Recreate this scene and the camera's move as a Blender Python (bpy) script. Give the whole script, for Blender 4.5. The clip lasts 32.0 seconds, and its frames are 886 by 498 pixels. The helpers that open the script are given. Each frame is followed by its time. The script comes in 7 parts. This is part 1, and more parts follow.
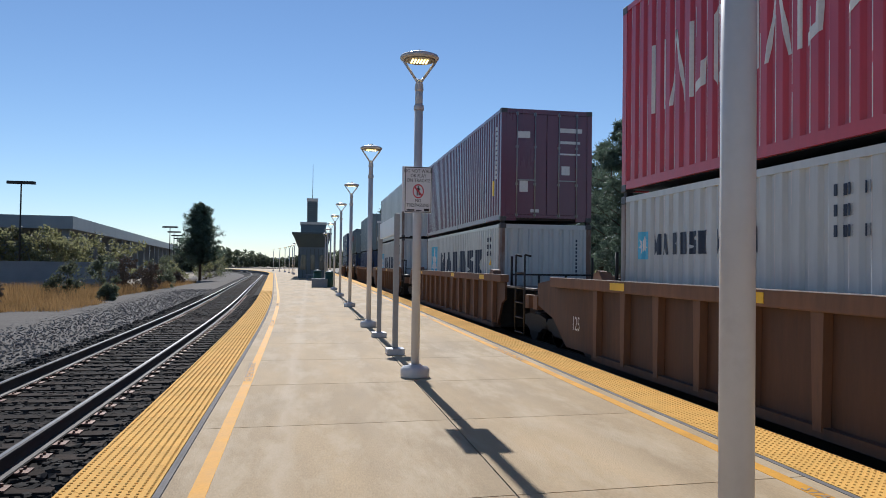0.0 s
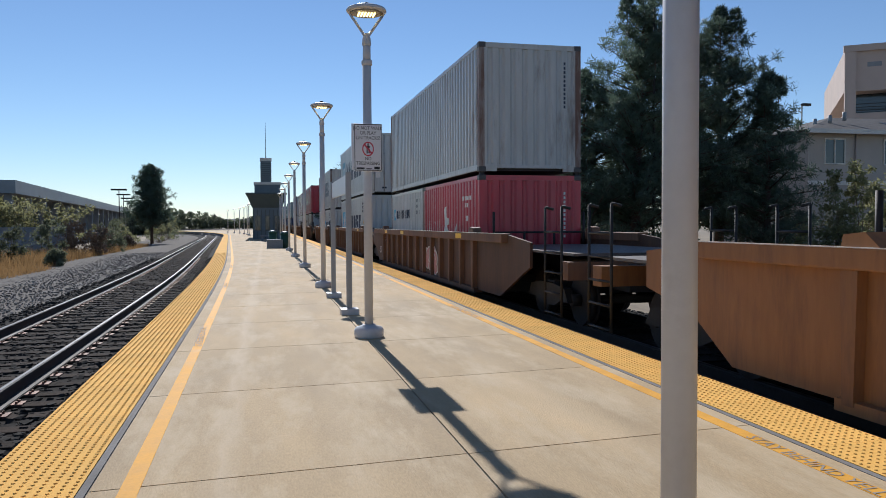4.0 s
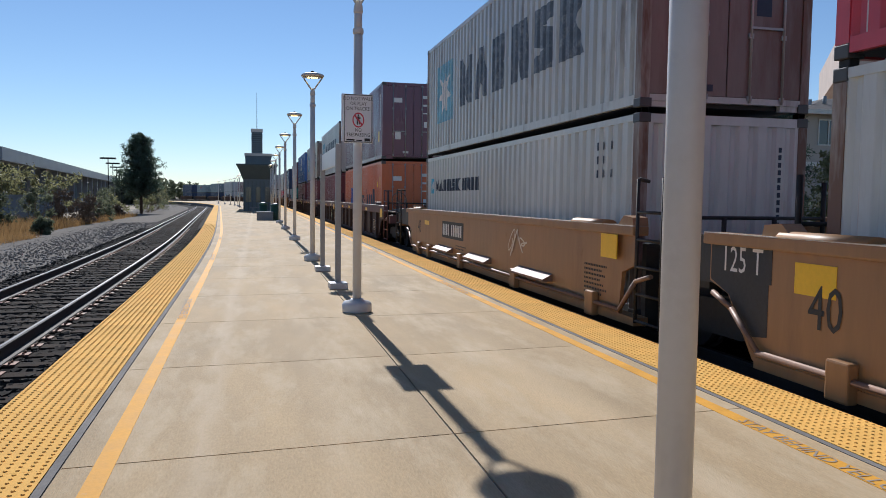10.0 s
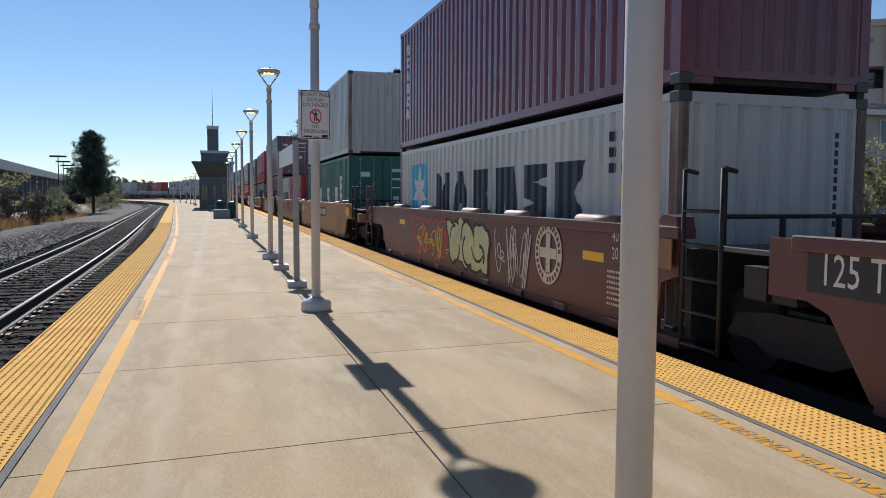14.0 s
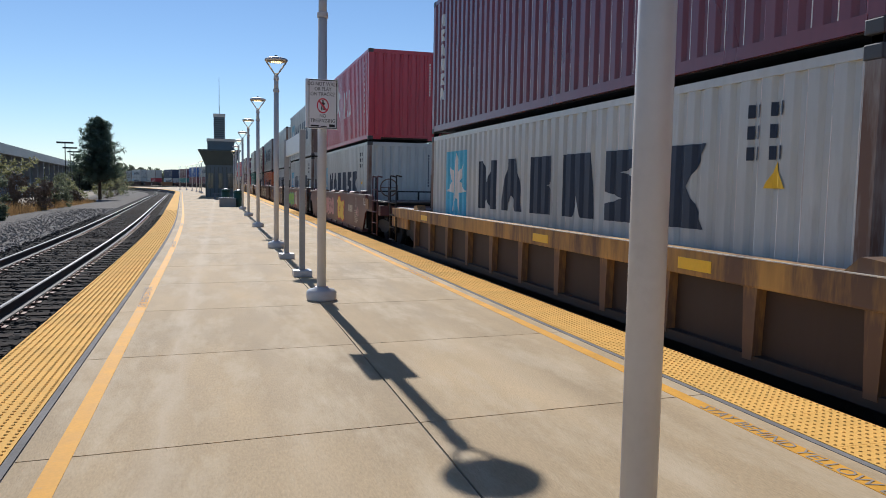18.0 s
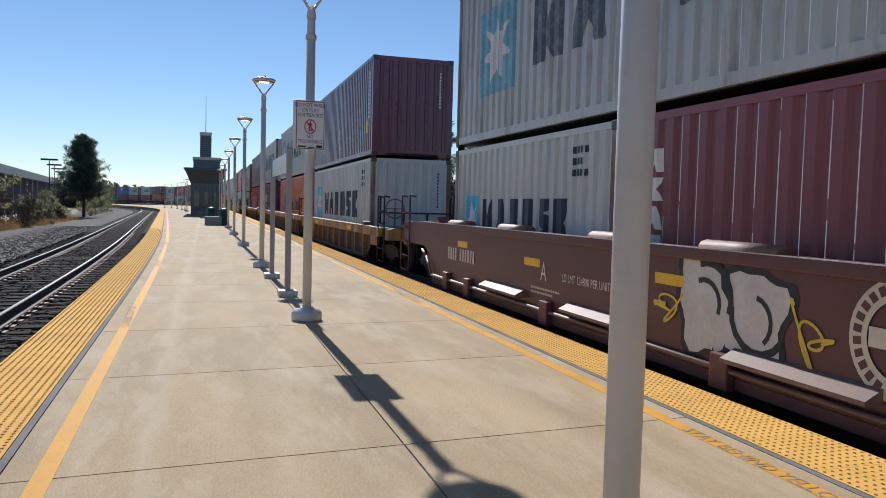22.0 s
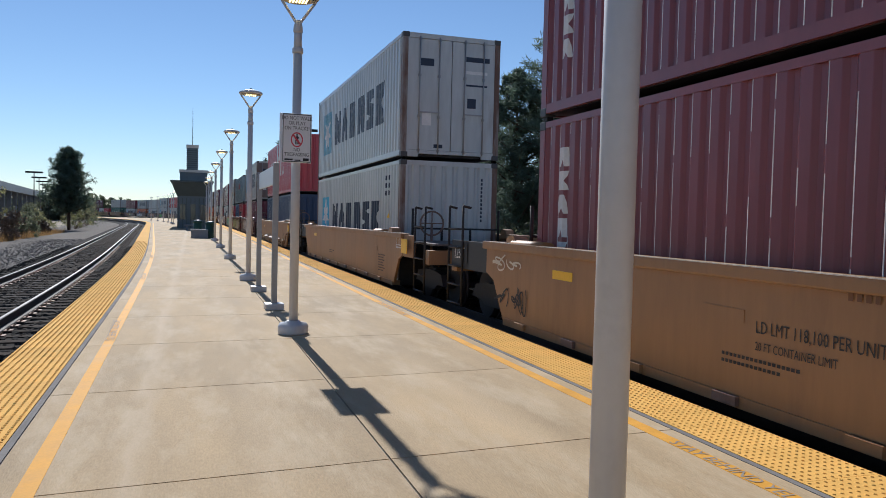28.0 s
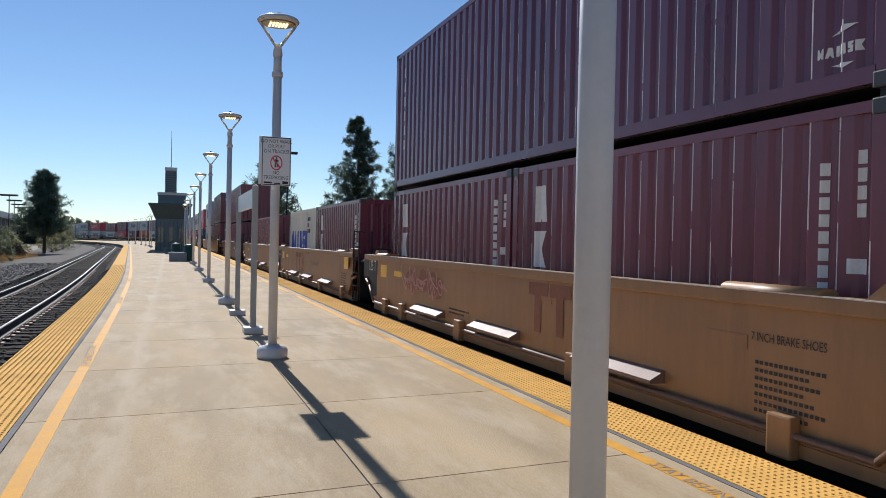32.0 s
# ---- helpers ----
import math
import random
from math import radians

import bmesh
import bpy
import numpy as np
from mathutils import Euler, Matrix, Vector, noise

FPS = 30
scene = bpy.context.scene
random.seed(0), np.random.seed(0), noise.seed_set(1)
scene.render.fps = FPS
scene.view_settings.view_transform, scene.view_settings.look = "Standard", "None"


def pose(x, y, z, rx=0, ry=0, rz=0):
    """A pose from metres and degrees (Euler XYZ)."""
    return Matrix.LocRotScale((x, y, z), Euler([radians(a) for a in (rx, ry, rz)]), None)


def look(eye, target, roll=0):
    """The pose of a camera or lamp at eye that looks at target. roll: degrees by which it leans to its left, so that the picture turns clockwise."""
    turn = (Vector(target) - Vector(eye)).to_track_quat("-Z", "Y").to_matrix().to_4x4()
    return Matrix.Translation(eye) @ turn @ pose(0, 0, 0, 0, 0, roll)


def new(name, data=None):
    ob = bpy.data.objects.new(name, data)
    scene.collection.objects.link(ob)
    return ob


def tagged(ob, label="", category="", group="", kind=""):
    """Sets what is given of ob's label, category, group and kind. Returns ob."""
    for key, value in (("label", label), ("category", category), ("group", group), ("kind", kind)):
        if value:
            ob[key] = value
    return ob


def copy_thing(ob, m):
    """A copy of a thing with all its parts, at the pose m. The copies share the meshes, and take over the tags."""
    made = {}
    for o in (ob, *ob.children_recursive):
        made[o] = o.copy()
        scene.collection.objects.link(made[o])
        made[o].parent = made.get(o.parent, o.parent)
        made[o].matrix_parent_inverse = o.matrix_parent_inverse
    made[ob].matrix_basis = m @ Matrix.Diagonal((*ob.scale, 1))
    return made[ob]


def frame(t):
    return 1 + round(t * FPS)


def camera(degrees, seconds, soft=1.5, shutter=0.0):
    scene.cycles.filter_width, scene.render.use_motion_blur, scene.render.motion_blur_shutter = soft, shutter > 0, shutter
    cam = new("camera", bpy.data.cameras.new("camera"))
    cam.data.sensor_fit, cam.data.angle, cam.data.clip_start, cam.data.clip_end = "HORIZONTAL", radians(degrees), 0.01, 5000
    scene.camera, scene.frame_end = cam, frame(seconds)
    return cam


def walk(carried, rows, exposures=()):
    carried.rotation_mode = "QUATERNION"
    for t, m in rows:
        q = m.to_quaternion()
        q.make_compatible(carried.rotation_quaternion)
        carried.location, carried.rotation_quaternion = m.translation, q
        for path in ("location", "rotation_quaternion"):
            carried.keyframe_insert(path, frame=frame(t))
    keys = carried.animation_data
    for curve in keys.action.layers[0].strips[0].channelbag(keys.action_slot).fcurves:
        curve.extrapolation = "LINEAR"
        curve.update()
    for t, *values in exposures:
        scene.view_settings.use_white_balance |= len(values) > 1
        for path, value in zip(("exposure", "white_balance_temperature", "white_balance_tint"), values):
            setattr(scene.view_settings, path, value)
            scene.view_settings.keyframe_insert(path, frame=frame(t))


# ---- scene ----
cam = camera(60.6, 32.0, soft=0.9)
PATH = [
    (0, (-0.098, -0.098, 1.492), (0.248, 1.871, 1.536), 0.8),
    (0.5, (-0.106, -0.023, 1.48), (0.245, 1.946, 1.494), 0.1),
    (1, (-0.111, -0.005, 1.48), (0.222, 1.967, 1.457), -0.1),
    (1.5, (-0.097, -0.018, 1.483), (0.217, 1.957, 1.437), -0.1),
    (2, (-0.085, -0.007, 1.484), (0.22, 1.969, 1.432), -0.2),
    (2.5, (-0.076, -0.011, 1.488), (0.246, 1.962, 1.438), -0.3),
    (3, (-0.028, 0.007, 1.496), (0.339, 1.972, 1.447), -0.5),
    (3.5, (0.003, 0.0, 1.501), (0.422, 1.955, 1.445), -0.4),
    (4, (-0.005, -0.005, 1.5), (0.45, 1.941, 1.433), -0.3),
    (4.5, (-0.013, -0.006, 1.501), (0.451, 1.938, 1.425), -0.2),
    (6.5, (-0.038, -0.018, 1.498), (0.428, 1.925, 1.405), -0.3),
    (7, (-0.057, -0.016, 1.496), (0.409, 1.926, 1.39), -0.3),
    (7.5, (-0.054, -0.027, 1.498), (0.413, 1.914, 1.382), -0.4),
    (8, (-0.039, -0.017, 1.495), (0.438, 1.921, 1.37), -0.4),
    (8.5, (-0.034, 0.052, 1.499), (0.464, 1.984, 1.364), -0.1),
    (9, (0.032, 0.089, 1.501), (0.545, 2.017, 1.364), 0.2),
    (9.5, (0.051, 0.104, 1.492), (0.559, 2.034, 1.357), 0.4),
    (10, (0.047, 0.149, 1.494), (0.524, 2.087, 1.361), 0.7),
    (10.5, (0.024, 0.172, 1.493), (0.468, 2.118, 1.364), 1.0),
    (11, (0.013, 0.185, 1.493), (0.435, 2.136, 1.369), 1.2),
    (11.5, (0.004, 0.184, 1.497), (0.42, 2.137, 1.38), 1.3),
    (12, (0.005, 0.182, 1.494), (0.432, 2.132, 1.381), 1.3),
    (12.5, (0.006, 0.179, 1.497), (0.469, 2.121, 1.381), 1.2),
    (13, (0.027, 0.178, 1.5), (0.539, 2.107, 1.381), 0.9),
    (13.5, (0.053, 0.188, 1.498), (0.607, 2.105, 1.373), 0.5),
    (14, (0.062, 0.181, 1.493), (0.64, 2.091, 1.352), 0.3),
    (14.5, (0.064, 0.188, 1.491), (0.65, 2.094, 1.328), 0.3),
    (16.5, (0.062, 0.183, 1.496), (0.646, 2.087, 1.317), 0.5),
    (17, (0.059, 0.181, 1.493), (0.64, 2.087, 1.317), 0.6),
    (17.5, (0.065, 0.188, 1.492), (0.637, 2.096, 1.315), 0.6),
    (18, (0.053, 0.187, 1.495), (0.618, 2.098, 1.33), 1.0),
    (18.5, (0.037, 0.175, 1.507), (0.591, 2.092, 1.368), 1.7),
    (19, (0.022, 0.167, 1.504), (0.564, 2.088, 1.387), 2.3),
    (19.5, (0.022, 0.16, 1.503), (0.553, 2.085, 1.394), 2.6),
    (20, (0.026, 0.168, 1.501), (0.556, 2.093, 1.386), 2.5),
    (20.5, (0.028, 0.159, 1.504), (0.573, 2.079, 1.384), 2.3),
    (21, (0.038, 0.167, 1.507), (0.602, 2.082, 1.386), 2.0),
    (21.5, (0.042, 0.16, 1.508), (0.625, 2.069, 1.391), 1.8),
    (22, (0.044, 0.156, 1.51), (0.645, 2.061, 1.399), 1.5),
    (22.5, (0.04, 0.15, 1.51), (0.654, 2.051, 1.406), 1.2),
    (23, (0.048, 0.15, 1.509), (0.67, 2.049, 1.411), 1.0),
    (23.5, (0.048, 0.152, 1.509), (0.671, 2.05, 1.416), 1.2),
    (24, (0.052, 0.169, 1.513), (0.675, 2.067, 1.419), 1.6),
    (24.5, (0.056, 0.173, 1.511), (0.683, 2.069, 1.408), 1.8),
    (25, (0.061, 0.179, 1.506), (0.692, 2.073, 1.394), 1.5),
    (25.5, (0.051, 0.168, 1.506), (0.682, 2.063, 1.391), 1.3),
    (27.5, (0.051, 0.152, 1.512), (0.679, 2.049, 1.425), 1.6),
    (28, (0.054, 0.153, 1.517), (0.685, 2.049, 1.439), 1.4),
    (28.5, (0.056, 0.155, 1.516), (0.692, 2.05, 1.451), 1.3),
    (29, (0.057, 0.146, 1.519), (0.702, 2.038, 1.468), 1.3),
    (29.5, (0.059, 0.145, 1.519), (0.714, 2.034, 1.48), 1.2),
    (30, (0.053, 0.144, 1.522), (0.715, 2.031, 1.489), 1.2),
    (30.5, (0.054, 0.137, 1.521), (0.721, 2.023, 1.495), 1.1),
    (31, (0.048, 0.135, 1.525), (0.72, 2.019, 1.503), 1.1),
    (31.5, (0.057, 0.14, 1.522), (0.732, 2.022, 1.503), 1.1),
    (32, (0.057, 0.143, 1.525), (0.736, 2.024, 1.506), 1.2),
]
walk(cam, [(t, look(e, g, r)) for t, e, g, r in PATH], [(0, 0.03, 5750, 11), (32, 0.03, 5750, 11)])

# ---- sky, sun ----
SUN_ELEV, SUN_AZ = radians(34.5), radians(-0.7)      # azimuth measured from +y towards +x
world = bpy.data.worlds.new("sky")
scene.world = world
world.use_nodes = True
wn, wl = world.node_tree.nodes, world.node_tree.links
sky = wn.new("ShaderNodeTexSky")
sky.sky_type, sky.sun_disc = "NISHITA", False
sky.sun_elevation, sky.sun_rotation = SUN_ELEV, SUN_AZ
sky.air_density, sky.dust_density, sky.ozone_density = 0.9, 0.0, 2.5
wn["Background"].inputs["Strength"].default_value = 0.086
wl.new(sky.outputs[0], wn["Background"].inputs["Color"])
sun = new("sun", bpy.data.lights.new("sun", "SUN"))
sun.data.energy, sun.data.angle, sun.data.color = 5.0, radians(0.53), (1.0, 0.93, 0.82)
sd = Vector((math.sin(SUN_AZ) * math.cos(SUN_ELEV), math.cos(SUN_AZ) * math.cos(SUN_ELEV), math.sin(SUN_ELEV)))
sun.matrix_world = look(sd * 100, (0, 0, 0))


# ---- materials ----
def mat(name, col, rough=0.6, metal=0.0, var=0.2, scale=1.5, fine=30.0, bump=0.15, stretch=(1, 1, 1), stain=None,
        amount=0.0, stain_scale=2.0, piece=0.0, glow=None, spec=0.5, lo=0.55, hi=0.75, trans=0.0):
    """Painted or raw surface: two scales of tone, fine relief, stains with a shape of their own, tone per piece."""
    m = bpy.data.materials.new(name)
    m.use_nodes = True
    n, k = m.node_tree.nodes, m.node_tree.links
    p = n["Principled BSDF"]
    tc, mp = n.new("ShaderNodeTexCoord"), n.new("ShaderNodeMapping")
    mp.inputs["Scale"].default_value = stretch
    k.new(tc.outputs["Object"], mp.inputs["Vector"])

    def noise_at(s, detail=5.0, r=0.6):
        t = n.new("ShaderNodeTexNoise")
        t.inputs["Scale"].default_value, t.inputs["Detail"].default_value, t.inputs["Roughness"].default_value = s, detail, r
        k.new(mp.outputs[0], t.inputs["Vector"])
        return t.outputs["Fac"]

    def mult(a, lo_, hi_):
        r = n.new("ShaderNodeMapRange")
        r.inputs["From Min"].default_value, r.inputs["From Max"].default_value = 0.3, 0.7
        r.inputs["To Min"].default_value, r.inputs["To Max"].default_value = lo_, hi_
        k.new(a, r.inputs["Value"])
        return r.outputs[0]

    def times(a, b):
        q = n.new("ShaderNodeMath")
        q.operation = "MULTIPLY"
        k.new(a, q.inputs[0]), k.new(b, q.inputs[1])
        return q.outputs[0]

    big, small = noise_at(scale), noise_at(fine, 4.0)
    tone = times(mult(big, 1 - var, 1 + var), mult(small, 1 - var * 0.5, 1 + var * 0.5))
    if piece:
        oi = n.new("ShaderNodeObjectInfo")
        r = n.new("ShaderNodeMapRange")
        r.inputs["To Min"].default_value, r.inputs["To Max"].default_value = 1 - piece, 1 + piece
        k.new(oi.outputs["Random"], r.inputs["Value"])
        tone = times(tone, r.outputs[0])
    mx = n.new("ShaderNodeMix")
    mx.data_type, mx.blend_type = "RGBA", "MULTIPLY"
    mx.inputs["Factor"].default_value = 1.0
    mx.inputs["A"].default_value = (*col, 1)
    k.new(tone, mx.inputs["B"])
    colour = mx.outputs["Result"]
    if stain:
        st = noise_at(stain_scale, 6.0, 0.7)
        r = n.new("ShaderNodeMapRange")
        r.inputs["From Min"].default_value, r.inputs["From Max"].default_value = lo, hi
        r.inputs["To Max"].default_value = amount
        k.new(st, r.inputs["Value"])
        ms = n.new("ShaderNodeMix")
        ms.data_type = "RGBA"
        k.new(r.outputs[0], ms.inputs["Factor"]), k.new(colour, ms.inputs["A"])
        ms.inputs["B"].default_value = (*stain, 1)
        colour = ms.outputs["Result"]
    k.new(colour, p.inputs["Base Color"])
    rr = n.new("ShaderNodeMapRange")
    rr.inputs["To Min"].default_value, rr.inputs["To Max"].default_value = max(0.03, rough - 0.12), min(1, rough + 0.12)
    k.new(big, rr.inputs["Value"]), k.new(rr.outputs[0], p.inputs["Roughness"])
    p.inputs["Metallic"].default_value = metal
    p.inputs["Specular IOR Level"].default_value = spec
    if bump:
        b = n.new("ShaderNodeBump")
        b.inputs["Strength"].default_value, b.inputs["Distance"].default_value = bump, 0.01
        k.new(small, b.inputs["Height"]), k.new(b.outputs[0], p.inputs["Normal"])
    if glow:
        p.inputs["Emission Color"].default_value, p.inputs["Emission Strength"].default_value = (*glow[:3], 1), glow[3]
    if trans:
        tb, ms = n.new("ShaderNodeBsdfTranslucent"), n.new("ShaderNodeMixShader")
        ms.inputs[0].default_value = trans
        k.new(colour, tb.inputs["Color"]), k.new(p.outputs[0], ms.inputs[1]), k.new(tb.outputs[0], ms.inputs[2])
        k.new(ms.outputs[0], n["Material Output"].inputs["Surface"])
    return m


def paint(name, col, dirt=(0.10, 0.055, 0.03), amount=0.55, rough=0.5, lo=0.58, hi=0.8, var=0.13):
    return mat(name, col, rough, spec=0.6, var=var, scale=0.8, fine=9.0, bump=0.05, stretch=(1, 1, 0.18), stain=dirt, amount=amount, stain_scale=1.6, lo=lo, hi=hi)


CONCRETE = mat("concrete", (0.465, 0.342, 0.198), 0.85, var=0.22, scale=0.9, fine=70, bump=0.5, stretch=(1.15, 0.30, 1), stain=(0.60, 0.48, 0.32), amount=0.8, stain_scale=1.5, piece=0.045, lo=0.48, hi=0.68, spec=0.2)


def wash_streaks(m, lines):
    """Pale water stains that run along the slabs: (place across, half width, strength)."""
    n, k = m.node_tree.nodes, m.node_tree.links
    p = n["Principled BSDF"]
    tc, sep, nz = n.new("ShaderNodeTexCoord"), n.new("ShaderNodeSeparateXYZ"), n.new("ShaderNodeTexNoise")
    mp = n.new("ShaderNodeMapping")
    mp.inputs["Scale"].default_value = (2.2, 0.5, 1)
    k.new(tc.outputs["Object"], sep.inputs[0]), k.new(tc.outputs["Object"], mp.inputs["Vector"]), k.new(mp.outputs[0], nz.inputs["Vector"])
    nz.inputs["Scale"].default_value, nz.inputs["Detail"].default_value = 2.2, 7.0
    colour = p.inputs["Base Color"].links[0].from_socket

    def sums(op, a, b):
        q = n.new("ShaderNodeMath")
        q.operation = op
        for i, v in enumerate((a, b)):
            if isinstance(v, float):
                q.inputs[i].default_value = v
            else:
                k.new(v, q.inputs[i])
        return q.outputs[0]

    for x0, half, amount in lines:
        d = sums("ABSOLUTE", sums("SUBTRACT", sums("ADD", sep.outputs["X"], sums("MULTIPLY", sums("SUBTRACT", nz.outputs["Fac"], 0.5), 0.35)), x0), 0.0)
        r = n.new("ShaderNodeMapRange")
        r.inputs["From Min"].default_value, r.inputs["From Max"].default_value = half, 0.0
        r.inputs["To Min"].default_value, r.inputs["To Max"].default_value = 0.0, amount
        k.new(d, r.inputs["Value"])
        mx = n.new("ShaderNodeMix")
        mx.data_type = "RGBA"
        k.new(sums("MULTIPLY", r.outputs[0], sums("MULTIPLY", nz.outputs["Fac"], 1.6)), mx.inputs["Factor"]), k.new(colour, mx.inputs["A"])
        mx.inputs["B"].default_value = (0.62, 0.50, 0.35, 1)
        colour = mx.outputs["Result"]
    k.new(colour, p.inputs["Base Color"])


wash_streaks(CONCRETE, ((-0.29, 0.14, 0.55), (0.55, 0.2, 0.16), (2.35, 0.28, 0.2)))
EDGE = mat("concrete_edge", (0.30, 0.28, 0.25), 0.85, var=0.2, scale=2, fine=40, bump=0.3)
JOINT = mat("joint_filler", (0.16, 0.14, 0.12), 0.9, var=0.3)
STRIP = mat("grey_joint_strip", (0.22, 0.205, 0.19), 0.9, var=0.2, fine=30, spec=0.1)
TACT = mat("tactile_yellow", (0.82, 0.47, 0.125), 0.85, var=0.10, scale=2.5, fine=60, bump=0.1, stain=(0.30, 0.19, 0.08), amount=0.7, stain_scale=2.4, piece=0.05, lo=0.58, hi=0.78, spec=0.06)
LINE = mat("yellow_line_paint", (0.74, 0.37, 0.055), 0.7, var=0.12, scale=3, fine=45, bump=0.12, stain=(0.46, 0.38, 0.28), amount=0.6, stain_scale=9, lo=0.64, hi=0.74, spec=0.1)
STENCIL = mat("stencil_gap", (0.33, 0.275, 0.215), 0.8, var=0.15)
BALLAST = mat("ballast", (0.030, 0.026, 0.023), 0.95, var=0.55, scale=6, fine=18, bump=0.9, spec=0.05)
GRAVEL = mat("gravel", (0.17, 0.153, 0.135), 0.92, var=0.32, scale=14.0, fine=44, bump=0.5, stain=(0.10, 0.082, 0.062), amount=0.45, stain_scale=0.7, lo=0.45, hi=0.75, spec=0.05)
STONE = mat("ballast_stone", (0.050, 0.045, 0.040), 0.95, var=0.4, fine=20, bump=0.3, spec=0.08)
STONE2 = mat("pale_gravel_stone", (0.22, 0.20, 0.18), 0.95, var=0.4, fine=20, bump=0.3, spec=0.08)
GROUND = mat("dry_ground", (0.21, 0.165, 0.11), 0.95, var=0.3, scale=0.15, fine=6, bump=0.6, stain=(0.10, 0.10, 0.05), amount=0.7, stain_scale=0.08)
RAIL = mat("rail_steel", (0.045, 0.036, 0.030), 0.75, 0.1, var=0.3, stain=(0.09, 0.04, 0.02), amount=0.6)
RAILTOP = mat("worn_rail_head", (0.075, 0.07, 0.068), 0.45, 0.5, var=0.2)
TIE = mat("timber_tie", (0.040, 0.030, 0.024), 0.85, var=0.4, scale=4, fine=25, bump=0.6, stretch=(0.3, 3, 1), piece=0.3, spec=0.05)
PLATE = mat("rusty_tie_plate", (0.24, 0.13, 0.09), 0.7, 0.2, var=0.35, fine=40, bump=0.3, piece=0.2)
POLE = mat("pale_painted_steel", (0.58, 0.56, 0.55), 0.38, 0.0, var=0.05, scale=2, fine=20, bump=0.03, stain=(0.42, 0.39, 0.37), amount=0.5, stain_scale=3)
GREYPOST = mat("grey_galvanised_post", (0.34, 0.34, 0.34), 0.5, 0.5, var=0.1)
LAMPGLOW = mat("lit_led_strip", (0.9, 0.8, 0.5), 0.5, glow=(1.0, 0.72, 0.25, 3.5), bump=0)
LENS = mat("lamp_lens", (0.24, 0.22, 0.18), 0.3, bump=0)
SIGNW = mat("white_sign_face", (0.78, 0.77, 0.78), 0.4, var=0.03, bump=0)
BLACK = mat("black_ink", (0.015, 0.015, 0.016), 0.5, var=0.05, bump=0)
SIGNRED = mat("red_sign_ink", (0.62, 0.06, 0.09), 0.45, var=0.05, bump=0)
WHITE = mat("white_stencil_paint", (0.72, 0.70, 0.68), 0.6, var=0.12, fine=25, bump=0.03)
DARKBLUE = mat("dark_navy_print", (0.018, 0.030, 0.06), 0.55, var=0.15, bump=0.03)
FADEDNAVY = mat("faded_navy_print", (0.10, 0.125, 0.16), 0.6, var=0.3, scale=3, fine=25, bump=0.03, stain=(0.34, 0.35, 0.35), amount=0.7, stain_scale=5, lo=0.5, hi=0.7)
FADEDSKY = mat("faded_light_blue_print", (0.19, 0.42, 0.54), 0.6, var=0.25, scale=3, bump=0.03, stain=(0.40, 0.44, 0.45), amount=0.7, stain_scale=4, lo=0.48, hi=0.7)
SKYBLUE = mat("light_blue_print", (0.10, 0.45, 0.66), 0.55, var=0.15, bump=0.03)
YELLOW = mat("yellow_reflector", (0.85, 0.52, 0.02), 0.35, var=0.08, bump=0)
CREAM = mat("cream_print", (0.70, 0.62, 0.50), 0.6, var=0.12, bump=0.03)
STEEL = mat("dark_underframe_steel", (0.028, 0.024, 0.022), 0.65, 0.2, var=0.35, fine=15, bump=0.2)
WHEEL = mat("rusty_wheel_steel", (0.035, 0.025, 0.02), 0.75, 0.2, var=0.3)
GRATE = mat("grey_walkway_grating", (0.14, 0.12, 0.11), 0.6, 0.5, var=0.25, fine=60, bump=0.5)
PIPE = mat("brown_pipe", (0.20, 0.12, 0.085), 0.5, 0.2, var=0.2)
TARN = mat("dark_end_panel", (0.030, 0.030, 0.033), 0.6, var=0.3)
# containers
MAROON = paint("maroon_container_paint", (0.172, 0.040, 0.060), (0.09, 0.04, 0.035), 0.5, 0.30)
MAROON2 = paint("faded_maroon_container_paint", (0.205, 0.048, 0.058), (0.11, 0.04, 0.035), 0.5, 0.36)
PURPLE = paint("plum_container_paint", (0.135, 0.040, 0.074), (0.07, 0.03, 0.035), 0.5, 0.30)
MGREY = paint("pale_grey_container_paint", (0.50, 0.515, 0.51), (0.20, 0.13, 0.09), 0.55, 0.33)
MGREY2 = paint("stained_grey_container_paint", (0.46, 0.465, 0.45), (0.14, 0.09, 0.065), 0.85, 0.36, lo=0.52, hi=0.70)
RED = paint("crimson_container_paint", (0.47, 0.036, 0.058), (0.16, 0.02, 0.02), 0.5, 0.34)
ORANGE = paint("orange_container_paint", (0.56, 0.125, 0.036), (0.22, 0.06, 0.03), 0.5, 0.36)
BLUE = paint("blue_container_paint", (0.03, 0.115, 0.38), (0.03, 0.04, 0.09), 0.5, 0.42)
NAVY = paint("navy_container_paint", (0.022, 0.045, 0.11), (0.05, 0.04, 0.04), 0.5, 0.45)
GREEN = paint("dark_green_container_paint", (0.008, 0.105, 0.075), (0.02, 0.05, 0.04), 0.5, 0.42)
TEAL = paint("teal_container_paint", (0.035, 0.22, 0.20), (0.03, 0.09, 0.08), 0.5, 0.45)
SLATE = paint("slate_container_paint", (0.22, 0.28, 0.30), (0.08, 0.07, 0.06), 0.5, 0.45)
WHITEC = paint("white_container_paint", (0.70, 0.66, 0.57), (0.28, 0.17, 0.10), 0.6, 0.5)
RUSTPOST = paint("rust_streaked_post_paint", (0.36, 0.34, 0.32), (0.13, 0.06, 0.035), 0.95, 0.6, lo=0.40, hi=0.58)
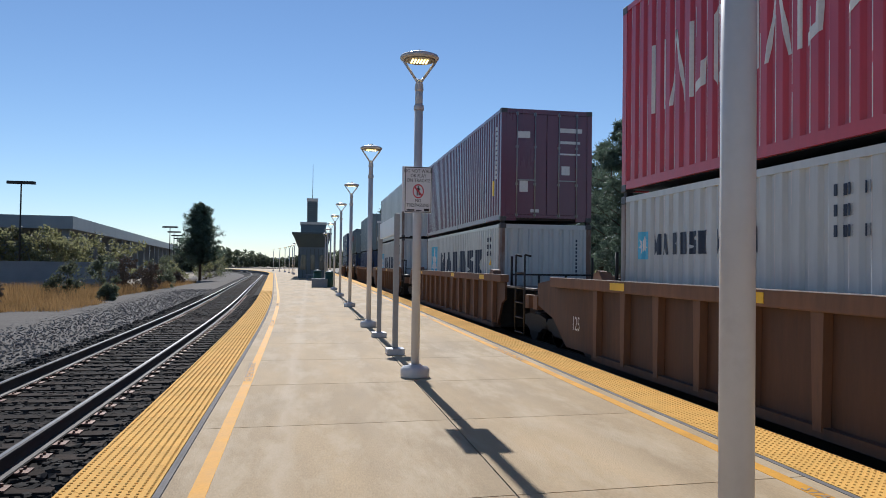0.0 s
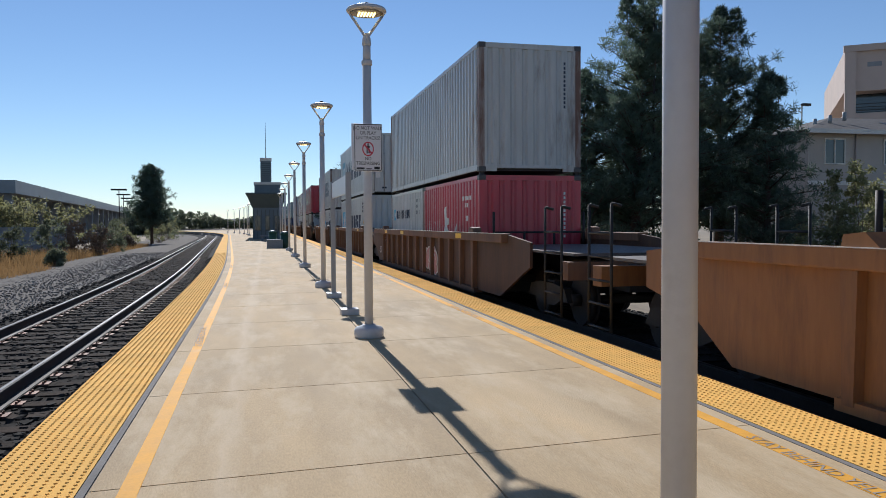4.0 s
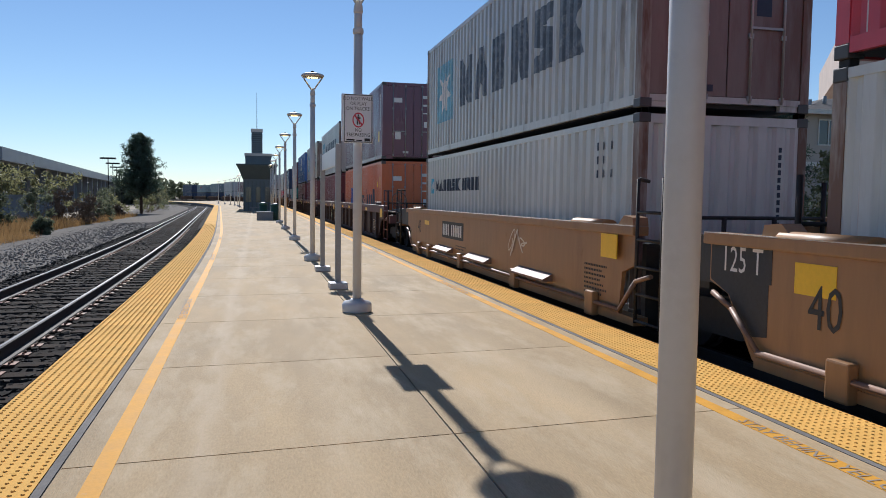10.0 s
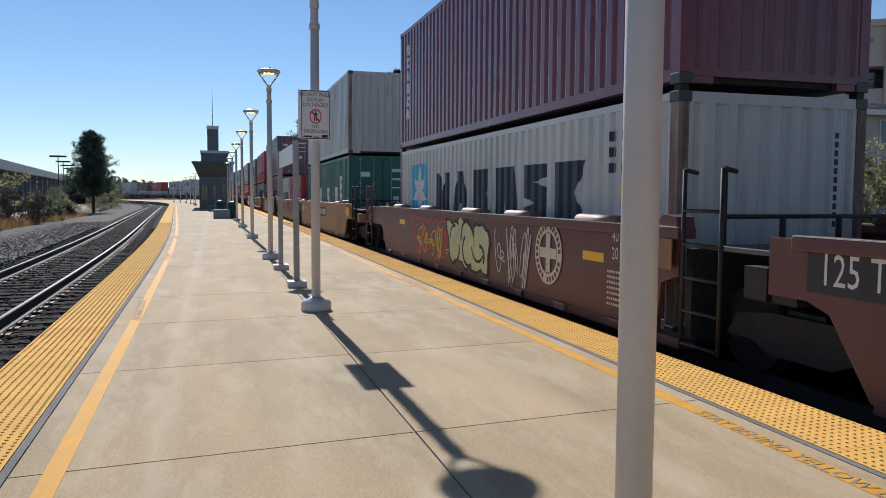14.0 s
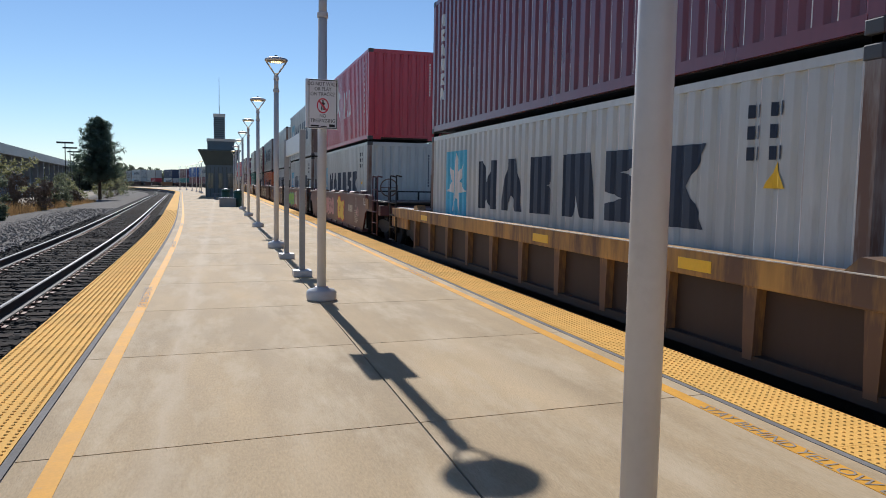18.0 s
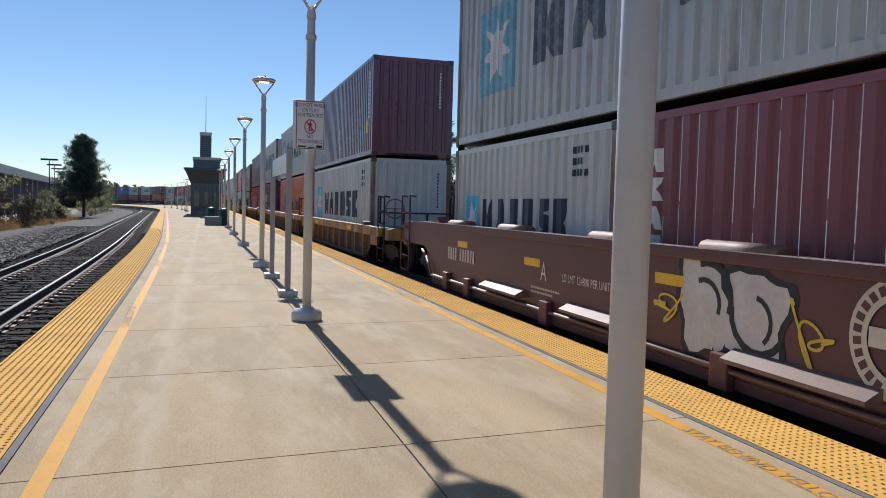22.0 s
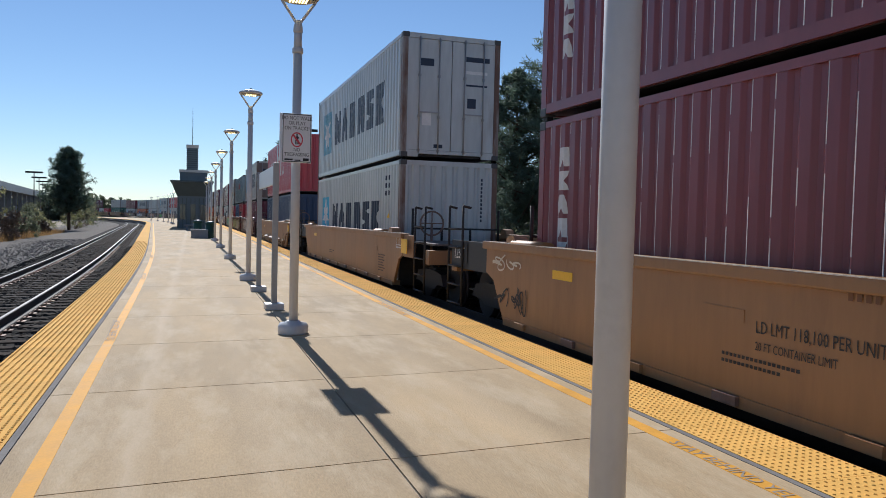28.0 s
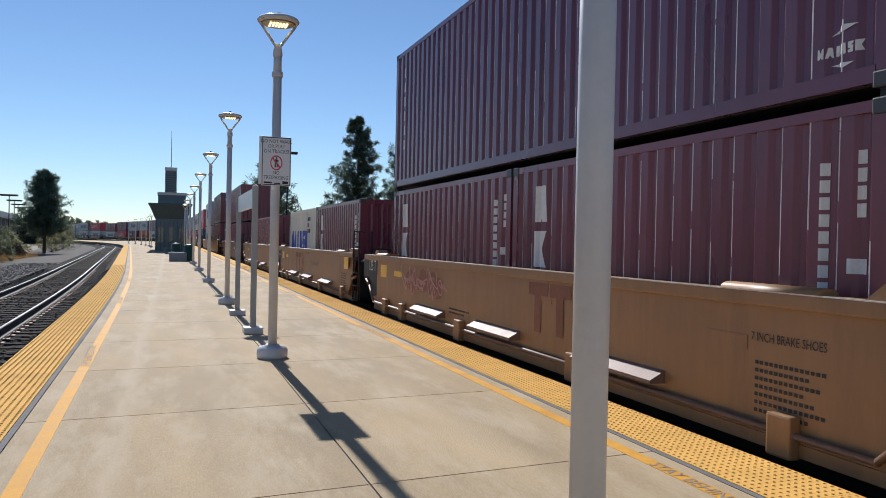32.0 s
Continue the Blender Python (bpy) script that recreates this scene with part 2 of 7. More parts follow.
RUSTDOOR = paint("rusty_brown_grey_door_paint", (0.20, 0.15, 0.135), (0.12, 0.05, 0.03), 0.85, 0.5, lo=0.45, hi=0.65)
DARKC = paint("dark_container_frame", (0.05, 0.048, 0.05), amount=0.6)
# well cars
BROWNOLD = paint("old_brown_car_paint", (0.18, 0.084, 0.04), (0.075, 0.045, 0.032), 0.85, 0.7, lo=0.46, hi=0.72, var=0.25)
ORANGEOLD = paint("faded_orange_car_paint", (0.29, 0.125, 0.04), (0.09, 0.045, 0.03), 0.85, 0.7, lo=0.5, hi=0.74, var=0.22)
BOXCAR = paint("oxide_brown_car_paint", (0.115, 0.044, 0.042), (0.06, 0.035, 0.03), 0.7, 0.6, lo=0.5, hi=0.74)
OXIDE = paint("oxide_red_car_paint", (0.108, 0.034, 0.034), (0.12, 0.055, 0.026), 0.6, 0.45, lo=0.5, hi=0.74)
TAN = paint("tan_car_paint", (0.32, 0.168, 0.07), (0.16, 0.085, 0.045), 0.65, 0.48, lo=0.5, hi=0.76)
YELLOWOLD = paint("weathered_yellow_car_paint", (0.50, 0.27, 0.06), (0.11, 0.06, 0.04), 0.95, 0.65, lo=0.41, hi=0.60, var=0.25)
MARKRED = mat("dull_maroon_mark_paint", (0.17, 0.035, 0.035), 0.6, var=0.2, bump=0.03)
FADEDRED = mat("faded_mark_paint", (0.25, 0.10, 0.055), 0.6, var=0.25, bump=0.03)
# pale colour that paints sun glints onto the container ridges
RIDGEGLINT = mat("ridge_glint_paint", (0.60, 0.55, 0.53), 0.3, var=0.25, scale=3, fine=20, bump=0.02, stretch=(1, 1, 0.3))
# near-white colour for the painted sun highlight on the cars' top edge
EDGEGLINT = mat("sunlit_edge_paint", (0.72, 0.66, 0.58), 0.35, 0.2, var=0.25, scale=3, bump=0.05, stain=(0.2, 0.12, 0.07), amount=0.8, stain_scale=3)
# recessed side sheets: grime, with the shade of the recess darkened into the colour
DARKSIDE = paint("sooty_shaded_car_side", (0.042, 0.023, 0.015), (0.035, 0.024, 0.02), 0.7, 0.7)
SOOTSHADE = paint("sooty_shaded_brown_recess_paint", (0.045, 0.019, 0.018), (0.026, 0.017, 0.015), 0.8, 0.7, lo=0.45, hi=0.7)
RUSTSHADE = paint("dirty_shaded_rust_brown_recess_paint", (0.095, 0.042, 0.02), (0.045, 0.027, 0.019), 0.85, 0.75, lo=0.44, hi=0.68, var=0.28)
FADEDPANEL = paint("dirty_ochre_panel_paint", (0.34, 0.18, 0.05), (0.14, 0.07, 0.04), 0.8, 0.6, lo=0.45, hi=0.7)
STEPSTEEL = mat("worn_pale_step_steel", (0.20, 0.125, 0.095), 0.6, 0.1, var=0.2, scale=3, bump=0.08, stain=(0.2, 0.1, 0.07), amount=0.7, stain_scale=4)
# surroundings
NEEDLE = mat("pine_needles", (0.11, 0.15, 0.105), 0.55, var=0.4, scale=0.8, fine=6, bump=0.1, piece=0.2, trans=0.52)
LEAF = mat("shrub_leaves", (0.25, 0.245, 0.12), 0.6, var=0.35, scale=1.2, fine=8, bump=0.1, piece=0.25, trans=0.58)
LEAFDARK = mat("dark_shrub_leaves", (0.14, 0.155, 0.095), 0.7, var=0.4, scale=1.2, fine=8, bump=0.1, piece=0.25, trans=0.55)
TWIG = mat("dry_twigs", (0.20, 0.14, 0.095), 0.9, var=0.3, bump=0.1, piece=0.2)
STRAW = mat("dry_grass", (0.34, 0.21, 0.09), 0.9, var=0.3, scale=1, fine=9, bump=0, piece=0.2, trans=0.45)
BARK = mat("bark", (0.09, 0.06, 0.042), 0.9, var=0.35, fine=18, bump=0.6, stretch=(2, 2, 0.4))
WALLGREY = mat("grey_block_wall", (0.25, 0.265, 0.28), 0.85, var=0.12, scale=0.6, fine=12, bump=0.2)
STUCCO = mat("beige_stucco", (0.46, 0.40, 0.345), 0.9, var=0.07, scale=0.5, fine=25, bump=0.2)
STUCCO2 = mat("pinkish_stucco", (0.50, 0.41, 0.36), 0.9, var=0.07, scale=0.3, fine=20, bump=0.2)
ROOFING = mat("dark_shingle_roof", (0.075, 0.068, 0.066), 0.9, var=0.3, scale=2, fine=20, bump=0.5)
TRIM = mat("pale_trim", (0.68, 0.64, 0.58), 0.7, var=0.06)
GLASS = mat("window_glass", (0.03, 0.04, 0.045), 0.08, var=0.1, bump=0, spec=0.8)
SOLAR = mat("solar_panel", (0.02, 0.025, 0.04), 0.15, var=0.1, bump=0)
STATION = mat("blue_grey_station_wall", (0.16, 0.20, 0.22), 0.75, var=0.12, scale=0.8, fine=14, bump=0.15)
STATIONROOF = mat("green_grey_metal_roof", (0.075, 0.10, 0.10), 0.5, var=0.12, bump=0.1)
DECKING = mat("grey_deck_metal", (0.28, 0.30, 0.315), 0.55, var=0.12, scale=0.4)
BINGREEN = mat("green_bin_metal", (0.02, 0.07, 0.05), 0.5, var=0.1)
HILL = mat("far_wooded_hill", (0.16, 0.19, 0.17), 0.95, var=0.3, scale=0.02, fine=0.2, bump=0)
GCOL = [mat("graffiti_" + a, c, 0.55, var=0.15, scale=2, fine=20, bump=0.02) for a, c in
        (("white", (0.62, 0.60, 0.56)), ("black", (0.02, 0.02, 0.025)), ("green", (0.25, 0.55, 0.06)), ("teal", (0.05, 0.32, 0.26)),
         ("red", (0.50, 0.06, 0.03)), ("yellow", (0.72, 0.52, 0.05)), ("purple", (0.22, 0.10, 0.34)), ("blue", (0.06, 0.12, 0.40)), ("pale_green", (0.55, 0.60, 0.32)), ("pink", (0.55, 0.28, 0.27)))]
GW, GK, GG, GT, GR, GY, GP, GB, GPG, GPK = GCOL


# ---- mesh helpers ----
def box(bm, x0, x1, y0, y1, z0, z1, bev=0.0):
    vs = [bm.verts.new(p) for p in ((x0, y0, z0), (x1, y0, z0), (x1, y1, z0), (x0, y1, z0), (x0, y0, z1), (x1, y0, z1), (x1, y1, z1), (x0, y1, z1))]
    fs = [bm.faces.new([vs[i] for i in q]) for q in ((3, 2, 1, 0), (4, 5, 6, 7), (0, 1, 5, 4), (1, 2, 6, 5), (2, 3, 7, 6), (3, 0, 4, 7))]
    if bev:
        bmesh.ops.bevel(bm, geom=list({e for f in fs for e in f.edges}), offset=bev, segments=2, affect="EDGES", profile=0.6)
    return bm


def rod(bm, a, b, r, n=10, r2=None):
    a, b = Vector(a), Vector(b)
    q = (b - a).to_track_quat("Z", "Y")
    r2 = r if r2 is None else r2
    ra = [bm.verts.new(a + q @ Vector((r * math.cos(2 * math.pi * i / n), r * math.sin(2 * math.pi * i / n), 0))) for i in range(n)]
    rb = [bm.verts.new(b + q @ Vector((r2 * math.cos(2 * math.pi * i / n), r2 * math.sin(2 * math.pi * i / n), 0))) for i in range(n)]
    for i in range(n):
        f = bm.faces.new((ra[i], ra[(i + 1) % n], rb[(i + 1) % n], rb[i]))
        f.smooth = n > 6
    bm.faces.new(ra[::-1]), bm.faces.new(rb)
    return bm


def tube(bm, pts, r, n=8):
    for a, b in zip(pts[:-1], pts[1:]):
        rod(bm, a, b, r, n)
    return bm


def lathe(bm, prof, n=24):
    rings = [[bm.verts.new((r * math.cos(2 * math.pi * i / n), r * math.sin(2 * math.pi * i / n), z)) for i in range(n)] for r, z in prof]
    for p, q in zip(rings[:-1], rings[1:]):
        for i in range(n):
            bm.faces.new((p[i], p[(i + 1) % n], q[(i + 1) % n], q[i])).smooth = True
    bm.faces.new(rings[0][::-1]), bm.faces.new(rings[-1])
    return bm


def prism(bm, poly, x0, x1):
    """A polygon in the y-z plane, given thickness from x0 to x1."""
    a = [bm.verts.new((x0, y, z)) for y, z in poly]
    b = [bm.verts.new((x1, y, z)) for y, z in poly]
    k = len(poly)
    bm.faces.new(a[::-1]), bm.faces.new(b)
    for i in range(k):
        bm.faces.new((a[i], a[(i + 1) % k], b[(i + 1) % k], b[i]))
    bmesh.ops.recalc_face_normals(bm, faces=bm.faces)
    return bm


def mesh_of(name, bm, material=None):
    me = bpy.data.meshes.new(name)
    bm.to_mesh(me)
    bm.free()
    if material:
        me.materials.append(material)
    return me


def part(name, bm, material, parent, label=""):
    """One mesh object under a thing or a part; bm may be a finished mesh that alike parts share."""
    if isinstance(bm, bpy.types.Mesh):
        ob = new(name, bm)
        if not bm.materials:
            bm.materials.append(None)
        ob.material_slots[0].link = "OBJECT"
        ob.material_slots[0].material = material
    else:
        ob = new(name, mesh_of(name, bm, material))
    ob.parent = parent
    return tagged(ob, label) if label else ob


def thing(name, label, category, group="", kind="", at=None):
    ob = new(name)
    ob.empty_display_size = 0.2
    if at is not None:
        ob.matrix_basis = at
    return tagged(ob, label, category, group, kind)


def solid(name, bm, material, label="", category="", kind="", group="", at=None):
    ob = new(name, mesh_of(name, bm, material))
    if at is not None:
        ob.matrix_basis = at
    return tagged(ob, label, category, group, kind)


def raw(name, verts, faces, material):
    me = bpy.data.meshes.new(name)
    me.from_pydata(verts, [], faces)
    me.materials.append(material)
    return me


def words(text, height, align="LEFT"):
    """A flat mesh of built-in lettering, in its x-y plane, capitals of that height."""
    cu = bpy.data.curves.new("words", "FONT")
    cu.body, cu.size, cu.align_x, cu.resolution_u = text, height / 0.7, align, 2
    ob = bpy.data.objects.new("words", cu)
    scene.collection.objects.link(ob)
    me = bpy.data.meshes.new_from_object(ob.evaluated_get(bpy.context.evaluated_depsgraph_get()))
    bpy.data.objects.remove(ob)
    me.materials.clear()
    return me


B = bmesh.new

# ---- plan: platform between two tracks ----
TX, RAILZ = 5.89, -0.20            # centre line of the train's track; rail tops
CURVE_AT, CURVE_R = 130.0, 520.0   # the train's track bends left far off


def train_line(s):
    """Place and heading (degrees) on the train's track, s metres along."""
    if s < CURVE_AT:
        return TX, s, 0.0
    a = (s - CURVE_AT) / CURVE_R
    return TX - CURVE_R * (1 - math.cos(a)), CURVE_AT + CURVE_R * math.sin(a), math.degrees(a)


L_SLOPE = 0.030


def left_heading(s):
    """Heading (radians to the left) of the empty track: easing left past the platform end, then a curve."""
    f = min(1.0, max(0.0, (s - 8.0) / 34.0))
    return 0.012 + 0.033 * f * f * (3 - 2 * f) + max(0.0, s - 112.0) / 285.0


LEFT = [(-3.42 + 0.012 * 65, -60.0, 0.012)]
for k_ in range(640):
    x_, y_, h_ = LEFT[-1]
    h_ = left_heading(-60.0 + k_)
    LEFT.append((x_ - math.sin(h_), y_ + math.cos(h_), h_))


def left_line(s):
    k, f = int(math.floor(s + 60)), (s + 60) % 1.0
    a, b = LEFT[k], LEFT[k + 1]
    return a[0] + (b[0] - a[0]) * f, a[1] + (b[1] - a[1]) * f, math.degrees(b[2])


def sweep(name, line, s0, s1, step, prof, material, kind="structure", label="", category=""):
    """A profile (offset to the right, height) carried along a line."""
    verts, faces = [], []
    k, n = len(prof), 0
    s = s0
    while s <= s1 + 1e-6:
        x, y, h = line(s)
        c, q = math.cos(radians(h)), math.sin(radians(h))
        verts += [(x + o * c, y + o * q, z) for o, z in prof]
        n += 1
        s += step if s < 200 else step * 2
    for i in range(n - 1):
        for j in range(k - 1):
            a = i * k + j
            faces.append((a, a + 1, a + k + 1, a + k))
    ob = new(name, raw(name, verts, faces, material))
    return tagged(ob, label, category, "", kind)

# ---- ground, ballast, rails ----
bm = B()
box(bm, -1500, 1500, -300, 2600, -1.2, -0.80)
solid("ground", bm, GROUND, "dry bare earth reaching to the horizon", "ground", "structure")
sweep("gravel_verge", left_line, -30, 400, 6, ((-9.5, -0.79), (-8.0, -0.62), (-3.0, -0.56), (-1.9, -0.50)), GRAVEL, label="pale loose gravel verge beside the track", category="gravel")
sweep("ballast_bed", left_line, -30, 560, 6, ((-2.3, -0.62), (-1.5, -0.41), (1.45, -0.41), (1.7, -0.47)), BALLAST, label="dark crushed stone ballast under the empty track", category="ballast")
sweep("ballast_bed", train_line, -40, 760, 6, ((-1.9, -0.47), (-1.4, -0.41), (1.6, -0.41), (3.2, -0.75)), BALLAST, label="dark crushed stone ballast under the train", category="ballast")
RP = ((-0.075, -0.175), (-0.07, -0.16), (-0.012, -0.14), (-0.010, -0.045), (-0.036, -0.035), (-0.036, -0.006), (-0.030, 0.0), (0.030, 0.0), (0.036, -0.006), (0.036, -0.035), (0.010, -0.045), (0.012, -0.14), (0.07, -0.16), (0.075, -0.175))


def rails(line, s1):
    for side in (-0.755, 0.755):
        r = sweep("rail", line, -40, s1, 4, tuple((o + side, z + RAILZ) for o, z in RP), RAIL, label="rusty steel rail with a bright worn head", category="rail")
        top = sweep("running_surface", line, -40, s1, 4, ((side - 0.018, RAILZ + 0.003), (side + 0.018, RAILZ + 0.003)), RAILTOP, kind="")
        top.parent = r


rails(left_line, 560), rails(train_line, 760)


def scatter(name, line, s0, s1, o0, o1, count, size, z, material, label, seed, gaps=()):
    """Loose stones, each its own small lump."""
    g = np.random.default_rng(seed)
    cube = np.array([(-1, -1, -1), (1, -1, -1), (1, 1, -1), (-1, 1, -1), (-1, -1, 1), (1, -1, 1), (1, 1, 1), (-1, 1, 1)], float)
    quads = np.array([(3, 2, 1, 0), (4, 5, 6, 7), (0, 1, 5, 4), (1, 2, 6, 5), (2, 3, 7, 6), (3, 0, 4, 7)])
    vs, fs, n = [], [], 0
    for _ in range(count):
        s = s0 + (s1 - s0) * g.random() ** 1.7
        o = g.uniform(o0, o1)
        if any(abs(o - q) < 0.085 for q in gaps):
            continue
        x, y, h = line(s)
        c, q = math.cos(radians(h)), math.sin(radians(h))
        w = size * g.uniform(0.5, 1.25)
        v = cube * g.uniform(0.55, 1.0, (8, 1)) * w * np.array([g.uniform(0.7, 1.3), g.uniform(0.7, 1.3), g.uniform(0.5, 0.9)])
        a, b = g.uniform(0, 6.28), g.uniform(-0.5, 0.5)
        ca, sa, cb, sb = math.cos(a), math.sin(a), math.cos(b), math.sin(b)
        v = v @ np.array([(ca, sa, 0), (-sa, ca, 0), (0, 0, 1)]) @ np.array([(1, 0, 0), (0, cb, sb), (0, -sb, cb)])
        zz = z(o) if callable(z) else z
        vs.append(v + np.array([x + o * c, y + o * q, zz + w * 0.25]))
        fs.append(quads + n)
        n += 8
    ob = new(name, raw(name, np.concatenate(vs).tolist(), np.concatenate(fs).tolist(), material))
    return tagged(ob, label, "stones", "", "stuff")


scatter("ballast_stones", left_line, 3, 46, -1.75, 1.62, 15000, 0.034, -0.42, STONE, "loose dark ballast stones between the ties", 1, (-0.755, 0.755))
scatter("gravel_stones", left_line, 8, 60, -8.2, -1.75, 17000, 0.024, lambda o: -0.50 + (o + 1.9) * 0.03, STONE2, "loose pale gravel stones on the verge", 2)
scatter("ballast_stones", train_line, 1, 26, -1.6, 2.9, 4500, 0.036, lambda o: -0.42 if o < 1.6 else -0.42 - (o - 1.6) * 0.2, STONE, "loose ballast stones under the train", 3, (-0.755, 0.755))

# ---- platform ----
PLAT_OUT_R = 4.13


def left_edge(y):
    x, yy, h = left_line(y)
    return x + 1.75


def right_edge(y):
    x, yy, h = train_line(y)
    return x - 1.76 + (y - yy) * 0


def poly_slab(name, pts, z0, z1, material, parent=None):
    k = len(pts)
    vs = [(x, y, z0) for x, y in pts] + [(x, y, z1) for x, y in pts]
    fs = [tuple(range(k, 2 * k)), tuple(range(k - 1, -1, -1))] + [(i, (i + 1) % k, k + (i + 1) % k, k + i) for i in range(k)]
    ob = new(name, raw(name, vs, fs, material))
    if parent:
        ob.parent = parent
    return ob


def band(name, a, b, y0, y1, step, z0, z1, material, parent=None):
    """A strip along the platform between two offsets given as functions of y."""
    ys = [y0 + i * step for i in range(int((y1 - y0) / step) + 1)]
    vs = [p for y in ys for p in ((a(y), y, z0), (b(y), y, z0), (b(y), y, z1), (a(y), y, z1))]
    fs = []
    for i in range(len(ys) - 1):
        p = 4 * i
        for j in range(4):
            fs.append((p + j, p + (j + 1) % 4, p + 4 + (j + 1) % 4, p + 4 + j))
    fs += [(3, 2, 1, 0), tuple(4 * (len(ys) - 1) + j for j in range(4))]
    ob = new(name, raw(name, vs, fs, material))
    if parent:
        ob.parent = parent
    return ob


platform = tagged(band("platform", lambda y: left_edge(y) + 0.015, lambda y: right_edge(y) - 0.015, -24, 216, 4, -0.85, -0.052, EDGE), "low concrete island platform between two tracks", "platform", "", "structure")
tagged(band("joint_bed", lambda y: left_edge(y) + 0.63, lambda y: right_edge(y) - 0.63, -24, 216, 4, -0.050, -0.012, JOINT, platform), "dark filler in the slab joints")
ROW, ROW0, SKEW = 2.43, 4.635, 0.075


def slab_piece(y0, y1, xa, xb):
    g = 0.007
    pts = [(xa(y0) + g, y0 + g + SKEW * xa(y0)), (xb(y0) - g, y0 + g + SKEW * xb(y0)), (xb(y1) - g, y1 - g + SKEW * xb(y1)), (xa(y1) + g, y1 - g + SKEW * xa(y1))]
    poly_slab("slab", pts, -0.048, 0.0, CONCRETE, platform)


for k in range(-8, 42):
    y0, y1 = ROW0 + ROW * k, ROW0 + ROW * (k + 1)
    slab_piece(y0, y1, lambda y: left_edge(y) + 0.665, lambda y: 1.262)
    slab_piece(y0, y1, lambda y: 1.262, lambda y: right_edge(y) - 0.665)
tagged(band("far_slabs", lambda y: left_edge(y) + 0.665, lambda y: right_edge(y) - 0.665, ROW0 + ROW * 42, 216, 4, -0.048, 0.0, CONCRETE, platform), "pale sunlit concrete further along")
for a in (lambda y: left_edge(y) + 0.612, lambda y: right_edge(y) - 0.660):
    band("edge_strip", a, lambda y, a=a: a(y) + 0.048, -14, 216, 4, -0.05, -0.001, STRIP, platform)
yl = tagged(band("yellow_line", lambda y: left_edge(y) + 0.835, lambda y: left_edge(y) + 0.945, -14, 120, 3, -0.01, 0.003, LINE, platform), "worn yellow painted line")
yr = tagged(band("yellow_line", lambda y: right_edge(y) - 0.91, lambda y: right_edge(y) - 0.795, -14, 120, 3, -0.01, 0.003, LINE, platform), "worn yellow painted line")
W_STAY = words("STAY BEHIND YELLOW LINE", 0.098)
for yy in (4.62, 13.35, 22.1, 30.8):
    ob = part("stencilled_words", W_STAY, STENCIL, platform, "stencilled words in the yellow line")
    ob.matrix_basis = pose(right_edge(yy) - 0.902, yy, 0.0055, 0, 0, -90)
for yy in (9.75, 18.5, 27.2):
    ob = part("stencilled_words", W_STAY, STENCIL, platform, "stencilled words in the yellow line")
    ob.matrix_basis = pose(left_edge(yy) + 0.937, yy, 0.0055, 0, 0, 92.3)


def tile_mesh(domes):
    bm = B()
    h = 0.302
    vs = [bm.verts.new(p) for p in ((-h, -h, -0.05), (h, -h, -0.05), (h, h, -0.05), (-h, h, -0.05), (-h, -h, 0.002), (h, -h, 0.002), (h, h, 0.002), (-h, h, 0.002))]
    for q in ((4, 5, 6, 7), (0, 1, 5, 4), (1, 2, 6, 5), (2, 3, 7, 6), (3, 0, 4, 7)):
        bm.faces.new([vs[i] for i in q])
    if domes:
        for i in range(10):
            for j in range(10):
                x, y = -0.27 + 0.06 * i, -0.27 + 0.06 * j
                a = [bm.verts.new((x + 0.0135 * math.cos(k * math.pi / 3), y + 0.0135 * math.sin(k * math.pi / 3), 0.002)) for k in range(6)]
                b = [bm.verts.new((x + 0.0075 * math.cos(k * math.pi / 3), y + 0.0075 * math.sin(k * math.pi / 3), 0.0085)) for k in range(6)]
                bm.faces.new(b)
                for k in range(6):
                    bm.faces.new((a[k], a[(k + 1) % 6], b[(k + 1) % 6], b[k]))
    return mesh_of("tactile_tile", bm, TACT)


TILE, TILEFLAT = tile_mesh(True), tile_mesh(False)
for i in range(-14, 130):
    y = ROW0 + 0.6075 * (i + 0.5)
    for edge, sgn, h in ((left_edge, 1, 1), (right_edge, -1, 0)):
        x = edge(y) + sgn * 0.306
        yy = y + SKEW * x
        ob = new("tactile_tile", TILE if -4 < i < 62 else TILEFLAT)
        ob.parent = platform
        ob.matrix_basis = pose(edge(yy) + sgn * 0.306, yy, 0, 0, 0, left_line(yy)[2] if h else 0.0)
for a, b in ((left_edge, lambda y: left_edge(y) + 0.61), (lambda y: right_edge(y) - 0.61, right_edge)):
    tagged(band("far_tactile_strip", a, b, ROW0 + 0.6075 * 130, 216, 4, -0.05, 0.002, TACT, platform), "yellow tactile strip further along")

# ties, with plates under the rails where they are seen close
bm = B()
box(bm, -1.3, 1.3, -0.115, 0.115, -0.17, 0.0, 0.012)
TIE_ME = mesh_of("tie", bm, TIE)
bm = B()
box(bm, -0.19, 0.19, -0.09, 0.09, 0, 0.016)
for sx in (-0.135, 0.125):
    for sy in (-0.05, 0.05):
        rod(bm, (sx, sy, 0.016), (sx, sy, 0.04), 0.014, 6)
PLATE_ME = mesh_of("tie_plate", bm, PLATE)
tie_root = tagged(sweep("tie_bed", left_line, 0, 150, 10, ((-1.32, -0.46), (1.32, -0.46)), BALLAST), "row of dark timber ties in ballast", "ties", "", "structure")
s, i = 2.5, 0
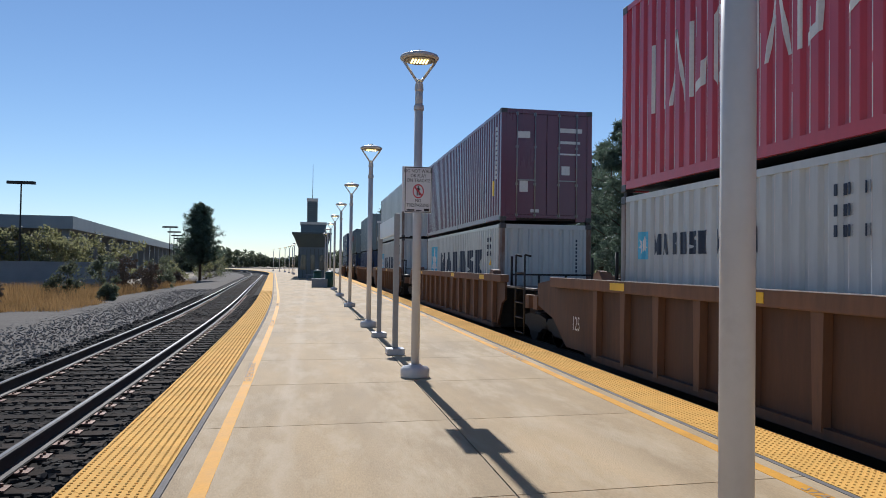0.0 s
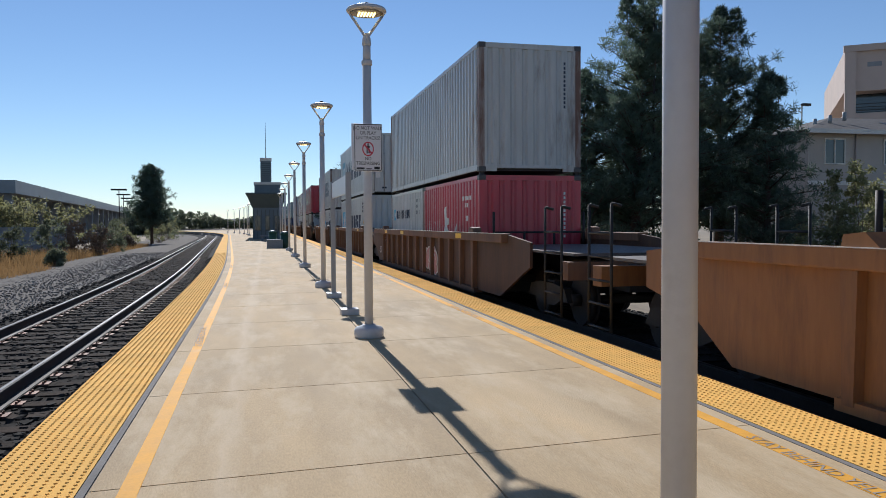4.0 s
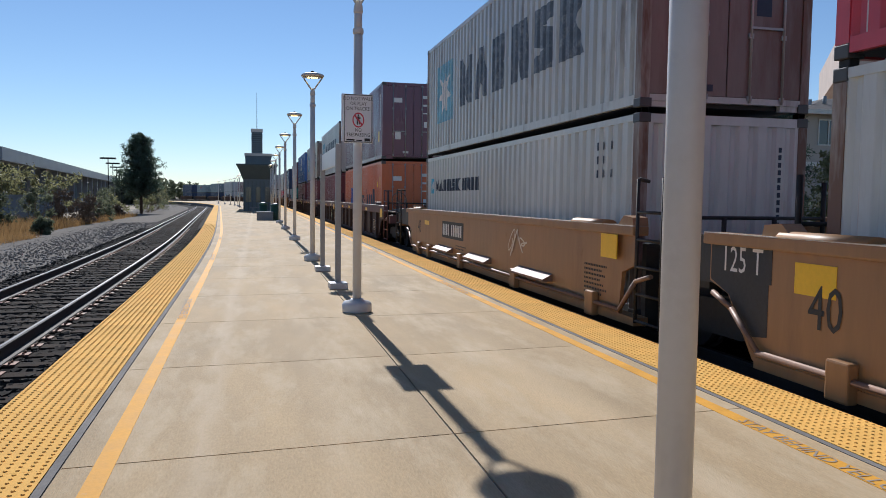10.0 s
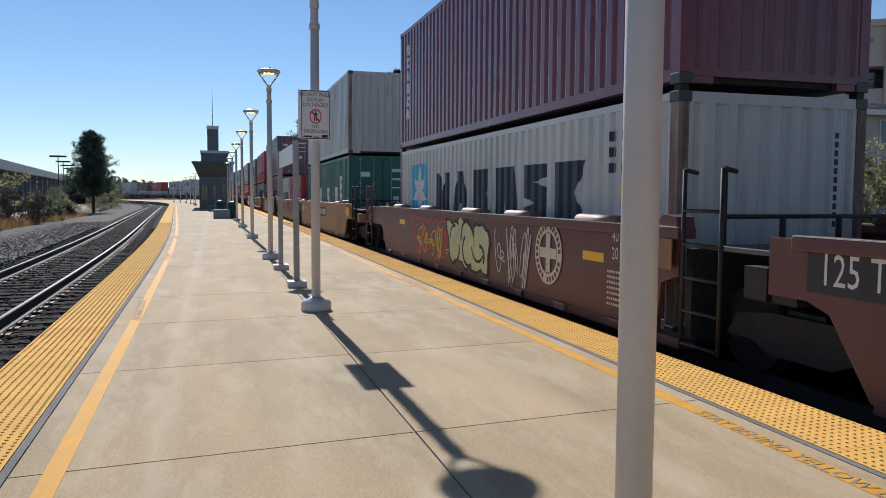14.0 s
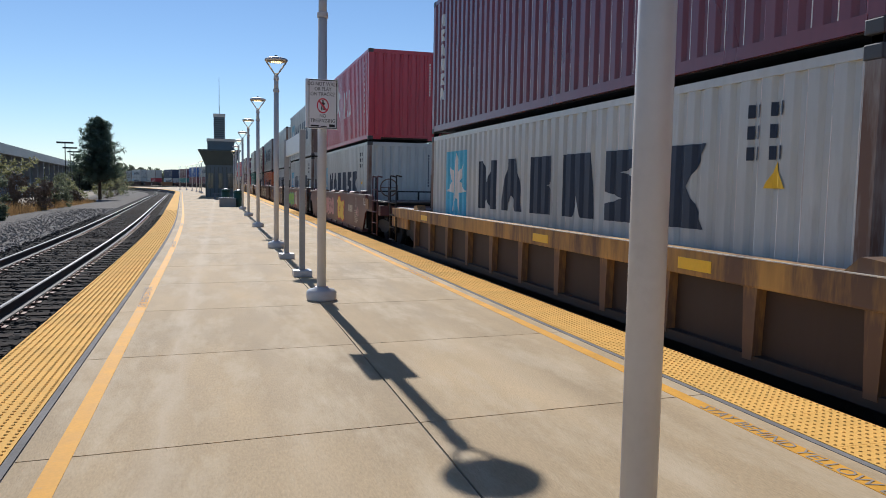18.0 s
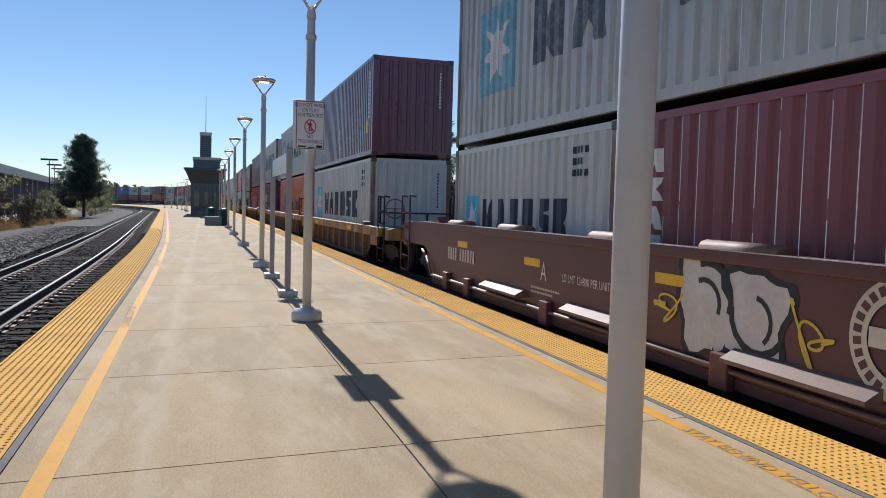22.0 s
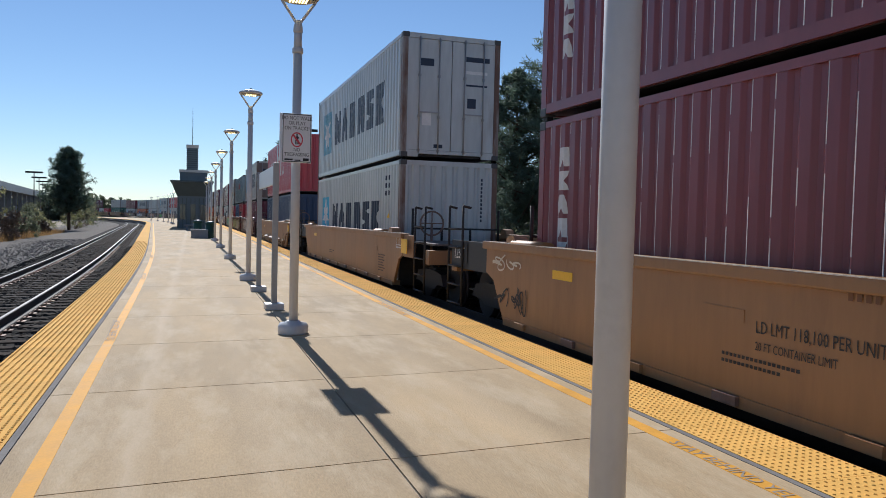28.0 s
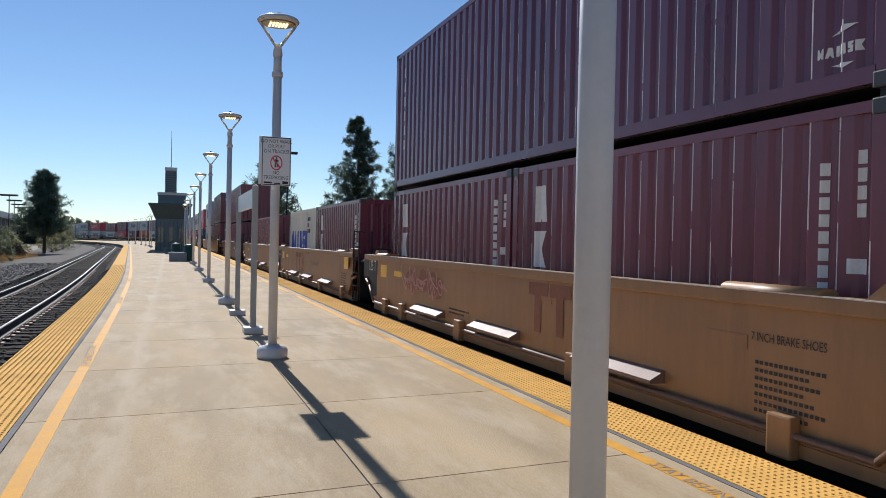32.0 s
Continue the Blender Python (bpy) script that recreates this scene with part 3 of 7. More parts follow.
while s < 118:
    x, y, h = left_line(s)
    t = new("tie", TIE_ME)
    t.parent = tie_root
    t.matrix_basis = pose(x, y, RAILZ - 0.192, 0, 0, h + random.uniform(-0.6, 0.6))
    if s < 45:
        for sx in (-0.755, 0.755):
            p = new("tie_plate", PLATE_ME)
            p.parent = t
            p.matrix_basis = pose(sx, 0, 0.001)
    s += 0.52 + random.uniform(-0.02, 0.02)
tie_root2 = tagged(sweep("tie_bed", train_line, 0, 60, 10, ((-1.32, -0.46), (1.32, -0.46)), BALLAST), "row of dark timber ties under the train", "ties", "", "structure")
for i in range(60):
    t = new("tie", TIE_ME)
    t.parent = tie_root2
    t.matrix_basis = pose(TX, 1.5 + i * 0.52, RAILZ - 0.192, 0, 0, random.uniform(-0.6, 0.6))


# ---- lamp posts and signs on the platform ----
def lamp_post():
    lp = thing("platform_lamp", "pale grey platform lamp with a round glowing head on a yoke", "lamp post", "platform lamps")
    bm = B()
    lathe(bm, ((0.19, 0.0), (0.195, 0.02), (0.195, 0.10), (0.17, 0.135), (0.09, 0.15), (0.085, 0.17)), 28)
    part("base", bm, POLE, lp)
    bm = B()
    rod(bm, (0, 0, 0.15), (0, 0, 3.62), 0.0578, 20)
    rod(bm, (0, 0, 3.60), (0, 0, 3.86), 0.052, 20)
    part("pole", bm, POLE, lp)
    bm = B()
    lathe(bm, ((0.066, 3.58), (0.07, 3.60), (0.07, 3.63), (0.066, 3.65)), 20)
    part("collar", bm, POLE, lp)
    bm = B()
    lathe(bm, ((0.05, 3.83), (0.062, 3.86), (0.055, 3.93), (0.03, 4.0)), 18)
    for sx in (-1, 1):
        tube(bm, ((sx * 0.015, 0, 3.95), (sx * 0.06, 0, 4.02), (sx * 0.21, 0, 4.235), (sx * 0.235, 0, 4.29)), 0.018, 8)
    part("yoke", bm, POLE, lp)
    bm = B()
    lathe(bm, ((0.225, 4.262), (0.258, 4.275), (0.265, 4.295), (0.25, 4.32), (0.17, 4.35), (0.07, 4.365), (0.05, 4.37)), 32)
    part("head", bm, POLE, lp)
    bm = B()
    lathe(bm, ((0.035, 4.36), (0.045, 4.38), (0.03, 4.40), (0.012, 4.405)), 12)
    part("cap", bm, STEEL, lp, "small dark photocell cap")
    bm = B()
    lathe(bm, ((0.20, 4.250), (0.222, 4.263)), 28)
    part("lens", bm, LENS, lp, "flat round lamp lens")
    for i in range(6):
        bm = B()
        xx = -0.10 + i * 0.04
        box(bm, xx - 0.011, xx + 0.011, -0.10, 0.10, 4.242, 4.2485)
        part("led_strip", bm, LAMPGLOW, lp, "glowing amber light strip")
    return lp


LX = 1.318
LAMP_Y = (10.0, 18.15, 26.8, 35.6, 44.4, 53.2, 62.0, 70.8, 108, 117, 126, 135, 144, 153)
lamp = lamp_post()
lamp.matrix_basis = pose(LX, 2.24, 0)
for y in LAMP_Y:
    copy_thing(lamp, pose(LX if y < 80 else left_edge(y) + 3.4, y, 0))


def warning_sign(at):
    sg = thing("warning_sign", "white no-trespassing sign strapped to a lamp post, black border", "sign", at=at)
    bm = B()
    box(bm, -0.23, 0.23, -0.012, 0.012, -0.31, 0.31, 0.006)
    part("panel", bm, SIGNW, sg)
    bm = B()
    box(bm, -0.265, -0.232, -0.004, 0.05, -0.29, 0.31, 0.004)
    part("side_panel", bm, SIGNW, sg, "edge of the sign behind")
    bm = B()
    for x0, x1, z0, z1 in ((-0.222, 0.222, 0.292, 0.302), (-0.222, 0.222, -0.302, -0.292), (-0.222, -0.212, -0.292, 0.292), (0.212, 0.222, -0.292, 0.292)):
        box(bm, x0, x1, -0.0145, -0.0122, z0, z1)
    part("border", bm, BLACK, sg, "thin black border")
    for txt, h, z in (("DO NOT WALK", 0.047, 0.228), ("OR PLAY", 0.047, 0.165), ("ON TRACKS!", 0.047, 0.102), ("NO", 0.046, -0.168), ("TRESPASSING", 0.045, -0.228)):
        p = part("lettering", words(txt, h, "CENTER"), BLACK, sg, "black lettering")
        p.matrix_basis = pose(0, -0.0145, z, 90, 0, 0)
    bm = B()
    n = 32
    for i in range(n):
        a, b = 2 * math.pi * i / n, 2 * math.pi * (i + 1) / n
        q = [bm.verts.new((r * math.cos(t), -0.0145, -0.02 + r * math.sin(t))) for r, t in ((0.095, a), (0.095, b), (0.078, b), (0.078, a))]
        bm.faces.new(q)
    part("red_ring", bm, SIGNRED, sg, "red prohibition ring")
    bm = B()
    d = 0.0085
    q = [bm.verts.new((x, -0.0150, -0.02 + z)) for x, z in ((-0.062 - d, 0.062 - d), (-0.062 + d, 0.062 + d), (0.062 + d, -0.062 + d), (0.062 - d, -0.062 - d))]
    bm.faces.new(q)
    part("red_slash", bm, SIGNRED, sg, "red diagonal bar")
    bm = B()
    for x0, x1, z0, z1 in ((-0.010, 0.012, 0.030, 0.052), (-0.016, 0.016, -0.020, 0.026), (-0.030, -0.016, -0.012, 0.018), (0.016, 0.034, -0.004, 0.016), (-0.026, -0.006, -0.078, -0.022), (0.006, 0.028, -0.074, -0.022)):
        box(bm, x0, x1, -0.0142, -0.0122, z0, z1)
    part("pictogram", bm, BLACK, sg, "plain black pictogram blocks")
    bm = B()
    for x0, x1, z0, z1 in ((-0.19, -0.06, -0.282, -0.262), (-0.03, 0.06, -0.285, -0.272), (0.10, 0.19, -0.285, -0.25)):
        box(bm, x0, x1, -0.0142, -0.0122, z0, z1)
    part("small_print", bm, BLACK, sg, "unreadable small print")
    bm = B()
    for z in (-0.2, 0.2):
        box(bm, -0.03, 0.03, 0.012, 0.03, z - 0.012, z + 0.012)
    part("strap", bm, GREYPOST, sg, "steel mounting strap")
    sg.scale.x = 0.8
    return sg


warning_sign(pose(LX - 0.005, 10.0 - 0.085, 2.5))

name_board = thing("name_board", "pale station board between two grey posts, seen edge on", "sign", at=pose(LX + 0.02, 12.6, 0))
for yy in (0.0, 3.0):
    bm = B()
    box(bm, -0.045, 0.045, yy - 0.045, yy + 0.045, 0.08, 2.36, 0.006)
    part("post", bm, GREYPOST, name_board)
    bm = B()
    box(bm, -0.15, 0.15, yy - 0.15, yy + 0.15, 0.0, 0.10, 0.012)
    part("footing", bm, POLE, name_board, "square pale footing block")
bm = B()
box(bm, -0.02, 0.02, 0.05, 2.95, 2.02, 2.33, 0.004)
part("board", bm, SIGNW, name_board, "blank pale board")


# ---- station house at the far end of the straight ----
def station():
    st = thing("station_house", "small blue-grey station house with a slim clock tower and mast", "station", at=pose(0.2, 79.0, 0))
    bm = B()
    box(bm, -1.45, 1.45, 0, 16, 0, 3.55)
    part("wall", bm, STATION, st)
    for i in range(8):
        bm = B()
        box(bm, -1.4 + i * 0.39, -1.34 + i * 0.39, -0.05, -0.002, 0.1, 3.0)
        part("wall_batten", bm, STATIONROOF, st)
    bm = B()
    vs = [bm.verts.new(p) for p in ((-1.5, -0.05, 3.2), (1.5, -0.05, 3.2), (1.5, 16.2, 3.2), (-1.5, 16.2, 3.2), (-2.05, -0.6, 4.55), (1.85, -0.6, 4.55), (1.85, 16.8, 4.55), (-2.05, 16.8, 4.55))]
    for q in ((3, 2, 1, 0), (4, 5, 6, 7), (0, 1, 5, 4), (1, 2, 6, 5), (2, 3, 7, 6), (3, 0, 4, 7)):
        bm.faces.new([vs[i] for i in q])
    part("flared_eave", bm, STATIONROOF, st, "dark flared eave under the roof edge")
    bm = B()
    box(bm, -2.12, 1.92, -0.68, 16.9, 4.55, 4.70)
    part("roof", bm, STATIONROOF, st, "thin dark flat roof edge")
    bm = B()
    box(bm, -1.25, 1.3, 0.3, 15, 4.70, 5.55)
    part("upper_wall", bm, STATION, st)
    bm = B()
    box(bm, -1.32, 1.4, 0.15, 15.2, 5.55, 5.80)
    part("upper_roof", bm, TRIM, st, "sunlit pale upper roof edge")
    tw = B()
    box(tw, -0.62, 0.42, 1.0, 2.1, 3.4, 8.0)
    t = part("tower", tw, STATION, st, "slim slatted tower")
    for i in range(12):
        bm = B()
        box(bm, -0.66, 0.46, 0.95, 2.15, 5.4 + i * 0.21, 5.46 + i * 0.21)
        part("louvre", bm, STATIONROOF, t)
    bm = B()
    box(bm, -0.68, 0.48, 0.95, 2.2, 8.0, 8.32)
    part("tower_cap", bm, TRIM, t, "bright metal cap")
    bm = B()
    rod(bm, (-0.1, 1.5, 8.3), (-0.1, 1.5, 12.0), 0.035, 8, 0.015)
    part("mast", bm, STEEL, st)
    for x in (-0.95, 0.0, 0.95):
        bm = B()
        box(bm, x - 0.25, x + 0.25, -0.04, -0.003, 0.9, 2.4)
        part("window", bm, GLASS, st, "dark window")
    return st


station()


def bench(at):
    b = thing("bench", "flat concrete bench on two legs on the platform", "bench", "platform benches", at=at)
    bm = B()
    box(bm, -0.75, 0.75, -0.25, 0.25, 0.40, 0.50, 0.02)
    part("seat", bm, WALLGREY, b)
    for x in (-0.5, 0.5):
        bm = B()
        box(bm, x - 0.09, x + 0.09, -0.2, 0.2, 0, 0.40)
        part("leg", bm, WALLGREY, b)


def bin_(at):
    b = thing("litter_bin", "dark green metal litter bin with a domed lid", "bin", at=at)
    bm = B()
    lathe(bm, ((0.26, 0.0), (0.28, 0.04), (0.30, 0.86)), 20)
    part("drum", bm, BINGREEN, b)
    bm = B()
    lathe(bm, ((0.32, 0.861), (0.32, 0.92), (0.22, 1.02), (0.08, 1.06)), 20)
    part("lid", bm, BINGREEN, b)


bench(pose(0.75, 50.5, 0)), bench(pose(0.2, 72, 0)), bin_(pose(0.5, 57.0, 0)), bin_(pose(1.2, 49.3, 0))
bm = B()
box(bm, -0.5, 0.5, -0.5, 0.5, 0, 0.55, 0.03)
solid("planter", bm, WALLGREY, "low square concrete planter block", "planter", at=pose(0.55, 49.2, 0))


# ---- plants ----
def clump_mesh(name, pts, size, seed, material, aspect=(1, 1, 1), per=14, needle=0.25):
    """Leaf or needle sprays: thin blades thrown about each point."""
    g = np.random.default_rng(seed)
    p = np.repeat(np.array(pts, float), per, axis=0)
    n = len(p)

    def unit(v):
        return v / (np.linalg.norm(v, axis=1, keepdims=True) + 1e-9)

    d = unit(g.normal(size=(n, 3)))
    c = p[:, :3] + d * p[:, 3:4] * g.uniform(0.3, 1.0, (n, 1)) * np.array(aspect)
    u = unit(g.normal(size=(n, 3)) + d * 0.7)
    w = unit(np.cross(u, d))
    l = size * g.uniform(0.6, 1.3, (n, 1))
    vs = np.stack((c - u * l, c + w * l * needle, c + u * l, c - w * l * needle), axis=1).reshape(-1, 3)
    me = bpy.data.meshes.new(name)
    me.vertices.add(4 * n), me.loops.add(4 * n), me.polygons.add(n)
    me.vertices.foreach_set("co", vs.astype(np.float32).ravel())
    me.loops.foreach_set("vertex_index", np.arange(4 * n, dtype=np.int32))
    me.polygons.foreach_set("loop_start", np.arange(0, 4 * n, 4, dtype=np.int32))
    me.update(calc_edges=True)
    me.materials.append(material)
    return me


def pine(x, y, height, spread, seed, base=-0.8, bare=0.12, lean=0.0, per=60, density=1.0, size=0.19, taper=0.55):
    g = np.random.default_rng(seed)
    t = thing("pine_tree", "tall dark green pine with shaggy uneven tufted branches", "tree", "trees", at=pose(x, y, base))
    bm = B()
    rod(bm, (0, 0, 0), (lean * 0.5, 0, height * 0.55), height * 0.022, 9, height * 0.014)
    rod(bm, (lean * 0.5, 0, height * 0.55), (lean, 0, height * 0.97), height * 0.014, 7, 0.02)
    part("trunk", bm, BARK, t)
    limbs, pts = B(), []
    n = int(height * 12 * density)
    for i in range(n):
        f = bare + (1 - bare) * (i + g.random()) / n
        z = height * f
        reach = spread * (1.04 - f) ** taper * g.uniform(0.55, 1.1) * (0.85 + 0.25 * math.sin(i * 1.7 + seed))
        reach = max(reach, 0.25)
        a = g.uniform(0, 2 * math.pi)
        p0 = Vector((lean * f, 0, z))
        p1 = p0 + Vector((math.cos(a) * reach, math.sin(a) * reach, reach * g.uniform(0.10, 0.60)))
        rod(limbs, p0, p1, 0.035 + 0.01 * height * (1 - f) * 0.3, 5, 0.012)
        k = max(2, int(reach / 0.42))
        for j in range(1, k + 1):
            q = p0.lerp(p1, j / k)
            pts.append((q.x + g.normal() * 0.12, q.y + g.normal() * 0.12, q.z + g.uniform(0, 0.25), 0.40 * (0.6 + 0.7 * g.random())))
    for k in range(4):       # thin leaders with whorls of tufts above the crown
        f = 0.72 + 0.09 * k
        r = spread * (1.04 - f) ** 0.55 * 0.5 if k < 3 else 0.0
        a = 2.4 * k + seed
        q0 = Vector((lean * f + r * math.cos(a), r * math.sin(a), height * (f + 0.02)))
        up = height * (0.13 if k < 3 else 0.06)
        rod(limbs, q0, q0 + Vector((0, 0, up)), 0.03, 5, 0.01)
        for j in range(4):
            zz, rr = up * (0.35 + 0.2 * j), 0.34 - 0.06 * j
            for b in range(4):
                pts.append((q0.x + rr * math.cos(1.57 * b + j), q0.y + rr * math.sin(1.57 * b + j), q0.z + zz + 0.1, 0.16))
    pts.append((lean, 0, height, 0.3))
    tagged(part("limbs", limbs, BARK, t), kind="stuff")
    cr = new("crown", clump_mesh("crown", pts, size, seed + 7, NEEDLE, per=per, needle=0.11))
    cr.parent = t
    tagged(cr, kind="stuff")
    return t


def shrub(x, y, w, h, seed, material=LEAF, base=-0.7, label="rounded leafy shrub", n=26, size=0.11, per=40, name="shrub"):
    g = np.random.default_rng(seed)
    t = thing(name, label, "shrub", "shrubs", at=pose(x, y, base))
    bm, pts = B(), []
    for i in range(n):
        a, r, z = g.uniform(0, 6.28), w * 0.5 * math.sqrt(g.random()), h * g.uniform(0.15, 0.95)
        k = math.sqrt(max(0.05, 1 - (z / h) ** 2 * 0.8))
        p = (math.cos(a) * r * k, math.sin(a) * r * k, z)
        if i % 2 == 0:
            rod(bm, (0, 0, 0), p, 0.02, 4, 0.006)
        pts.append((*p, 0.16 + 0.16 * min(w, h) * g.random()))
    tagged(part("branchwork", bm, TWIG, t), kind="stuff")
    cr = new("foliage", clump_mesh("foliage", pts, size, seed + 3, material, per=per, needle=0.4))
    cr.parent = t
    tagged(cr, kind="stuff")
    return t

# ---- across the train: trees, hedge, house, large building ----
pine(17.8, 34.5, 12.8, 5.2, 11, lean=0.5)
pine(21.0, 35.5, 12.4, 5.0, 12, lean=-0.4)
pine(15.8, 36.0, 9.2, 4.4, 16)
pine(24.2, 37.0, 12.9, 4.8, 13)
pine(24.7, 33.6, 9.0, 3.3, 14, bare=0.03)
pine(15.7, 66.0, 12.2, 3.6, 17, per=36, size=0.28)
pine(20.4, 68.0, 11.2, 3.4, 18, per=36, size=0.28)
pine(24.4, 66.0, 12.8, 3.4, 21, per=36, size=0.28)
pine(27.6, 69.0, 13.2, 3.6, 22, per=36, size=0.28)
pine(9.6, 78.0, 9.6, 4.4, 19, per=30, size=0.28)
pine(12.0, 95.0, 10.0, 3.6, 20, per=26, density=0.8, size=0.3)
for i, (x, y, w, h) in enumerate(((14.0, 31, 2.6, 2.2), (16.5, 30.5, 2.2, 1.8), (18.2, 31, 2.4, 2.0), (22.2, 31.5, 2.8, 2.4), (12.0, 33, 2.2, 2.2), (11.0, 40, 3, 2.5), (10.5, 48, 3, 2.6), (25.0, 30.5, 2.4, 1.9), (10.0, 56, 3, 2.4), (10.3, 66, 3, 2.5))):
    shrub(x, y, w, h, 40 + i, LEAF if i % 3 else LEAFDARK, label="sunlit grey-green shrub beyond the train", n=30, per=44)
for i in range(9):
    shrub(25.6 + i * 1.35, 29.6 + 0.15 * i, 2.1, 4.7 + 0.5 * math.sin(i * 2.1), 70 + i, LEAF, base=-0.75, label="clipped sunlit yellow-green hedge shrub", n=46, per=60, size=0.10, name="hedge_shrub")
bm = B()
for i in range(30):
    box(bm, 9.6 + i * 0.02, 9.64 + i * 0.02, 4 + i * 2.2, 4.04 + i * 2.2, -0.8, 0.5)
solid("fence", bm, STEEL, "row of dark fence posts beyond the track", "fence", "structure")


def house():
    h = thing("apartment_house", "two-storey beige stucco house with a low dark shingle roof", "house", at=pose(32.2, 40.0, -0.2))
    bm = B()
    box(bm, 0, 14.5, 0, 10, -0.6, 7.2)
    part("wall", bm, STUCCO, h)
    bm = B()
    vs = [bm.verts.new(p) for p in ((-0.6, -0.7, 7.24), (15.1, -0.7, 7.24), (15.1, 10.7, 7.24), (-0.6, 10.7, 7.24), (5.2, 4.4, 8.75), (10.4, 4.4, 8.75))]
    for q in ((3, 2, 1, 0), (0, 1, 5, 4), (1, 2, 5), (2, 3, 4, 5), (3, 0, 4)):
        bm.faces.new([vs[i] for i in q])
    roof = part("roof", bm, ROOFING, h, "dark shingle hip roof")
    for i in range(3):
        bm = B()
        vs = [bm.verts.new(p) for p in ((7.4 + i * 2.0, 0.4, 7.60), (9.2 + i * 2.0, 0.4, 7.60), (9.2 + i * 2.0, 2.6, 8.25), (7.4 + i * 2.0, 2.6, 8.25))]
        bm.faces.new(vs)
        part("solar_panel", bm, SOLAR, roof, "glossy solar panel")
    bm = B()
    box(bm, -0.62, 15.12, -0.78, -0.68, 7.02, 7.28)
    part("gutter", bm, TRIM, h, "pale gutter board")
    bm = B()
    box(bm, -0.02, 14.52, -0.06, -0.003, 3.95, 4.2)
    part("string_course", bm, TRIM, h, "pale trim band")
    bm = B()
    rod(bm, (3.35, -0.08, 0), (3.35, -0.08, 7.1), 0.05, 8)
    part("downpipe", bm, STUCCO2, h)
    for x in (1.1, 5.4, 9.8, 12.9):
        for z in (1.2, 5.2):
            w = thing("window", "white-framed two-light sash window", "")
            w.parent = h
            w.matrix_basis = pose(x, 0, z)
            for k, (x0, x1, z0, z1) in enumerate(((0, 1.5, 0, 0.08), (0, 1.5, 1.52, 1.6), (0, 0.08, 0.08, 1.52), (1.42, 1.5, 0.08, 1.52), (0.71, 0.79, 0.08, 1.52))):
                bm = B()
                box(bm, x0, x1, -0.07, 0.02, z0, z1)
                part("frame", bm, TRIM, w)
            for x0 in (0.08, 0.79):
                bm = B()
                box(bm, x0, x0 + 0.63, -0.025, 0.0, 0.08, 1.52)
                part("pane", bm, GLASS, w)
    for x, z in ((2.0, 8.1), (3.1, 8.35), (4.2, 8.6)):
        bm = B()
        rod(bm, (x, 1.9, z - 0.4), (x, 1.9, z + 0.15), 0.12, 10)
        part("roof_vent", bm, DECKING, roof)


house()


def big_building():
    b = thing("parking_structure", "large pinkish stucco building with recessed openings along one storey", "building", at=pose(62.5, 72.0, -0.8, 0, 0, -36))
    bm = B()
    box(bm, 0, 26, 0, 30, 0, 14.2)
    box(bm, 0, 26, 0, 30, 16.6, 21.2)
    part("wall", bm, STUCCO2, b)
    for i in range(6):
        bm = B()
        box(bm, i * 4.75, i * 4.75 + 1.1, -0.35, 0.4, 0, 21.5)
        part("pilaster", bm, STUCCO2, b)
    bm = B()
    box(bm, 0.4, 26, 2.5, 3.0, 14.2, 16.6)
    part("recess", bm, GLASS, b, "dark recessed storey")
    for i in range(5):
        bm = B()
        for k in range(3):
            rod(bm, (i * 4.75 + 1.1, 0.15, 14.5 + k * 0.35), (i * 4.75 + 4.75, 0.15, 14.5 + k * 0.35), 0.04, 6)
        part("guard_rail", bm, STEEL, b)
    for i in range(4):
        bm = B()
        box(bm, i * 4.75 + 2.2, i * 4.75 + 3.6, -0.03, 0.0, 19.2, 19.7)
        part("vent_grille", bm, WALLGREY, b)
    bm = B()
    box(bm, -0.15, 26, -0.42, 0.1, 20.9, 21.6)
    part("parapet", bm, STUCCO2, b)


big_building()


def street_lamp(x, y, h, arm, base=-0.8, double=False):
    s = thing("street_lamp", "slim grey pole with a flat shoebox lamp head", "street lamp", "car park lamps", at=pose(x, y, base))
    bm = B()
    rod(bm, (0, 0, 0), (0, 0, h), 0.07, 8, 0.05)
    part("pole", bm, STEEL, s)
    for sx in ((-1, 1) if double else (1,)):
        bm = B()
        box(bm, min(0, sx * arm), max(0, sx * arm), -0.18, 0.18, h - 0.02, h + 0.18)
        part("lamp_head", bm, STEEL, s)


street_lamp(18.6, 34.0, 14.2, 0.9), street_lamp(9.5, 66.0, 9.6, 0.8, double=True), street_lamp(44, 58, 11.5, 0.8), street_lamp(46, 58, 12.5, 0.8)
street_lamp(-20.0, 57, 7.6, 0.9, double=True)
for i in range(6):
    street_lamp(-17.5 - i * 2.2, 100 + i * 16, 6.6, 0.9, double=True)
bm = B()
rod(bm, (0, 0, 0), (0, 0, 11), 0.12, 8, 0.06)
solid("utility_pole", bm, STEEL, "thin dark mast beside the line", "pole", at=pose(-23, 190, -0.8))

# ---- beyond the empty track: wall, low building, shrubs, grass ----
bm = B()
box(bm, -60, -12.8, 56, 56.4, -0.85, 1.28)
wall_l = solid("wall_west", bm, WALLGREY, "low grey block retaining wall behind dry grass", "wall", "structure")
bm = B()
box(bm, -60, -12.7, 55.95, 56.45, 1.282, 1.40)
part("coping", bm, WALLGREY, wall_l)


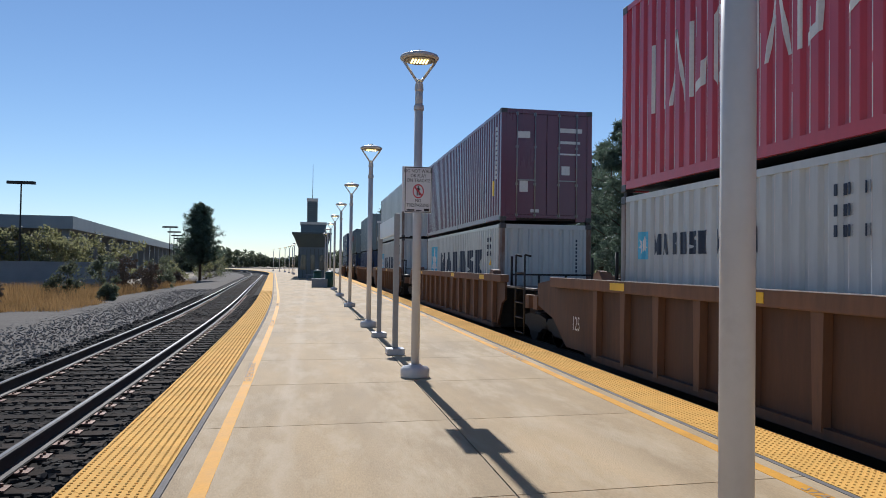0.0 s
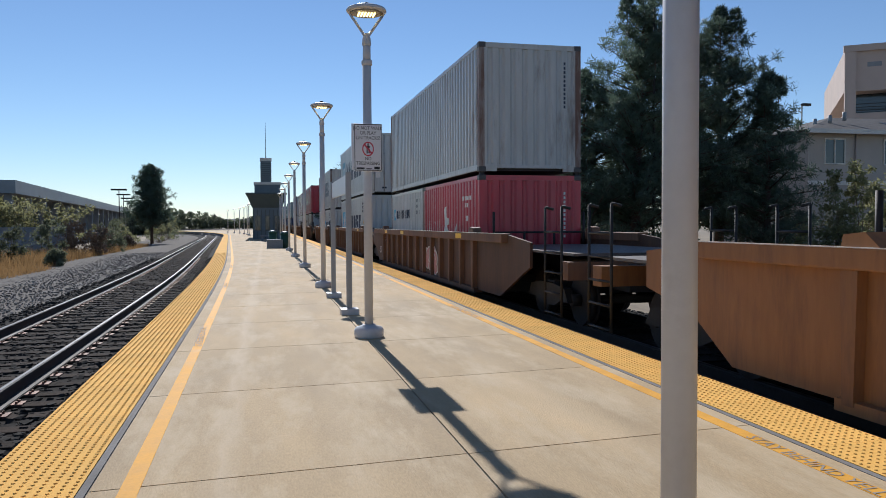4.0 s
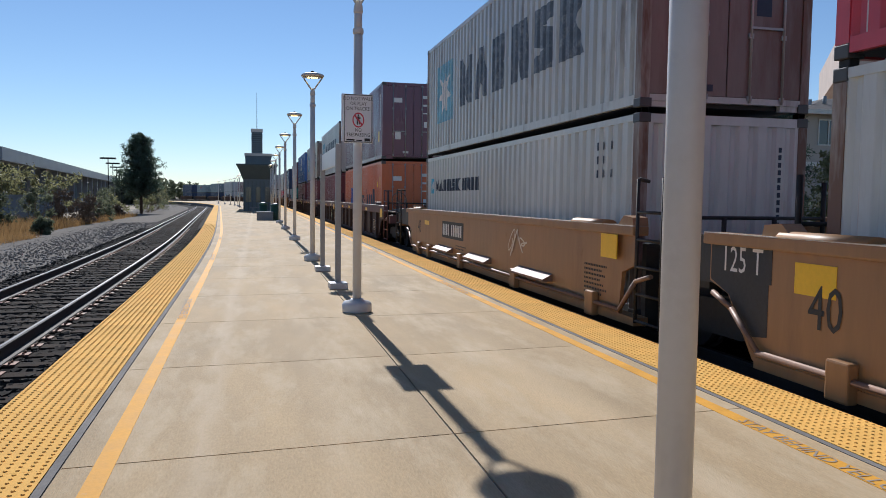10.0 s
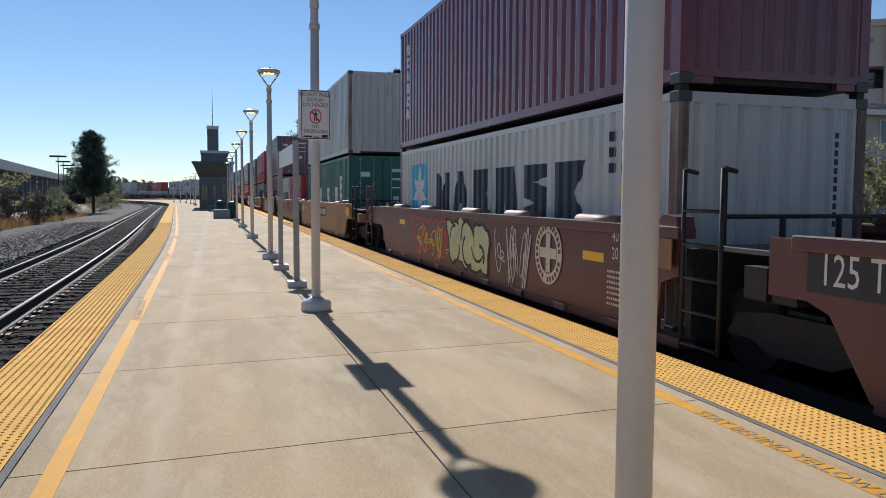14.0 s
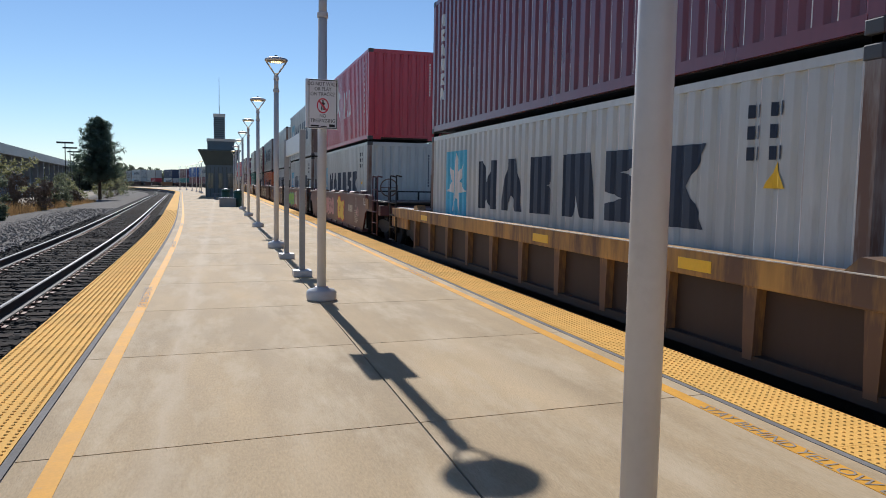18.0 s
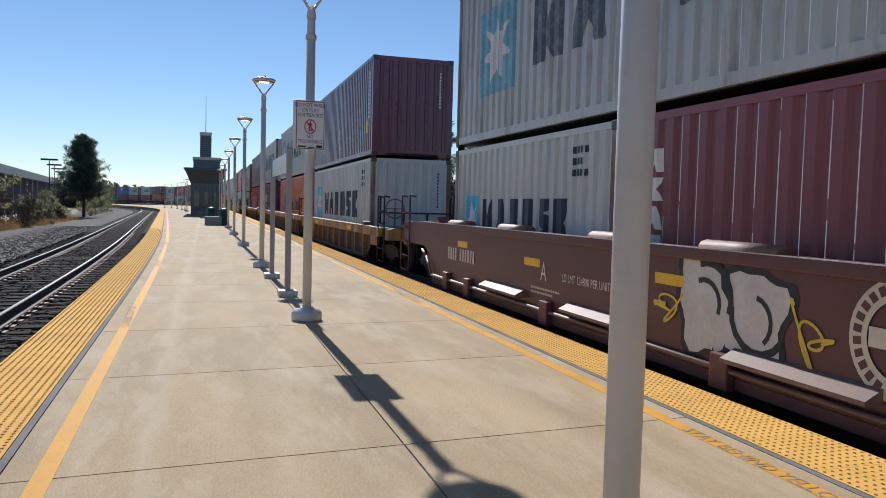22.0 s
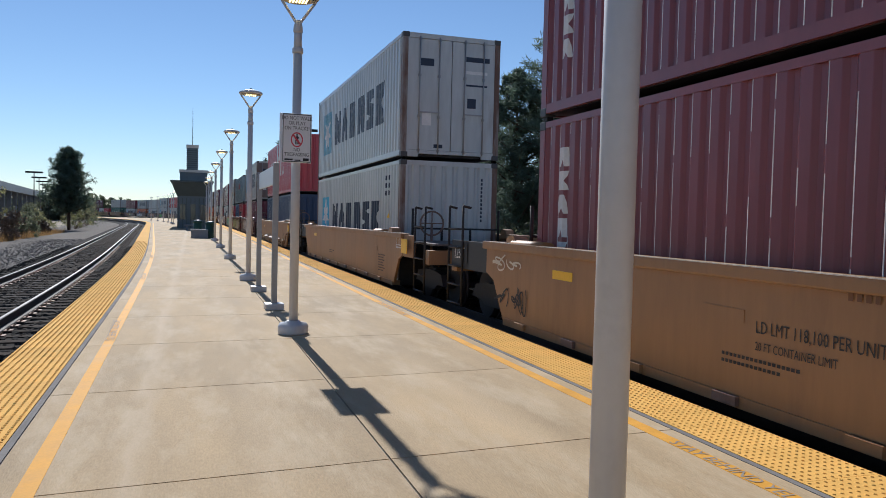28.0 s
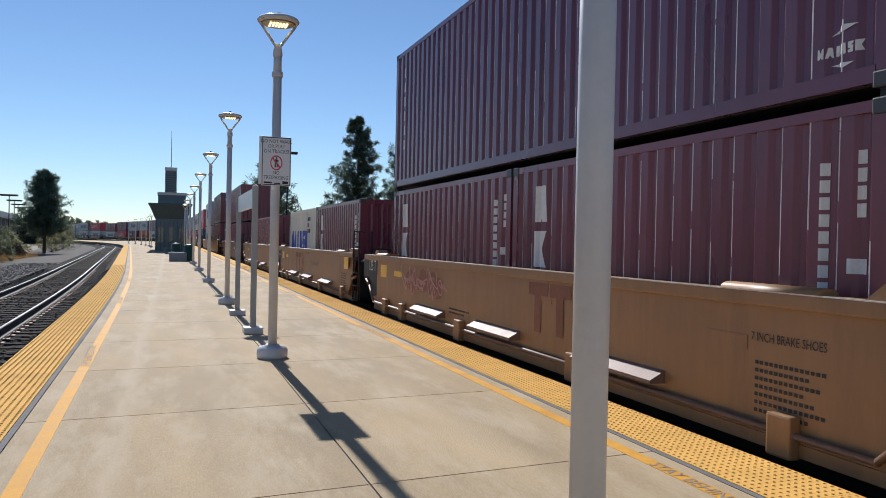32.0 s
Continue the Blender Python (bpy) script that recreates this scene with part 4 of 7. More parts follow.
def car_park():
    c = thing("car_park_deck", "long low grey building with a roof deck and open bays", "building", at=pose(-18.6, 63, -0.6, 0, 0, 5.2))
    bm = B()
    box(bm, -16, 0.3, 0, 108, 4.55, 5.55)
    part("roof_deck", bm, DECKING, c, "pale fascia of the roof deck")
    bm = B()
    box(bm, -15.5, -6, 6, 106, 0, 4.5)
    part("core_wall", bm, STATION, c, "dark recessed core")
    for i in range(16):
        bm = B()
        box(bm, -0.6, -0.05, 0.6 + i * 7, 1.2 + i * 7, 0, 4.55)
        part("column", bm, WALLGREY, c)
    for i in range(4):
        bm = B()
        box(bm, -15 + i * 4.3, -14.4 + i * 4.3, 0.5, 1.1, 0, 4.55)
        part("column", bm, WALLGREY, c)
    bm = B()
    box(bm, -30, -7.4, -12, -1, 0, 6.1)
    part("end_block", bm, WALLGREY, c, "taller plain end block")
    bm = B()
    box(bm, -16, 0.2, -0.05, -0.002, 0, 1.9)
    part("low_wall", bm, WALLGREY, c)


car_park()
pine(-12.4, 90, 8.2, 2.75, 31, base=-0.7, bare=0.22, per=44, density=2.0, size=0.24, taper=0.36)
g = np.random.default_rng(5)
for i in range(30):
    x, y = g.uniform(-40, -13.5), g.uniform(57.5, 61.5)
    shrub(x, y, g.uniform(2.5, 4.0), g.uniform(2.6, 3.9), 200 + i, LEAF, base=0.3, label="loose yellow-green willow-like shrub behind the wall", n=22, per=30, size=0.13, name="tall_shrub")
for i, (x, y, w, h, m) in enumerate(((-13.5, 45, 2.2, 2.1, LEAFDARK), (-13.2, 52, 2.2, 2.6, LEAFDARK), (-10.7, 43, 1.1, 0.9, LEAFDARK), (-16.5, 38, 2.2, 1.9, LEAF), (-18.6, 37, 2.6, 2.0, LEAF), (-14.2, 36.5, 1.4, 1.1, TWIG), (-12.4, 55, 2.4, 2.4, TWIG), (-11.6, 58, 2.0, 2.0, TWIG), (-11.8, 63, 2.4, 1.8, LEAFDARK), (-12.6, 68, 3.0, 2.4, LEAFDARK), (-13.0, 76, 3.0, 2.4, LEAF),
                                          (-14.5, 84, 3.5, 3.0, LEAFDARK), (-12.6, 97, 3.5, 3.0, LEAF), (-13.2, 106, 4, 3.4, LEAFDARK), (-14, 118, 4, 3.6, LEAF), (-15.5, 132, 5, 3.8, LEAFDARK), (-12.0, 72, 1.6, 1.2, TWIG))):
    shrub(x, y, w, h, 300 + i, m, label="dusty roadside shrub on the gravel edge", n=34, per=46, size=0.10)


def grass(name, label, count, xr, yr, h, seed, material=STRAW):
    g = np.random.default_rng(seed)
    vs, fs = [], []
    for _ in range(count):
        x, y = g.uniform(*xr), g.uniform(*yr)
        a, w, l = g.uniform(0, 6.28), 0.012 + 0.012 * g.random(), h * g.uniform(0.5, 1.2)
        dx, dy = math.cos(a) * w, math.sin(a) * w
        bx, by = g.normal() * l * 0.28, g.normal() * l * 0.28
        k = len(vs)
        vs += [(x - dx, y - dy, -0.78), (x + dx, y + dy, -0.78), (x + bx, y + by, -0.78 + l)]
        fs.append((k, k + 1, k + 2))
    ob = new(name, raw(name, vs, fs, material))
    return tagged(ob, label, "grass", "", "stuff")


grass("dry_grass", "tall dry straw-coloured grass below the wall", 16000, (-24, -11.2), (38, 54), 0.85, 61)
grass("dry_grass", "short dry straw-coloured grass by the gravel", 7000, (-16.5, -10.0), (33, 40), 0.5, 62)
grass("dry_grass", "thin dry weeds along the verge", 5000, (-13.5, -11.2), (54, 80), 0.6, 63)
grass("dry_grass", "dry weeds beyond the train", 7000, (9.2, 24), (24, 33), 0.7, 64)


def woods(name, x0, x1, y, h, seed, n, material):
    g = np.random.default_rng(seed)
    pts = []
    for _ in range(n):
        x, f = g.uniform(x0, x1), g.random()
        top = h * (0.55 + 0.45 * noise.noise((x * 0.03, seed, 0)) + 0.15 * g.random())
        pts.append((x, y + g.uniform(-6, 6), -0.8 + top * f, 1.6))
    ob = new(name, clump_mesh(name, pts, 0.9, seed, material, per=10, needle=0.5))
    return tagged(ob, "distant belt of trees along the line", "woods", "", "stuff")


woods("far_woods", -190, 60, 450, 13.0, 81, 2600, LEAFDARK), woods("far_woods", -60, -22, 185, 7.0, 82, 900, LEAFDARK), woods("far_woods", -110, -40, 240, 9, 83, 1500, LEAFDARK)
woods("far_woods", 14, 60, 118, 9, 84, 800, LEAFDARK)
bm = B()
for i in range(60):
    a, b = -900 + i * 30, -900 + (i + 1) * 30
    za, zb = (14 + 12 * noise.noise((a * 0.004, 3, 0)) for a in (a, b))
    bm.faces.new([bm.verts.new(p) for p in ((a, 1500, -1), (b, 1500, -1), (b, 1560, zb), (a, 1560, za))])
solid("far_hills", bm, HILL, "low wooded hills on the horizon", "hills", "structure")

# ---- containers ----
PERIOD, DEPTH = 0.2785, 0.036


FOLD = ((0.0, 0.0), (0.062, 0.0), (0.068, 0.0014), (0.073, 0.0042), (0.112, DEPTH), (0.172, DEPTH), (0.211, 0.0042), (0.216, 0.0014), (0.222, 0.0))


def wave(y0, y1):
    """Points (y, depth) of the pressed sheet from y0 to y1: outer flat, rounded bend, slope, inner flat, slope back."""
    n = max(1, round((y1 - y0) / PERIOD))
    p = (y1 - y0) / n
    return [(y0 + i * p + f * p / PERIOD, d) for i in range(n) for f, d in FOLD] + [(y1, 0.0)]


def depth_at(w, y):
    for (a, da), (b, db) in zip(w[:-1], w[1:]):
        if a <= y <= b:
            return da + (db - da) * (y - a) / max(1e-9, b - a)
    return 0.0


HALF = 1.219
SHARED = {}


def shared(key, build):
    if key not in SHARED:
        SHARED[key] = build()
    return SHARED[key]


def side_mesh(L, H):
    w = wave(0.11, L - 0.11)
    vs = [(-HALF + 0.012 + d, y, z) for y, d in w for z in (0.16, H - 0.085)]
    fs = [(2 * i, 2 * i + 1, 2 * i + 3, 2 * i + 2) for i in range(len(w) - 1)]
    me = bpy.data.meshes.new("side_wall")
    me.from_pydata(vs, [], fs)
    return me


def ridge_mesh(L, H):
    """Sun glints painted as pale strips along the pressed ridges' proud far edge, broken here and there."""
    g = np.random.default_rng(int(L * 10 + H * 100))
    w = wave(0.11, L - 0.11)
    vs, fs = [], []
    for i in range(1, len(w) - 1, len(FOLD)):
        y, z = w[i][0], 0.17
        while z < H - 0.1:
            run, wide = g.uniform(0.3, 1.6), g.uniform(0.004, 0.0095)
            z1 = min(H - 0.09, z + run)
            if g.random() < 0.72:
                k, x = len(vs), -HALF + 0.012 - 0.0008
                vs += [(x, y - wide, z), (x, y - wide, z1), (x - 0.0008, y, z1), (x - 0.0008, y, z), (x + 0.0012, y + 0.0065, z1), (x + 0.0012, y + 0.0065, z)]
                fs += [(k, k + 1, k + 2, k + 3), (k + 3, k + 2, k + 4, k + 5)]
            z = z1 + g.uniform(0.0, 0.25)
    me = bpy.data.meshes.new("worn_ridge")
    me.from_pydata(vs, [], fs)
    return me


def end_mesh(H):
    w = wave(-HALF + 0.12, HALF - 0.12)
    vs = [(x, 0.012 + d * 1.1, z) for x, d in w for z in (0.16, H - 0.12)]
    fs = [(2 * i, 2 * i + 2, 2 * i + 3, 2 * i + 1) for i in range(len(w) - 1)]
    me = bpy.data.meshes.new("end_wall")
    me.from_pydata(vs, [], fs)
    return me


def bx(*a, bev=0.0):
    bm = B()
    box(bm, *a, bev=bev)
    return mesh_of("piece", bm)


def polys_on_side(L, polys, layer=0):
    """Print that follows the pressed sheet: polygons in (y from the front end, z), cut at every fold."""
    w = wave(0.11, L - 0.11)
    folds = [y for y, _ in w]
    vs, fs = [], []
    for poly in polys:
        poly = [(L - a, z) for a, z in poly]
        lo, hi = min(p[0] for p in poly), max(p[0] for p in poly)
        cuts = sorted({round(v, 5) for v in [y for y in folds if lo < y < hi] + [p[0] for p in poly]})
        for ya, yb in zip(cuts[:-1], cuts[1:]):
            if yb - ya < 1e-4:
                continue
            spans = []
            for (p, q) in zip(poly, poly[1:] + poly[:1]):
                a, b = (p, q) if p[0] <= q[0] else (q, p)
                if a[0] <= ya + 1e-6 and b[0] >= yb - 1e-6 and b[0] - a[0] > 1e-6:
                    f = lambda y: a[1] + (b[1] - a[1]) * (y - a[0]) / (b[0] - a[0])
                    spans.append((f(ya), f(yb)))
            spans.sort(key=lambda s: s[0] + s[1])
            for (za, zb), (zc, zd) in zip(spans[0::2], spans[1::2]):
                k = len(vs)
                da, db = depth_at(w, ya), depth_at(w, yb)
                x = -HALF + 0.012 - 0.0035 - 0.002 * layer
                vs += [(x + da, ya, za), (x + da, ya, zc), (x + db, yb, zd), (x + db, yb, zb)]
                fs.append((k, k + 1, k + 2, k + 3))
    me = bpy.data.meshes.new("print")
    me.from_pydata(vs, [], fs)
    return me


def rect(a, b, z0, z1):
    return [(a, z0), (b, z0), (b, z1), (a, z1)]


def star(cy, cz, r, n=7):
    return [(cy + r * k * math.sin(math.pi * i / n), cz + r * k * math.cos(math.pi * i / n)) for i in range(2 * n) for k in ((1.0 if i % 2 == 0 else 0.42),)]


BLOCKS = (
    ((0, 0), (0.34, 0), (0.5, 0.2), (0.66, 0), (1, 0), (1, 1), (0.74, 1), (0.5, 0.55), (0.26, 1), (0, 1)),
    ((0, 0), (0.3, 0), (0.5, 0.3), (0.7, 0), (1, 0), (0.7, 1), (0.3, 1)),
    ((0.1, 0), (0.9, 0), (0.9, 0.44), (0.72, 0.5), (0.9, 0.56), (0.9, 1), (0.1, 1)),
    ((0.05, 0), (0.36, 0), (0.5, 0.36), (0.64, 0), (1, 0), (0.92, 1), (0.05, 1)),
    ((0.1, 0), (0.95, 0), (0.95, 0.60), (0.5, 0.69), (0.95, 0.78), (0.95, 1), (0.1, 1), (0.1, 0.42), (0.55, 0.33), (0.1, 0.24)),
    ((0, 0), (1, 0), (0.66, 0.5), (1, 1), (0, 1)))
STROKES = (
    (((0.02, 0), (0.16, 0), (0.16, 1), (0.02, 1)), ((0.8, 0), (0.94, 0), (0.94, 1), (0.8, 1))),
    (((0, 0), (0.13, 0), (0.56, 1), (0.44, 1)), ((0.87, 0), (1, 0), (0.56, 1), (0.44, 1))),
    (((0.02, 0), (0.16, 0), (0.16, 1), (0.02, 1)), ((0.3, 0), (0.85, 0.1), (0.9, 0.45), (0.7, 0.4), (0.68, 0.2), (0.3, 0.14))),
    (((0.1, 0.1), (0.24, 0), (0.24, 1), (0.1, 0.9)), ((0.35, 0), (0.85, 0.12), (0.85, 0.26), (0.35, 0.12)), ((0.35, 0.88), (0.85, 0.76), (0.85, 0.92), (0.35, 1))))


def block_row(a, z0, count, w, h, gap, style="bold", first=0):
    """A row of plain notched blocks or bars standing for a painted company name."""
    out = []
    for i in range(count):
        x = a + i * (w + gap)
        for shape in (BLOCKS[(i + first) % 6],) if style == "bold" else STROKES[(i + first) % 4]:
            out.append([(x + u * w, z0 + v * h) for u, v in shape])
    return out


def bars(a, z1, rows, w, h, step):
    n = 6
    return [rect(a + w * j / n, a + w * (j + 0.62) / n, z1 - h - i * step, z1 - i * step) for i in range(rows) for j in range(n - (i * 2) % 4)]


def column_bars(a, z1, count, w, h, step):
    return [rect(a, a + w, z1 - h - i * step, z1 - i * step) for i in range(count)]


def column_blocks(a, z1, count, w, h, step):
    return [q for i in range(count) for q in block_row(a, z1 - h - i * step, 1, w, h, 0, "bold", 2 * i + 3)]


def markings(style, L, H):
    """(polygons, material, label) of what is painted on a container's side."""
    if style == "grey_big":       # light blue panel with a star, dark block name, most of the side long
        z, h = 1.10, 0.86
        if L < 7:
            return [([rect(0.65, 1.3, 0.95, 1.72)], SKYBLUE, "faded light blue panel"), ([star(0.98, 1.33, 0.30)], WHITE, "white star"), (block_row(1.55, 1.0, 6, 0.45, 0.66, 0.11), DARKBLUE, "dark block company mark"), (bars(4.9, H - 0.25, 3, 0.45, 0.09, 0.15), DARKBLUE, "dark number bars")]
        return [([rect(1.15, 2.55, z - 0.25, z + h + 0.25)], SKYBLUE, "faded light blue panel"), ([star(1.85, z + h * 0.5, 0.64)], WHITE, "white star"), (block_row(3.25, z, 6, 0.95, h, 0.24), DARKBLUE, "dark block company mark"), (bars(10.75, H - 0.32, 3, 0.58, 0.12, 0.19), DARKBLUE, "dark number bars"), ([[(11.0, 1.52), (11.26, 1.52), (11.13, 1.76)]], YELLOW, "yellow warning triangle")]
    if style == "grey_high":
        z, h = 0.98, 1.06
        return [([rect(1.2, 2.75, z - 0.2, z + h + 0.2)], FADEDSKY, "faded light blue panel"), ([star(1.97, z + h * 0.5, 0.66)], WHITE, "white star"), (block_row(3.5, z, 6, 0.96, h, 0.24), FADEDNAVY, "dark block company mark")]
    if style == "grey_small":
        a, q = 0.6, (0.6 if L < 7 else 1.0)
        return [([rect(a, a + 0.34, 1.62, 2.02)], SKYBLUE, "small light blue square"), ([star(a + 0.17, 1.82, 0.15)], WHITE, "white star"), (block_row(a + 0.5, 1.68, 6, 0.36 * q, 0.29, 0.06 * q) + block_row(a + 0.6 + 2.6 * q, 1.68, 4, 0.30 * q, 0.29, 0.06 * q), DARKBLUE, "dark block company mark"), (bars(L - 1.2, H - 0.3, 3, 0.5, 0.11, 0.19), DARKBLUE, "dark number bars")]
    if style == "red":
        k = 0.5 if L < 7 else 1.0
        z, h = (1.08 if L < 7 else H * 0.36), 0.98 * k
        fig = [(5.0 * k, z + 0.1), (5.35 * k, z + h * 0.8), (5.15 * k, z + h * 1.6), (5.6 * k, z + h * 1.9), (5.75 * k, z + h * 1.2), (6.2 * k, z + h * 1.05), (5.85 * k, z + h * 0.7), (6.3 * k, z - 0.1), (5.7 * k, z + h * 0.45)]
        return [(block_row(1.0 * k, z, 7, 0.42 * k, h, 0.13 * k, "thin"), WHITE, "white block company mark"), ([fig], WHITE, "white angular emblem"), (block_row(6.6 * k, z, 3, 0.62 * k, h, 0.2 * k, "thin"), WHITE, "white block company mark"), (column_bars(L - 0.75, H - 0.35, 10, 0.10, 0.10, 0.17) if L > 7 else [rect(L - 1.55 + 0.075 * k, L - 1.495 + 0.075 * k, 2.05, 2.15) for k in range(10)] + [rect(L - 1.3 + 0.075 * k, L - 1.245 + 0.075 * k, 1.88, 1.98) for k in range(3)] + [rect(L - 1.2, L - 1.08, 1.55, 1.68)], WHITE, "white number panels")]
    if style == "orange":
        z, h = 1.14, 0.48
        return [([[(2.45, z - 0.05), (3.55, z - 0.05), (3.55, z + h * 0.6), (3.25, z + h * 0.6), (3.4, z + h * 1.7), (2.4, z + h * 1.7), (2.55, z + h * 0.7), (2.3, z + h * 0.6)]], mark_blue, "dark blue angular emblem"), (block_row(4.25, z, 1, 0.55, h * 1.45, 0.1) + block_row(4.92, z - 0.02, 4, 0.50, h, 0.10, "bold", 2) + [rect(7.38, 7.6, z + h * 0.4, z + h * 0.6)] + block_row(7.72, z, 1, 0.26, h * 1.45, 0, "bold", 5) + block_row(8.06, z, 3, 0.47, h, 0.1, "bold", 1) + block_row(9.75, z, 1, 0.5, h * 1.45, 0, "bold", 3), DARKBLUE, "dark block company mark"), ([[(10.95, 1.9), (11.25, 1.9), (11.1, 2.25)]], YELLOW, "yellow warning triangle"), ([rect(11.6, 11.8, 1.85, 2.3)], YELLOW, "yellow label")]
    if style == "green":
        z = 0.98
        return [([q for i, a in enumerate((2.2, 4.4, 6.7, 8.9)) for q in block_row(a, z, 1, 0.75, 0.80, 0, "bold", (3, 1, 4, 2)[i])], WHITE, "widely spaced white block marks"), ([rect(10.13, 10.62, 0.45, 2.2)], WHITE, "tall white panel"), (column_bars(10.22, 2.05, 4, 0.30, 0.14, 0.36), mark_red, "red script bars")]
    if style == "grey_name":
        return [(block_row(0.9, 1.95, 5, 0.24, 0.27, 0.05) + block_row(2.5, 1.95, 4, 0.24, 0.27, 0.05, "bold", 2), DARKBLUE, "small dark block company mark")]
    if style == "blue":
        return [([rect(5.0, 6.7, 1.75, 2.55)], WHITE, "white block emblem"), ([rect(4.95, 6.75, 1.30, 1.62)], WHITE, "white bar"), (block_row(3.4, 0.78, 16, 0.25, 0.26, 0.09, "thin"), WHITE, "white block slogan")]
    if style == "triton":
        return [(column_blocks(0.55, H - 0.40, 6, 0.27, 0.25, 0.31), WHITE, "white block letters in a column"), (column_bars(L - 0.62, H - 0.5, 11, 0.065, 0.095, 0.128), WHITE, "white number column")]
    if style == "tex":
        return [(column_blocks(0.68, H - 0.30, 3, 0.34, 0.48, 0.60), WHITE, "large white block letters in a column"), (column_bars(L - 0.62, H - 0.42, 11, 0.065, 0.095, 0.128) + column_bars(L - 0.30, H - 0.35, 4, 0.065, 0.10, 0.128) + [rect(L - 0.36, L - 0.22, 1.35, 1.46)], WHITE, "white number column")]
    if style == "global":
        arc = [(6.0 + 1.3 * math.cos(t), 1.5 + 0.75 * math.sin(t)) for t in [math.pi * (1.15 + 0.07 * i) for i in range(10)]] + [(6.0 + 1.2 * math.cos(t), 1.55 + 0.6 * math.sin(t)) for t in [math.pi * (1.15 + 0.07 * i) for i in range(9, -1, -1)]]
        return [(block_row(1.7, 1.55, 6, 0.42, 0.5, 0.1), WHITE, "white block company mark"), ([[(0.9 + a - 5.0 + 5.0, z) for a, z in arc]], mark_green, "green arc emblem")]
    if style == "white":
        return [(block_row(0.55, 1.0, 6, 0.52, 0.82, 0.12), mark_blue, "blue block company mark"), (bars(4.2, H - 0.3, 3, 0.6, 0.13, 0.21), BLACK, "dark number bars")]
    if style == "florens":
        return [([rect(0.72, 1.07, 1.66, 2.22)], WHITE, "white emblem border"), ([rect(0.745, 1.045, 1.77, 2.19)], mark_blue, "blue emblem panel"), ([[(0.80, 1.86), (0.86, 1.86), (1.02, 2.17), (0.84, 2.15)]], YELLOW, "yellow emblem flag")]
    if style == "grey_one":
        return [(block_row(4.9, 1.4, 3, 0.75, 0.62, 0.12), mark_red, "faded red block company mark")]
    if style == "cma":
        return [(column_bars(0.5, H - 0.4, 6, 0.20, 0.2, 0.30), WHITE, "white number column"), (block_row(11.52, 0.30, 6, 0.055, 0.08, 0.012, "bold"), WHITE, "small white block mark"), ([[(11.62, 0.46), (11.75, 0.52), (11.88, 0.50), (11.75, 0.47)], [(11.62, 0.24), (11.75, 0.20), (11.85, 0.23), (11.74, 0.24)]], WHITE, "thin white arc strokes")]
    if style == "plain_num":
        return [(column_bars(L - 0.62, H - 0.4, 11, 0.065, 0.095, 0.128), WHITE, "white number column"), ([rect(L - 0.95, L - 0.75, 0.7, 1.1)], YELLOW, "yellow label")]
    return []


mark_blue = mat("deep_blue_print", (0.02, 0.07, 0.36), 0.5, var=0.12, bump=0)
mark_red = mat("red_print", (0.55, 0.07, 0.05), 0.5, var=0.12, bump=0)
mark_green = mat("lime_print", (0.25, 0.55, 0.05), 0.5, var=0.12, bump=0)
KINDS = {}


